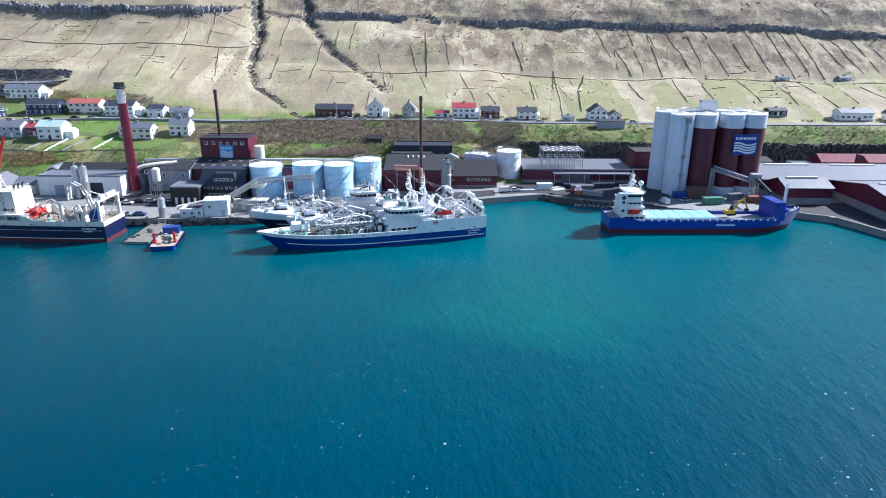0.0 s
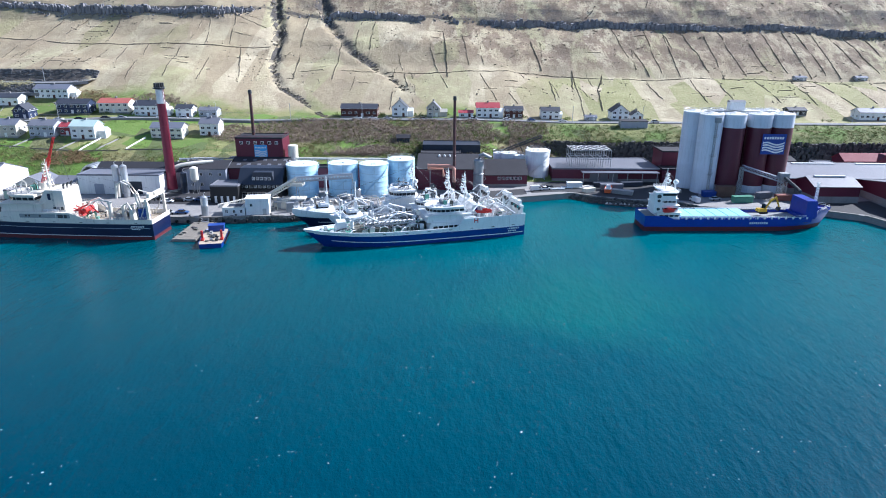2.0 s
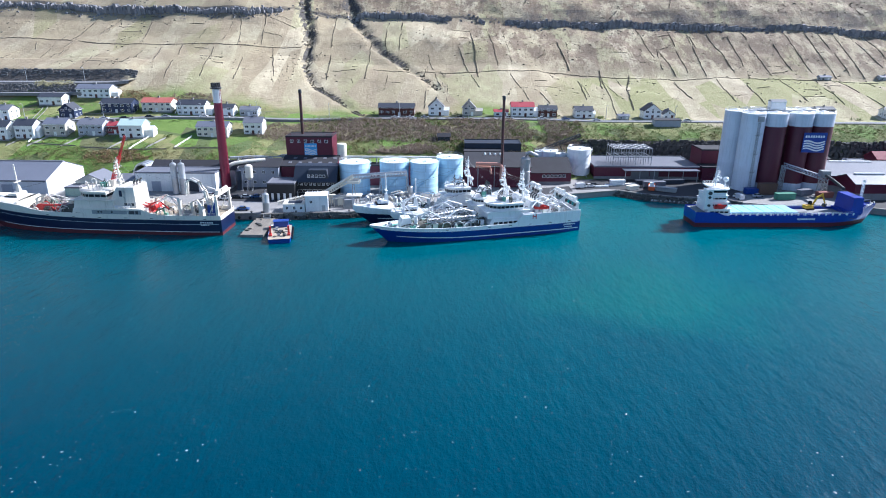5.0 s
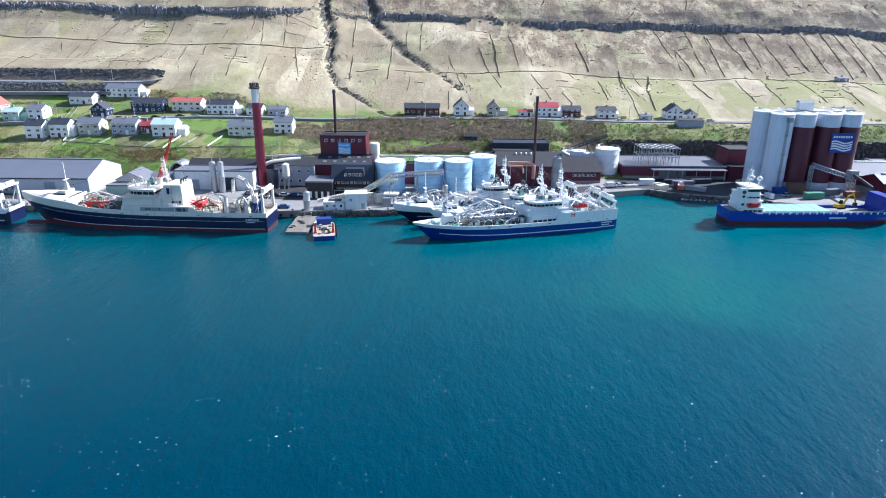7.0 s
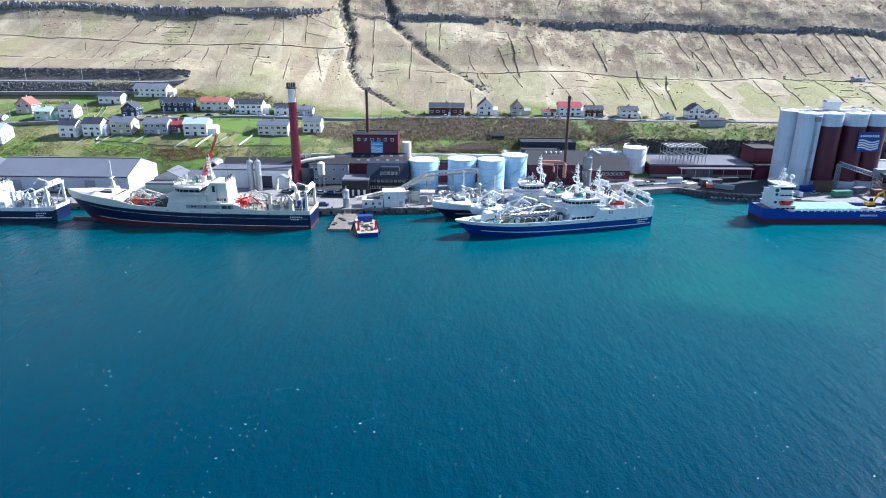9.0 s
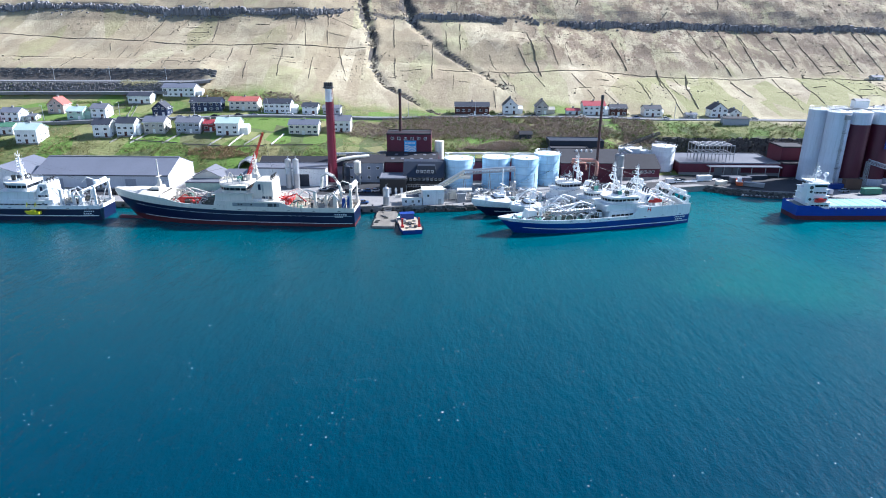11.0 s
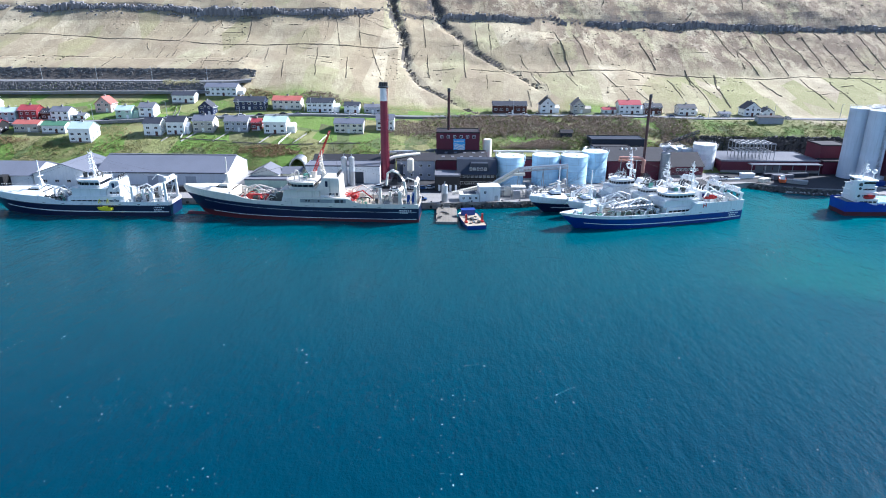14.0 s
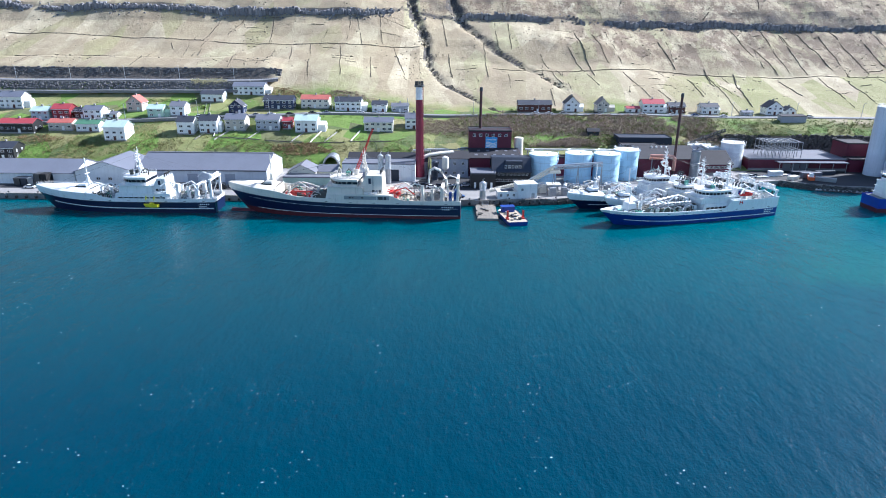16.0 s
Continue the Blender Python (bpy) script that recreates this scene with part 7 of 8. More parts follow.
def house(x, y, L, D, h, wall, roof, label, axis="x", turn=0.0, wing=0, two=True):
    """A gabled house whose front foot is at x, y on the slope; h is the height to the ridge."""
    if axis == "x":
        eave = h * 0.73
    else:
        eave = h * 0.58
    yc = y + D / 2
    z = min(height(x - L / 2, y), height(x + L / 2, y), height(x, y))
    ob = thing("house", label, "house", (x, yc, z), turn, "village houses")
    lx, ly = L / 2, D / 2
    t, over = .2, .4
    body, top = Geo(), Geo()
    if axis == "x":
        body.plank([(-ly, .2), (ly, .2), (ly, eave), (0, h), (-ly, eave)], -lx, lx)
        k = (h - eave) / ly
        for s in (-1, 1):
            top.plank([(s * (ly + over), eave - k * over + .03), (s * (ly + over), eave - k * over + t), (0, h + t), (0, h + .03)], -lx - over, lx + over)
    else:
        body.slab([(-lx, .2), (lx, .2), (lx, eave), (0, h), (-lx, eave)], -ly, ly)
        k = (h - eave) / lx
        for s in (-1, 1):
            top.slab([(s * (lx + over), eave - k * over + .03), (s * (lx + over), eave - k * over + t), (0, h + t), (0, h + .03)], -ly - over, ly + over)
    part("wall", body, WALLS[wall], ob, "", 0)
    part("roof", top, ROOFS[roof], ob, "", 0)
    part("plinth", Geo().box(-lx - .08, lx + .08, -ly - .08, ly + .08, -2.5, .7), PLINTH, ob, "", 0)
    part("chimney", Geo().box(-.4, .4, -.35, .35, h - .5, h + 1.0).box(-.48, .48, -.43, .43, h + .8, h + .95), PLINTH, ob, "", 0)
    rows = (1.9, 4.3) if eave > 4.2 and two else (eave * .52,)
    n_ = max(2, int(L / 2.9))
    for r in rows:
        for k in range(n_):
            px = -lx + L * (k + .5) / n_
            if r == rows[0] and k == n_ // 2:
                add_door(ob, px, -ly - .02, 1.0, 2.0, WALLS["brown"] if wall == "white" else WHITE, 0, .35)
            else:
                window(ob, px, -ly - .02, r, (1.8, 1.2) if (k + len(label)) % 3 else (1.3, 1.3))
        for s in (1, -1):
            for py in (-D * .22, D * .22):
                window(ob, s * (lx + .02), py, r, (1.0, 1.2), s * math.pi / 2)
    if axis == "y":
        window(ob, 0, -ly - .02, eave + .8, (1.0, 1.2))
    if axis == "x":
        for s in (-1, 1):
            g = Geo().tube([(-lx - over, s * (ly + over + .08), eave - k * 0 - .25), (lx + over, s * (ly + over + .08), eave - .25)], .09, 5)
            part("gutter", g, WHITE, ob, "", 0)
    else:
        for s in (-1, 1):
            g = Geo().tube([(s * (lx + over + .08), -ly - over, eave - .3), (s * (lx + over + .08), ly + over, eave - .3)], .09, 5)
            part("gutter", g, WHITE, ob, "", 0)
    if wing:
        part("porch", Geo().box(lx, lx + abs(wing), -ly * .5, ly * .6, .1, eave * .62).plank([(-ly * .6, eave * .6), (ly * .7, eave * .6), (0, eave * .9)], lx, lx + abs(wing) + .2), WALLS[wall], ob, "", 0)
    return ob


house(-357, 326, 12.8, 9, 9.2, "white", "grey", "white house with grey roof above the road", wing=3)
house(-330, 307.5, 9.5, 7.5, 7.2, "teal", "mint", "pale teal house with light green roof")
house(-318.8, 308, 9.6, 8, 8.4, "red", "red", "red wooden house with red roof")
house(-310.2, 310, 5.6, 6, 5.8, "brown", "dark", "small dark brown house")
house(-302.5, 309, 9.6, 8, 7.2, "white", "grey", "white house with grey roof", wing=3)
house(-293.4, 311, 6.2, 5, 3.4, "white", "pale", "small white garage with pale roof", two=False)
house(-285.8, 322.5, 8.6, 8, 8.6, "pink", "orange", "pinkish house with orange-red roof", axis="y")
house(-269.5, 311.5, 8.4, 7.5, 7, "mint", "mint", "mint green house with pale green roof", wing=2.5)
house(-258.4, 314, 7.8, 8.5, 7.6, "white", "pale", "white house with striped pale roof")
house(-248.2, 340, 12.6, 8.5, 6.4, "white", "dark", "white house with dark slate roof on the lawn", two=False)
house(-229.5, 350, 18.4, 9, 7.6, "white", "grey", "large white house with grey roof below the upper road", wing=3.5)
house(-228, 319, 7.8, 7.6, 7.6, "navy", "dark", "navy wooden house with dark roof", axis="y")
house(-206.6, 328, 16.4, 8.5, 7.6, "navy", "dark", "long navy wooden house with white window frames")
house(-186.6, 331, 15.6, 9, 7.3, "cream", "orange", "cream house with bright orange-red roof")
house(-167.4, 328.5, 14.6, 8.6, 8, "white", "dark", "white house with dark blue roof", wing=3)
house(-150, 330.5, 8.2, 8, 6.4, "white", "dark", "white house with dark dormer roof")
house(-138.5, 333.5, 9.5, 7, 5.2, "grey", "pale", "low grey house with pale roof", two=False)
house(-332.8, 290.5, 17.6, 8.6, 7.2, "black", "red", "long dark house with bright red roof", two=False)
house(-312.3, 294.5, 12.5, 8, 5.8, "beige", "orange", "beige house with red roof", two=False)
house(-297.3, 293, 11.8, 7, 5.8, "white", "green", "white house with green roof", two=False)
house(-278.2, 282.3, 10.6, 10, 9.6, "white", "mint", "tall white house with pale green roof")
house(-245.6, 290.6, 8.4, 8.4, 9, "white", "dark", "white house with dark grey roof")
house(-234.4, 292.3, 9, 8.4, 9.2, "white", "dark", "tall white house with dark roof", wing=1.6)
house(-221.7, 296, 10.4, 9, 8.4, "beige", "grey", "beige house with grey roof")
house(-204.9, 296.8, 12, 9, 7.8, "grey", "pale", "grey house with pale roof and blue boards")
house(-195.2, 299, 4.6, 6, 6, "red", "red", "narrow small red house", two=False)
house(-184.3, 294.6, 11.4, 9, 8.8, "white", "mint", "white house with mint green roof", wing=4)
house(-325.3, 266, 11, 9, 8.2, "black", "dark", "black wooden house near the shore")
house(-346, 270, 10, 8, 7, "white", "grey", "white house near the shore")
house(-147.5, 301, 15.0, 8.4, 7.6, "cream", "grey", "long cream house with grey roof", two=True)
house(-129.1, 307.5, 9.2, 8, 8.6, "white", "pale", "tall white house with nearly flat pale roof")
house(-59.9, 343, 19.5, 8.4, 7, "brown", "dark", "long dark brown house with slate roof", two=False)
house(-38, 344, 8.3, 8.4, 9.2, "white", "dark", "white house with dark gable roof", axis="y", wing=3)
house(-19.7, 345, 7, 8, 8.2, "beige", "grey", "pale house with grey gable roof", axis="y", wing=4)
house(-2, 344, 7.6, 5, 3.8, "white", "red", "white garage with red roof", two=False)
house(9.9, 344.5, 12.4, 8.6, 8, "white", "red", "white house with bright red roof", wing=2.5)
house(24.3, 346, 9.6, 7.6, 6.4, "brown", "dark", "dark brown house with slate roof")
house(44.5, 347.5, 9.8, 8, 6.6, "white", "dark", "white house with dark roof", wing=1.8)
house(66.5, 346, 6, 4.6, 3, "grey", "grey", "small pale roadside shed", two=False)
house(82.5, 347, 9.4, 8.6, 8.4, "white", "dark", "white house with dark gable roof", axis="y")
house(92.0, 347.5, 6.6, 6.5, 5.2, "white", "dark", "small white gabled annex house", axis="y", two=False)
house(185.9, 359.5, 10, 7, 4.4, "black", "dark", "low black house with dark roof", two=False)
house(225.4, 352, 18, 8.5, 6.6, "white", "grey", "long white house with grey roof", two=False)
house(247, 350, 9, 8, 7.4, "white", "dark", "white house with dark gable roof", axis="y")
house(-372, 309, 10, 8, 7.2, "grey", "grey", "grey house with grey roof")
house(-385, 296, 11, 8, 7.4, "white", "red", "white house with red roof")
for x, y in ((218.6, 423, ), (260.8, 427)):
    house(x, y, 7.2, 4.5, 3.2, "grey", "grey", "small grey stone hut in the fields", two=False)
bs = thing("roadside_block", "grey concrete block shed below the road barrier", "shed", (86, 333.5, height(86, 331) - .3))
part("wall", Geo().box(-7, 7, -2.5, 2.5, 0, 4.0), CLAD_GREY, bs, "", 0)
part("roof", Geo().plank([(-2.8, 3.9), (-2.8, 4.1), (2.8, 4.6), (2.8, 4.4)], -7.3, 7.3), ROOF_FELT, bs, "", 0)

def fence(line, material, label, tall=0.9):
    """Posts and two rails that follow the ground."""
    (x, y) = line[0]
    z = height(x, y)
    ob = thing("garden_fence", label, "fence", (x, y, z), 0, "garden fences")
    for (ax, ay), (bx, by) in zip(line, line[1:]):
        n_ = max(2, int(math.hypot(bx - ax, by - ay) / 2.2))
        pts = [(ax + (bx - ax) * k / n_, ay + (by - ay) * k / n_) for k in range(n_ + 1)]
        pts = [(p - x, q - y, height(p, q) - z) for p, q in pts]
        for p, q in zip(pts, pts[1:]):
            board = Geo()
            part("post", Geo().box(p[0] - .08, p[0] + .08, p[1] - .08, p[1] + .08, p[2] - .2, p[2] + tall + .1), material, ob, "", 0)
            board.add([(p[0], p[1], p[2] + .25), (q[0], q[1], q[2] + .25), (q[0], q[1], q[2] + tall), (p[0], p[1], p[2] + tall), (p[0] + .07, p[1] + .07, p[2] + .25), (q[0] + .07, q[1] + .07, q[2] + .25), (q[0] + .07, q[1] + .07, q[2] + tall), (p[0] + .07, p[1] + .07, p[2] + tall)],
                      [(0, 1, 2, 3), (7, 6, 5, 4), (3, 2, 6, 7), (4, 5, 1, 0), (0, 3, 7, 4), (1, 5, 6, 2)])
            part("board", board, material, ob, "", 0)


for line in (((-218, 353), (-219, 341)), ((-233, 306), (-230.5, 288)), ((-176, 299), (-180, 281)), ((-157, 299), (-160, 285)), ((-178, 338), (-176, 328))):
    fence(line, WHITE, "white painted board fence on a garden slope")
for line in (((-203, 283), (-183, 281.5)), ((-181, 281), (-163, 283)), ((-230, 287), (-206, 284)), ((-222, 325.5), (-197, 327.5)), ((-160, 284), (-140, 287))):
    fence(line, WOOD, "dark weathered timber fence along a lawn", .8)
for line in (((-251, 338), (-245, 316.5)), ((-248.6, 338), (-242.6, 316.5))):
    fence(line, CONCRETE, "pale concrete kerb wall beside the garden path", .5)

# garden walls and paths between the lower gardens
for x in (-239, -213, -190, -173, -229):
    y0 = 282 + rnd.uniform(-1, 3)
    gw = thing("garden_wall", "pale low concrete garden wall running downhill", "wall", (x, y0, height(x, y0)), 0, "garden walls")
    g = Geo()
    for k in range(5):
        a, b = height(x + k * .9, y0 + k * 2.6) - height(x, y0), height(x + (k + 1) * .9, y0 + (k + 1) * 2.6) - height(x, y0)
        g.add([(k * .9 - .12, k * 2.6, a - .3), (k * .9 + .12, k * 2.6, a - .3), (k * .9 + 1.02, k * 2.6 + 2.6, b - .3), (k * .9 + .78, k * 2.6 + 2.6, b - .3), (k * .9 - .12, k * 2.6, a + .6), (k * .9 + .12, k * 2.6, a + .6), (k * .9 + 1.02, k * 2.6 + 2.6, b + .6), (k * .9 + .78, k * 2.6 + 2.6, b + .6)],
              [(4, 5, 6, 7), (0, 1, 5, 4), (1, 2, 6, 5), (2, 3, 7, 6), (3, 0, 4, 7)])
    part("wall", g, CONCRETE, gw, "", 0)


# ---- plants ----
def brush(name, label, material, spots, size, blades, seed):
    """Shrubs of many small loose leaves and twigs."""
    r = random.Random(seed)
    vs, fs = [], []
    for x, y in spots:
        z = height(x, y)
        s = size * r.uniform(.55, 1.35)
        for k in range(blades):
            a, e = r.uniform(0, 6.283), r.uniform(.1, 1.45)
            d = s * r.uniform(.35, 1.0)
            p = Vector((x + d * math.cos(a) * math.cos(e), y + d * math.sin(a) * math.cos(e), z + d * math.sin(e) * 1.05))
            q = Vector((r.gauss(0, 1), r.gauss(0, 1), r.gauss(0, .8))).normalized() * (s * r.uniform(.09, .19))
            w = Vector((r.gauss(0, 1), r.gauss(0, 1), r.gauss(0, .6))).normalized() * (s * r.uniform(.03, .075))
            i = len(vs)
            vs += [tuple(p - q - w), tuple(p + q - w), tuple(p + q + w), tuple(p - q + w)]
            fs.append((i, i + 1, i + 2, i + 3))
    g = Geo()
    g.v, g.f = vs, fs
    return solid(name, g, material, label, "shrubs", kind="stuff", smooth=0)


def scatter(count, x0, x1, y0, y1, seed, thr=-1.0, sc=.04):
    r = random.Random(seed)
    out = []
    while len(out) < count:
        x, y = r.uniform(x0, x1), r.uniform(y0, y1)
        soft_edge = min(1.0, (x - x0 + 14 * noise.noise((y * .09, seed, 2.0))) / 22, (x1 - x) / 12, (y - y0 + 1) / 5)
        if (noise.noise((x * sc, y * sc, seed * 1.7)) > thr or r.random() < .08) and r.random() < soft_edge:
            out.append((x, y))
    return out


TWIG = island_paint("bare_twigs", (0.2, 0.15, 0.11), (0.35, 0.275, 0.205), .95)
LEAF = island_paint("green_leaves", (0.045, 0.08, 0.013), (0.155, 0.2, 0.036), .9)
OLIVE = island_paint("olive_scrub", (0.075, 0.078, 0.024), (0.25, 0.225, 0.085), .95)
DRY = island_paint("dry_grass", (0.22, 0.17, 0.07), (0.4, 0.33, 0.17), .95)


def clump(count, x0, x1, y0, y1, seed):
    """Spots crowded into one uneven oval patch."""
    r = random.Random(seed)
    out = []
    while len(out) < count:
        x, y = r.uniform(x0, x1), r.uniform(y0, y1)
        u, v = 2 * (x - x0) / (x1 - x0) - 1, 2 * (y - y0) / (y1 - y0) - 1
        if u * u + v * v < 1 + .8 * noise.noise((x * .2, y * .2, seed)):
            out.append((x, y))
    return out


RUSSET = island_paint("russet_bush", (0.13, 0.085, 0.04), (0.34, 0.24, 0.12), .95)
PALE = island_paint("pale_budding_bush", (0.28, 0.25, 0.12), (0.5, 0.47, 0.28), .95)
brush("brown_bushes", "brown leafless bushes below the gardens", RUSSET, clump(330, -198, -168, 270, 281, 31), 1.2, 40, 31)
brush("brown_bushes", "brown bushes on the slope above the houses", RUSSET, clump(170, -222, -198, 349, 360, 32), 1.1, 36, 32)
brush("brown_bushes", "brown bushes behind the red roofed house", TWIG, clump(170, -186, -160, 349, 359, 33), 1.2, 36, 33)
brush("brown_bushes", "brown thicket at the end of the village road", TWIG, clump(380, -130, -104, 300, 325, 34), 1.3, 36, 34)
brush("budding_bush", "pale budding bush beside the upper house", PALE, clump(150, -267, -245, 356, 368, 35), 1.4, 40, 35)
brush("brown_bushes", "low brown bushes in the western gardens", RUSSET, clump(150, -330, -304, 280, 288, 36), 1.0, 36, 36)
brush("dark_hedge", "dark clipped hedge behind the green house", LEAF, [(x * .5 + rnd.gauss(0, .3), 341 + rnd.gauss(0, .5)) for x in range(-570, -542)], 1.2, 40, 37)
brush("dry_grass", "tall straw coloured grass on the slope", DRY, clump(260, -284, -258, 281, 304, 38), .9, 26, 38)
brush("dark_thicket", "dark ivy covered edge behind the sheds", LEAF, [(x * .6 + rnd.gauss(0, .3), 262.5 + rnd.gauss(0, 1.0)) for x in range(-560, -185)], 1.0, 30, 39)
brush("yard_bushes", "dark shrubs planted against the house walls", LEAF, [(x + rnd.gauss(0, .8), y + rnd.gauss(0, .8)) for x, y in ((-236, 296), (-222, 297), (-208, 297), (-186, 297), (-168, 298), (-146, 303), (-205, 327), (-190, 330), (-169, 331), (-227, 328), (-250, 330), (-280, 303), (-300, 297), (-320, 300), (-246, 298), (-196, 331)) for k in range(9)], 1.2, 34, 40)
brush("bare_scrub", "brown leafless scrub covering the bank", TWIG, scatter(3000, -116, 42, 301, 335, 3, -.3), 1.5, 46, 5)
brush("bare_scrub", "brown leafless scrub covering the lower bank", TWIG, scatter(1000, -70, 30, 285, 304, 8, -.1), 1.3, 46, 6)
brush("green_scrub", "green bushes scattered among the bare scrub", LEAF, scatter(700, -110, 45, 280, 334, 11, .05), 1.4, 36, 7)
brush("olive_scrub", "olive green scrub mixed into the bare bank", OLIVE, scatter(1000, -114, 45, 284, 336, 21, .0, .07), 1.4, 40, 16)
brush("bank_grass", "rough green growth on the bank under the road", LEAF, scatter(1600, 36, 330, 313, 336, 13, -.2), 1.0, 30, 8)
brush("olive_growth", "olive rough growth along the rock edge", OLIVE, scatter(1200, 30, 330, 309, 330, 14, -.15), 1.1, 30, 9)
brush("hanging_growth", "green growth hanging over the dark rock face", LEAF, scatter(1500, 34, 330, 307, 315, 24, -.1), .9, 26, 25)
brush("hedge", "overgrown olive hedge at the foot of the gardens", OLIVE, scatter(1300, -420, -105, 261, 281, 15, -.15), 1.2, 30, 10)
brush("hedge", "green overgrown slope below the gardens", LEAF, scatter(1100, -420, -110, 262, 290, 16, -.1), 1.0, 28, 11)
brush("dry_tufts", "straw coloured tufts in the gardens", DRY, scatter(260, -420, -110, 262, 300, 17, .1), 1.0, 20, 12)
brush("heath_patch", "brown heathery patches above the houses", TWIG, scatter(260, -225, -140, 336, 352, 18, .0), 1.1, 22, 13)
brush("garden_hedge", "dark trimmed hedges dividing the gardens", OLIVE, [(x + k * .35 + rnd.gauss(0, .3), 279 + k * .9 + rnd.gauss(0, .3)) for x in (-262, -252, -241, -226, -215, -199, -176, -160, -140, -300, -288, -320) for k in range(17)] + [(x + rnd.gauss(0, .3), 281 + 2 * math.sin(x * .2) + rnd.gauss(0, .4)) for x in np.arange(-330, -120, .9)], .75, 26, 22)
brush("garden_hedge", "dark hedges behind the upper houses", LEAF, [(x + k * .2 + rnd.gauss(0, .3), 325 + k * .9 + rnd.gauss(0, .3)) for x in (-270, -258, -240, -218, -197, -177, -158, -300) for k in range(18)], .7, 26, 23)
brush("garden_bushes", "dark garden bushes around the houses", LEAF, scatter(240, -400, -110, 296, 345, 19, .2), 1.1, 26, 14)
brush("roadside_bushes", "dark bushes beside the houses along the road", LEAF, [(x + rnd.gauss(0, 1.2), 349 + rnd.gauss(0, 1.2)) for x in (-72, -48, -47, -31, -28, -12, 31, 52, 53, 54, 98, 170, 196, 200, 240) for k in range(6)], 1.5, 30, 15)

brush("garden_shrubs", "mixed olive shrubs along the garden edges", OLIVE, [(x + rnd.gauss(0, .6), 283 + 6 * math.sin(x * .31) + rnd.gauss(0, .8)) for x in np.arange(-335, -135, .9)], .9, 28, 41)
brush("garden_shrubs", "dark green shrubs behind the lower houses", LEAF, [(x + rnd.gauss(0, .8), 309 + .11 * (x + 240) + rnd.gauss(0, 1.0)) for x in np.arange(-335, -130, 1.1)], 1.0, 28, 42)
brush("garden_shrubs", "brown shrubs on the slope above the upper houses", TWIG, [(x + rnd.gauss(0, 1.2), 345 + 4 * math.sin(x * .17) + rnd.gauss(0, 1.2)) for x in np.arange(-300, -130, 1.3)], .9, 26, 43)

# ---- quay clutter ----
bt = thing("booth", "white flat-roofed quay booth with small dark window", "booth", (-79.4, 213.2, Q), 8)
part("wall", Geo().box(-4, 4, -3, 3, 0, 5.6), WHITE, bt, "", 0)
part("roof", Geo().box(-4.2, 4.2, -3.2, 3.2, 5.6, 5.85), WHITE, bt, "", 0)
window(bt, -2, -3.02, 3.6, (1.0, 1.2))
add_door(bt, 2.4, -3.02, 1.0, 2.1, GALV)
bt = thing("booth", "low white quay booth with dark roof hatch", "booth", (-87, 211.5, Q), 4)
part("wall", Geo().box(-4, 3.6, -2.6, 2.6, 0, 2.9), WHITE, bt, "", 0)
part("roof", Geo().box(-4.15, 3.75, -2.75, 2.75, 2.9, 3.05), CREAM, bt, "", 0)
part("hatch", Geo().box(-2.4, 2.4, -1.6, 1.9, 3.05, 3.2), CLAD_NAVY, bt, "", 0)
for x in (-2.6, 0, 2.4):
    window(bt, x, -2.62, 1.6, (1.0, 1.2))
cv = thing("loading_conveyor", "covered pale conveyor bridge rising from the quay", "conveyor", (-72, 221, Q), 0)
part("boom", Geo().truss((-5, -1, 4.5), (5, 0, 10.2), 1.6, 1.4, .12, 12).tube([(-5, -1, 5.2), (5, 0, 10.9)], .6, 8), CREAM, cv, "", 0)
part("boom", Geo().truss((5, 0, 10.2), (25, 2.5, 11.2), 1.6, 1.2, .12, 18).tube([(5, 0, 11), (25, 2.5, 12)], .45, 8), GALV, cv, "", 0)
part("boom", Geo().truss((-22, -7.5, 2.2), (-5, -1, 4.8), 1.2, 1, .1, 16), CREAM, cv, "", 0)
for x, y, z in ((5, 0, 10), (15, 1.2, 10.6), (25, 2.5, 11), (-5, -1, 4.5)):
    part("trestle", Geo().tube([(x - .8, y - 1, 0), (x, y, z)], .14, 6).tube([(x + .8, y + 1, 0), (x, y, z)], .14, 6), GREY_STEEL, cv)
part("transfer_house", Geo().box(3, 7.4, -2, 2.2, 8.2, 9.2).box(2.2, 8, -2.4, 2.4, 3.2, 3.5), CREAM, cv, "", 0)
pl = thing("fish_plant", "cluster of galvanised pumps, strainers and pipes on the quay", "machinery", (-63, 217.5, Q), 16)
rr = random.Random(77)
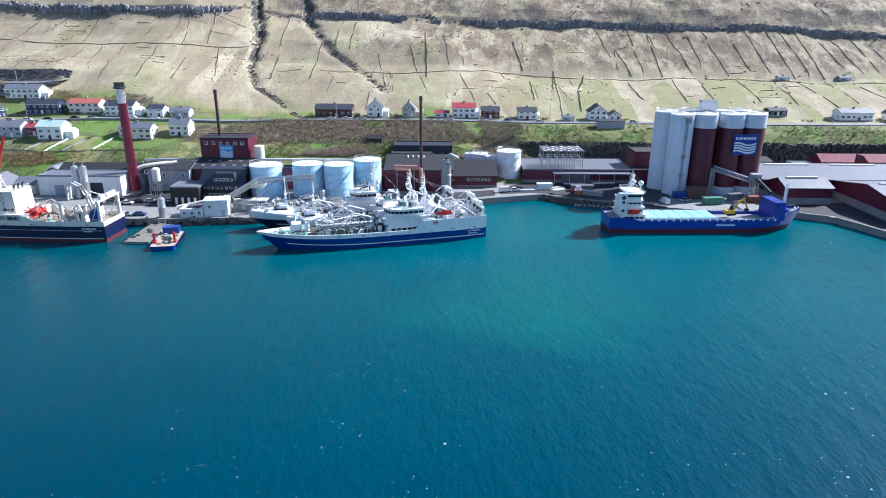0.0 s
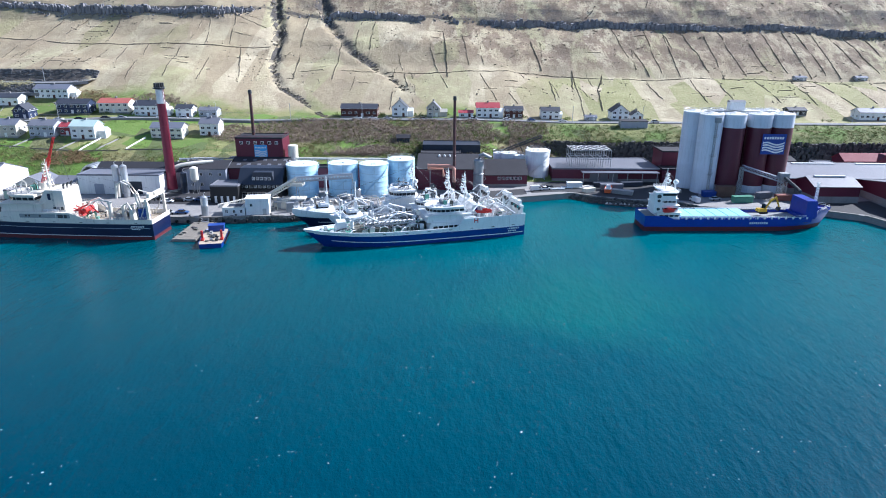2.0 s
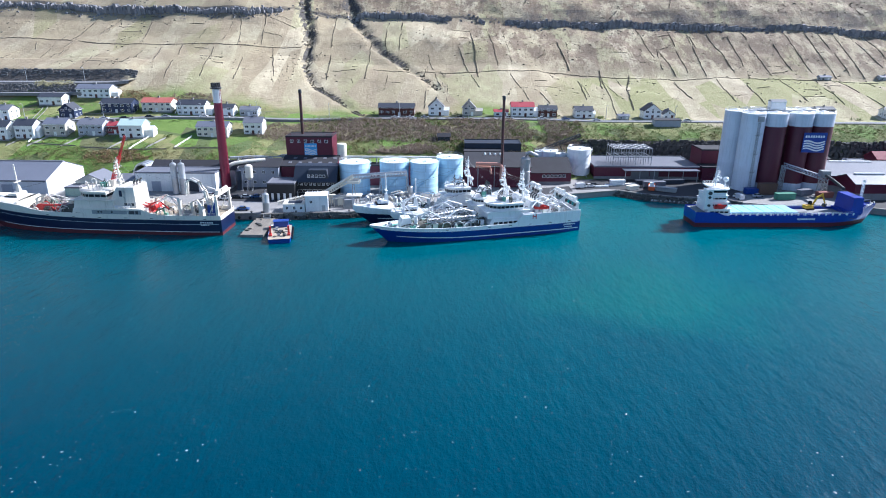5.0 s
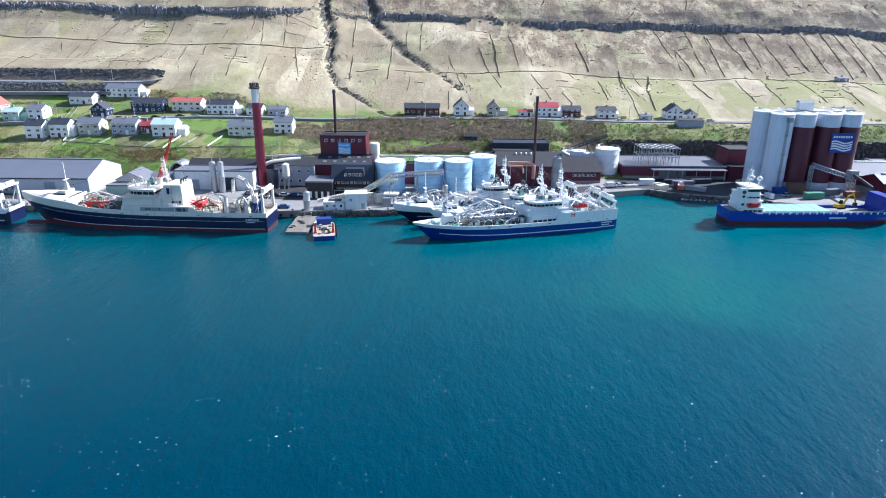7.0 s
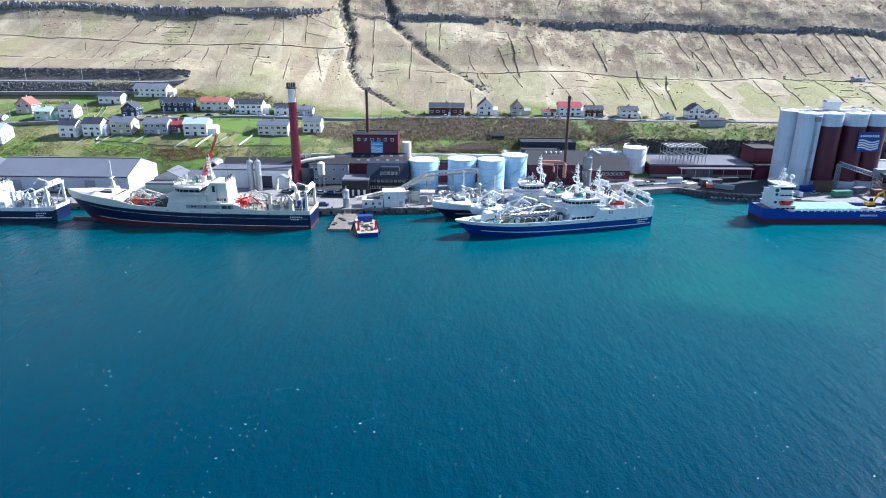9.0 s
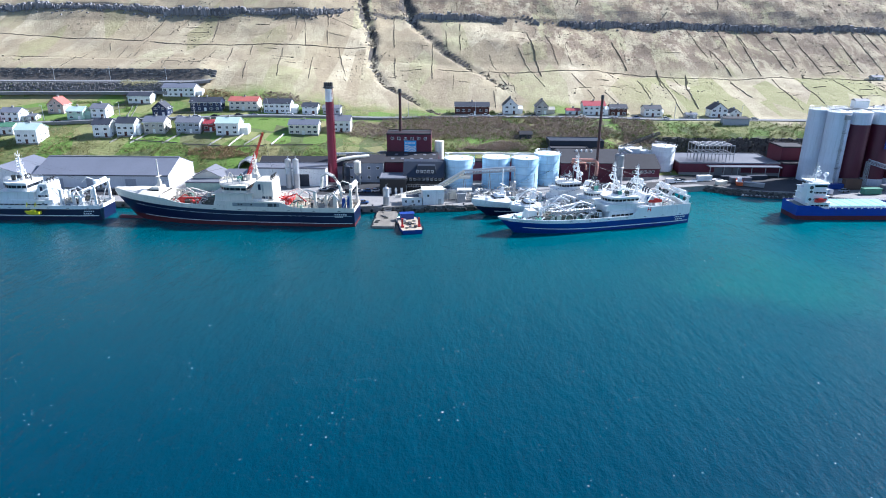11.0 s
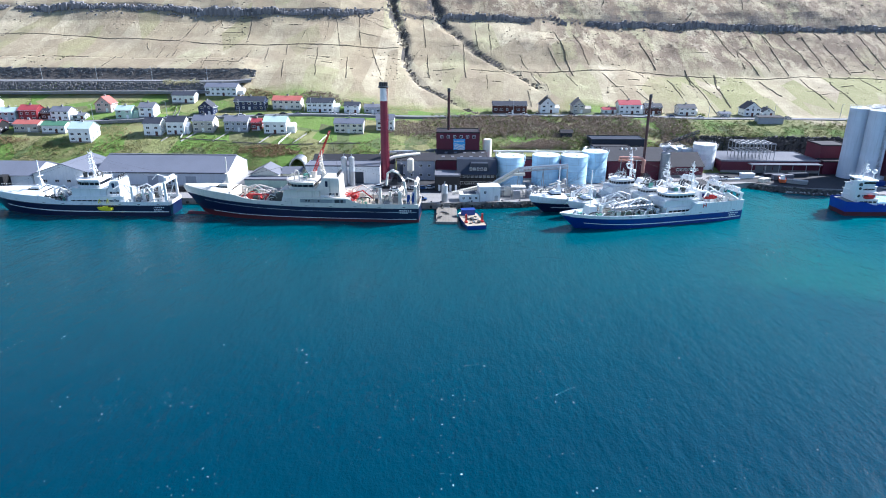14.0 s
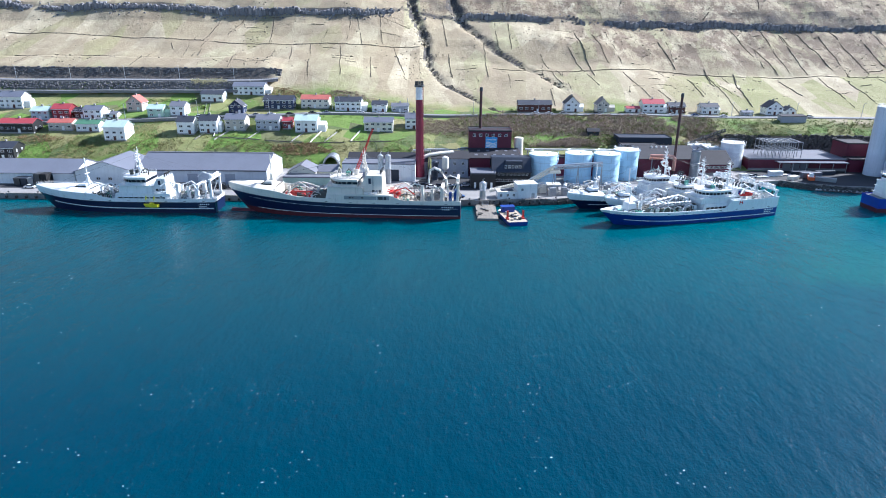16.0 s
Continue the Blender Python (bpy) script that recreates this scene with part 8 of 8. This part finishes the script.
for k in range(46):
    x, y = rr.uniform(-11, 22), rr.uniform(-3, 8)
    q = rr.random()
    if q < .35:
        part("strainer_box", Geo().taper(x - rr.uniform(.6, 1.8), x + rr.uniform(.6, 1.8), y - .8, y + .8, 0, rr.uniform(1.2, 4.0), .1, .3, .1), rr.choice((GALV, CREAM, GREY_STEEL)), pl, "", 0)
    elif q < .6:
        part("pipe", Geo().tube([(x, y, 0), (x, y, 3), (x + rr.uniform(2, 5), y + rr.uniform(-1, 1), 3.4), (x + 5, y, .4)], rr.uniform(.15, .35), 8), rr.choice((GALV, CREAM)), pl)
    elif q < .8:
        part("small_vessel", Geo().lathe(x, y, [(0, .8), (2.6, .8), (3.2, .3)], 14), rr.choice((GALV, WHITE, CREAM)), pl)
    else:
        part("platform", Geo().box(x - 1.4, x + 1.4, y - 1, y + 1, 2.6, 2.75).rail([(x - 1.4, y - 1, 2.7), (x + 1.4, y - 1, 2.7)], 1, 1, .04).tube([(x - 1.3, y - .9, 0), (x - 1.3, y - .9, 2.6)], .08, 5).tube([(x + 1.3, y + .9, 0), (x + 1.3, y + .9, 2.6)], .08, 5), GALV, pl, "", 0)
v = thing("steel_bin", "plain steel cylinder bin at the tank feet", "vessel", (-46.5, 232.5, Q))
part("shell", Geo().lathe(0, 0, [(0, 1.2), (4.0, 1.2), (4.4, .9)], 20), GALV, v)

CAR_PAINT = [paint("car_" + n_, c, .3, .2, .05) for n_, c in (("white", (.75, .75, .75)), ("silver", (.4, .42, .45)), ("blue", (.03, .09, .25)), ("dark", (.02, .022, .026)), ("red", (.4, .03, .03)))]
CAR_WORD = ("white", "silver", "blue", "black", "red")


def car(x, y, turn, k, van=False, z=Q):
    cr = thing("van" if van else "car", CAR_WORD[k] + (" panel van parked on the yard" if van else " parked car with dark windows"), "vehicle", (x, y, z), turn, "parked cars")
    h = 2.2 if van else 1.45
    part("body", Geo().slab([(-2.2, .35), (2.2, .35), (2.25, .75), (1.3, .95), (-2.1, 1.0), (-2.25, .7)] if not van else [(-2.6, .4), (2.4, .4), (2.45, 1.1), (1.7, 1.3), (1.2, 2.2), (-2.6, 2.25)], -.88, .88), CAR_PAINT[k], cr, "", 0)
    part("cabin", Geo().taper(-1.7, 1.1, -.8, .8, .95, h, .5, .7, .14) if not van else Geo().taper(.7, 1.75, -.9, .9, 1.3, 2.05, 0, .5, .05), GLASS, cr, "", 0)
    part("roof", Geo().box(-1.15, .35, -.63, .63, h, h + .05), CAR_PAINT[k], cr, "", 0)
    for a in (-1.4, 1.4):
        for s in (-.8, .8):
            part("wheel", Geo().tube([(a, s - .1, .34), (a, s + .1, .34)], .34, 12), RUBBER, cr)


for a in ((83.4, 232.8, 100, 0, True), (92.6, 236, 20, 1), (-114, 228, 10, 3), (-110, 228.5, 15, 1), (-106, 229, 12, 2), (-117.5, 226, 0, 0), (-103, 229.5, 20, 0), (-121, 230, 5, 3), (-124.5, 230.5, 5, 1),
          (28.5, 250.5, 15, 0), (30.7, 252.5, 12, 3), (24.5, 248.8, 18, 0, True), (-205, 222, 0, 3, True), (-200, 224, 5, 0), (-110.5, 210.5, 3, 1), (-106, 211, 3, 2), (-284, 220, 0, 0)):
    car(*a)
for x, y, k in ((-198, 318, 3), (-160, 326, 0), (-178, 321.5, 1), (-60, 338, 0), (-52, 338, 0), (50, 340.5, 0), (-230, 314.5, 4), (-300, 306.2, 0), (-292, 306.8, 1), (-277, 308.6, 3), (-254, 311.2, 2), (-246, 312.5, 0), (-216, 316.2, 1), (-208, 317.3, 0), (-186, 320.5, 3), (-149, 327.6, 0), (-136, 329.6, 1), (-44, 337.8, 1), (-25, 337.9, 3), (2, 338.3, 0), (20, 339, 0), (33, 339.6, 2), (100, 340.6, 1)):
    car(x, y, 8, k, False, height(x, y) + .25)


def skip(x, y, turn, mt, label, ln=6.0, h=2.2, z=Q):
    s = thing("container", label, "container", (x, y, z), turn, "containers and skips")
    g = Geo().taper(-ln / 2, ln / 2, -1.2, 1.2, .15, h, -.15, -.15, -.05)
    part("body", g, mt, s, "", 0)
    me = mesh_of("rib", Geo().box(-.06, .06, -.06, .06, .2, h), mt, 0)
    for k in range(int(ln)):
        for sd in (-1.24, 1.24):
            piece("rib", me, s, (-ln / 2 + .56 + k, sd, 0))
    me = mesh_of("rim", Geo().box(-ln / 2 - .2, ln / 2 + .2, -.07, .07, h - .12, h + .04), mt, 0)
    for sd in (-1.28, 1.28):
        piece("rim", me, s, (0, sd, 0))


skip(101.5, 232.5, 8, SKIP_GREEN, "green open steel skip on the yard", 7.5, 2.6)
skip(98, 240.5, 5, paint("rust_skip", (0.12, .07, .05), .8, rust=.6), "rusty brown container beside the silos", 7, 4.6)
skip(92.5, 241, 3, COBALT, "blue container at the silo feet", 6, 2.4)
skip(113, 239.5, 20, ROOF_PALE, "grey container under the conveyor", 6, 2.4)
skip(119, 236, 6, paint("faded_red_box", (.24, .08, .06), .7, rust=.4), "faded red container by the feed store", 6, 2.4)
skip(54, 256.5, 3, CLAD_NAVY, "dark blue container before the shed", 9, 1.9)
skip(66, 258, 8, CLAD_NAVY, "dark blue container on the dark yard", 9, 1.9)
skip(56, 252, 3, ROOF_PALE, "grey container on the dark yard", 9, 2.4)
skip(41, 254.5, 6, WHITE, "white container beside the shed", 6, 2.4)
skip(45.5, 247, 30, CREAM, "pale barge box at the rocky shore", 5, 1.8)
skip(58.5, 244, -28, GREY_STEEL, "grey box at the rocky shore", 8, 1.8)
for k in range(5):
    skip(-292 + k * 2.9, 226, 90, (DARK_STEEL, CLAD_NAVY, GREY_STEEL, DARK_STEEL, RUBBER)[k], "dark stacked steel fish bin", 4, 5.0 if k > 2 else 3.2)
bt = thing("beached_boat", "small orange and white boat ashore on blocks", "boat", (52.5, 244.5, Q + .3), 70)
h_ = Hull(7.5, 2.8, .9, 1.6, .4)
part("hull", h_.band(lambda u: 0, lambda u: 1.5 + .3 * u, 2, 14), ORANGE, bt)
part("deck", h_.deck(lambda u: 1.2, .02, .95, .05, 8).box(1.5, 3.6, -.8, .8, 1.2, 2.7), WHITE, bt, "", 0)
part("cradle", Geo().box(1, 1.3, -1.2, 1.2, -.3, .2).box(5, 5.3, -1, 1, -.3, .2), WOOD, bt, "", 0)
for k in range(9):
    x = 27 + k * 3.6
    pi = thing("pipe_stack", "stack of pale plastic pipes lying on the quay", "pipes", (x, 250.5 + k * .9 + rnd.uniform(-.6, .6), Q), rnd.uniform(-6, 14), "pipe stacks")
    for i in range(3):
        part("pipe", Geo().tube([(-2.4, -.6 + i * .6, .32), (2.4, -.6 + i * .6, .32)], .3, 10), rnd.choice((WHITE, CREAM, ROOF_PALE)), pi)

# ship loader and its boom at the silos
ld = thing("ship_loader", "grey lattice ship loader reaching from the silos to the hold", "loader", (104, 240, Q))
part("boom", Geo().truss((0, 2, 11.8), (15.5, -.5, 7.2), 1.8, 1.6, .13, 14), CLAD_GREY, ld, "", 0)
part("tower", Geo().truss((15.5, -.5, 0), (15.5, -.5, 9.6), 2.4, 2.4, .16, 6).box(13.8, 17.2, -2, 1, 7.6, 10.2), GREY_STEEL, ld, "", 0)
part("leg", Geo().truss((0, 2, 0), (0, 2, 11.6), 1.2, 1.2, .12, 8), GREY_STEEL, ld, "", 0)
part("spout", Geo().tube([(15.5, -2, 8.4), (14.5, -9, 8.0), (13.8, -17, 6.8)], .6, 9), DARK_STEEL, ld)

# fenders, bollards and lamps of the quay
tyre = mesh_of("fender", Geo().lathe(0, 0, [(-.55, .25), (-.3, .5), (.3, .5), (.55, .25)], 12), RUBBER)
boll = mesh_of("bollard", Geo().lathe(0, 0, [(0, .3), (.4, .24), (.5, .4), (.65, .38)], 12), DARK_STEEL)
for (ax, ay), (bx, by) in zip(SHORE[1:7], SHORE[2:7]):
    ln = math.hypot(bx - ax, by - ay)
    for k in range(int(ln / 4)):
        t = k * 4 / ln
        x, y = ax + (bx - ax) * t, ay + (by - ay) * t
        piece("fender", tyre, quay, (x + (by - ay) / ln * .6, y - (bx - ax) / ln * .6, .9))
        if k % 3 == 0:
            piece("bollard", boll, quay, (x - (by - ay) / ln * 1.2, y + (bx - ax) / ln * 1.2, 2.1))
lamp_col = Geo().lathe(0, 0, [(0, .16), (8, .09)], 8)
lamp_arm = Geo().tube([(0, 0, 7.9), (0, -.6, 8.2), (0, -1.4, 8.25)], .06, 5)
lamp_head = Geo().box(-.18, .18, -2.0, -1.3, 8.18, 8.34)
lp = thing("street_lamp", "slim galvanised street lamp with one short arm", "lamp", (-160, 323.2, height(-160, 323.2)), 0, "street lamps")
part("post", lamp_col, GALV, lp)
part("arm", lamp_arm, GALV, lp)
part("lamp_head", lamp_head, GREY_STEEL, lp, "", 0)
for x, y in [(-400 + 38 * k, float(np.interp(-400 + 38 * k, *zip(*ROAD_LINE))) + 3.6) for k in range(17)] + [(-380 + 34 * k, 370.2) for k in range(5)]:
    copy_thing(lp, pose(x, y, height(x, y)))
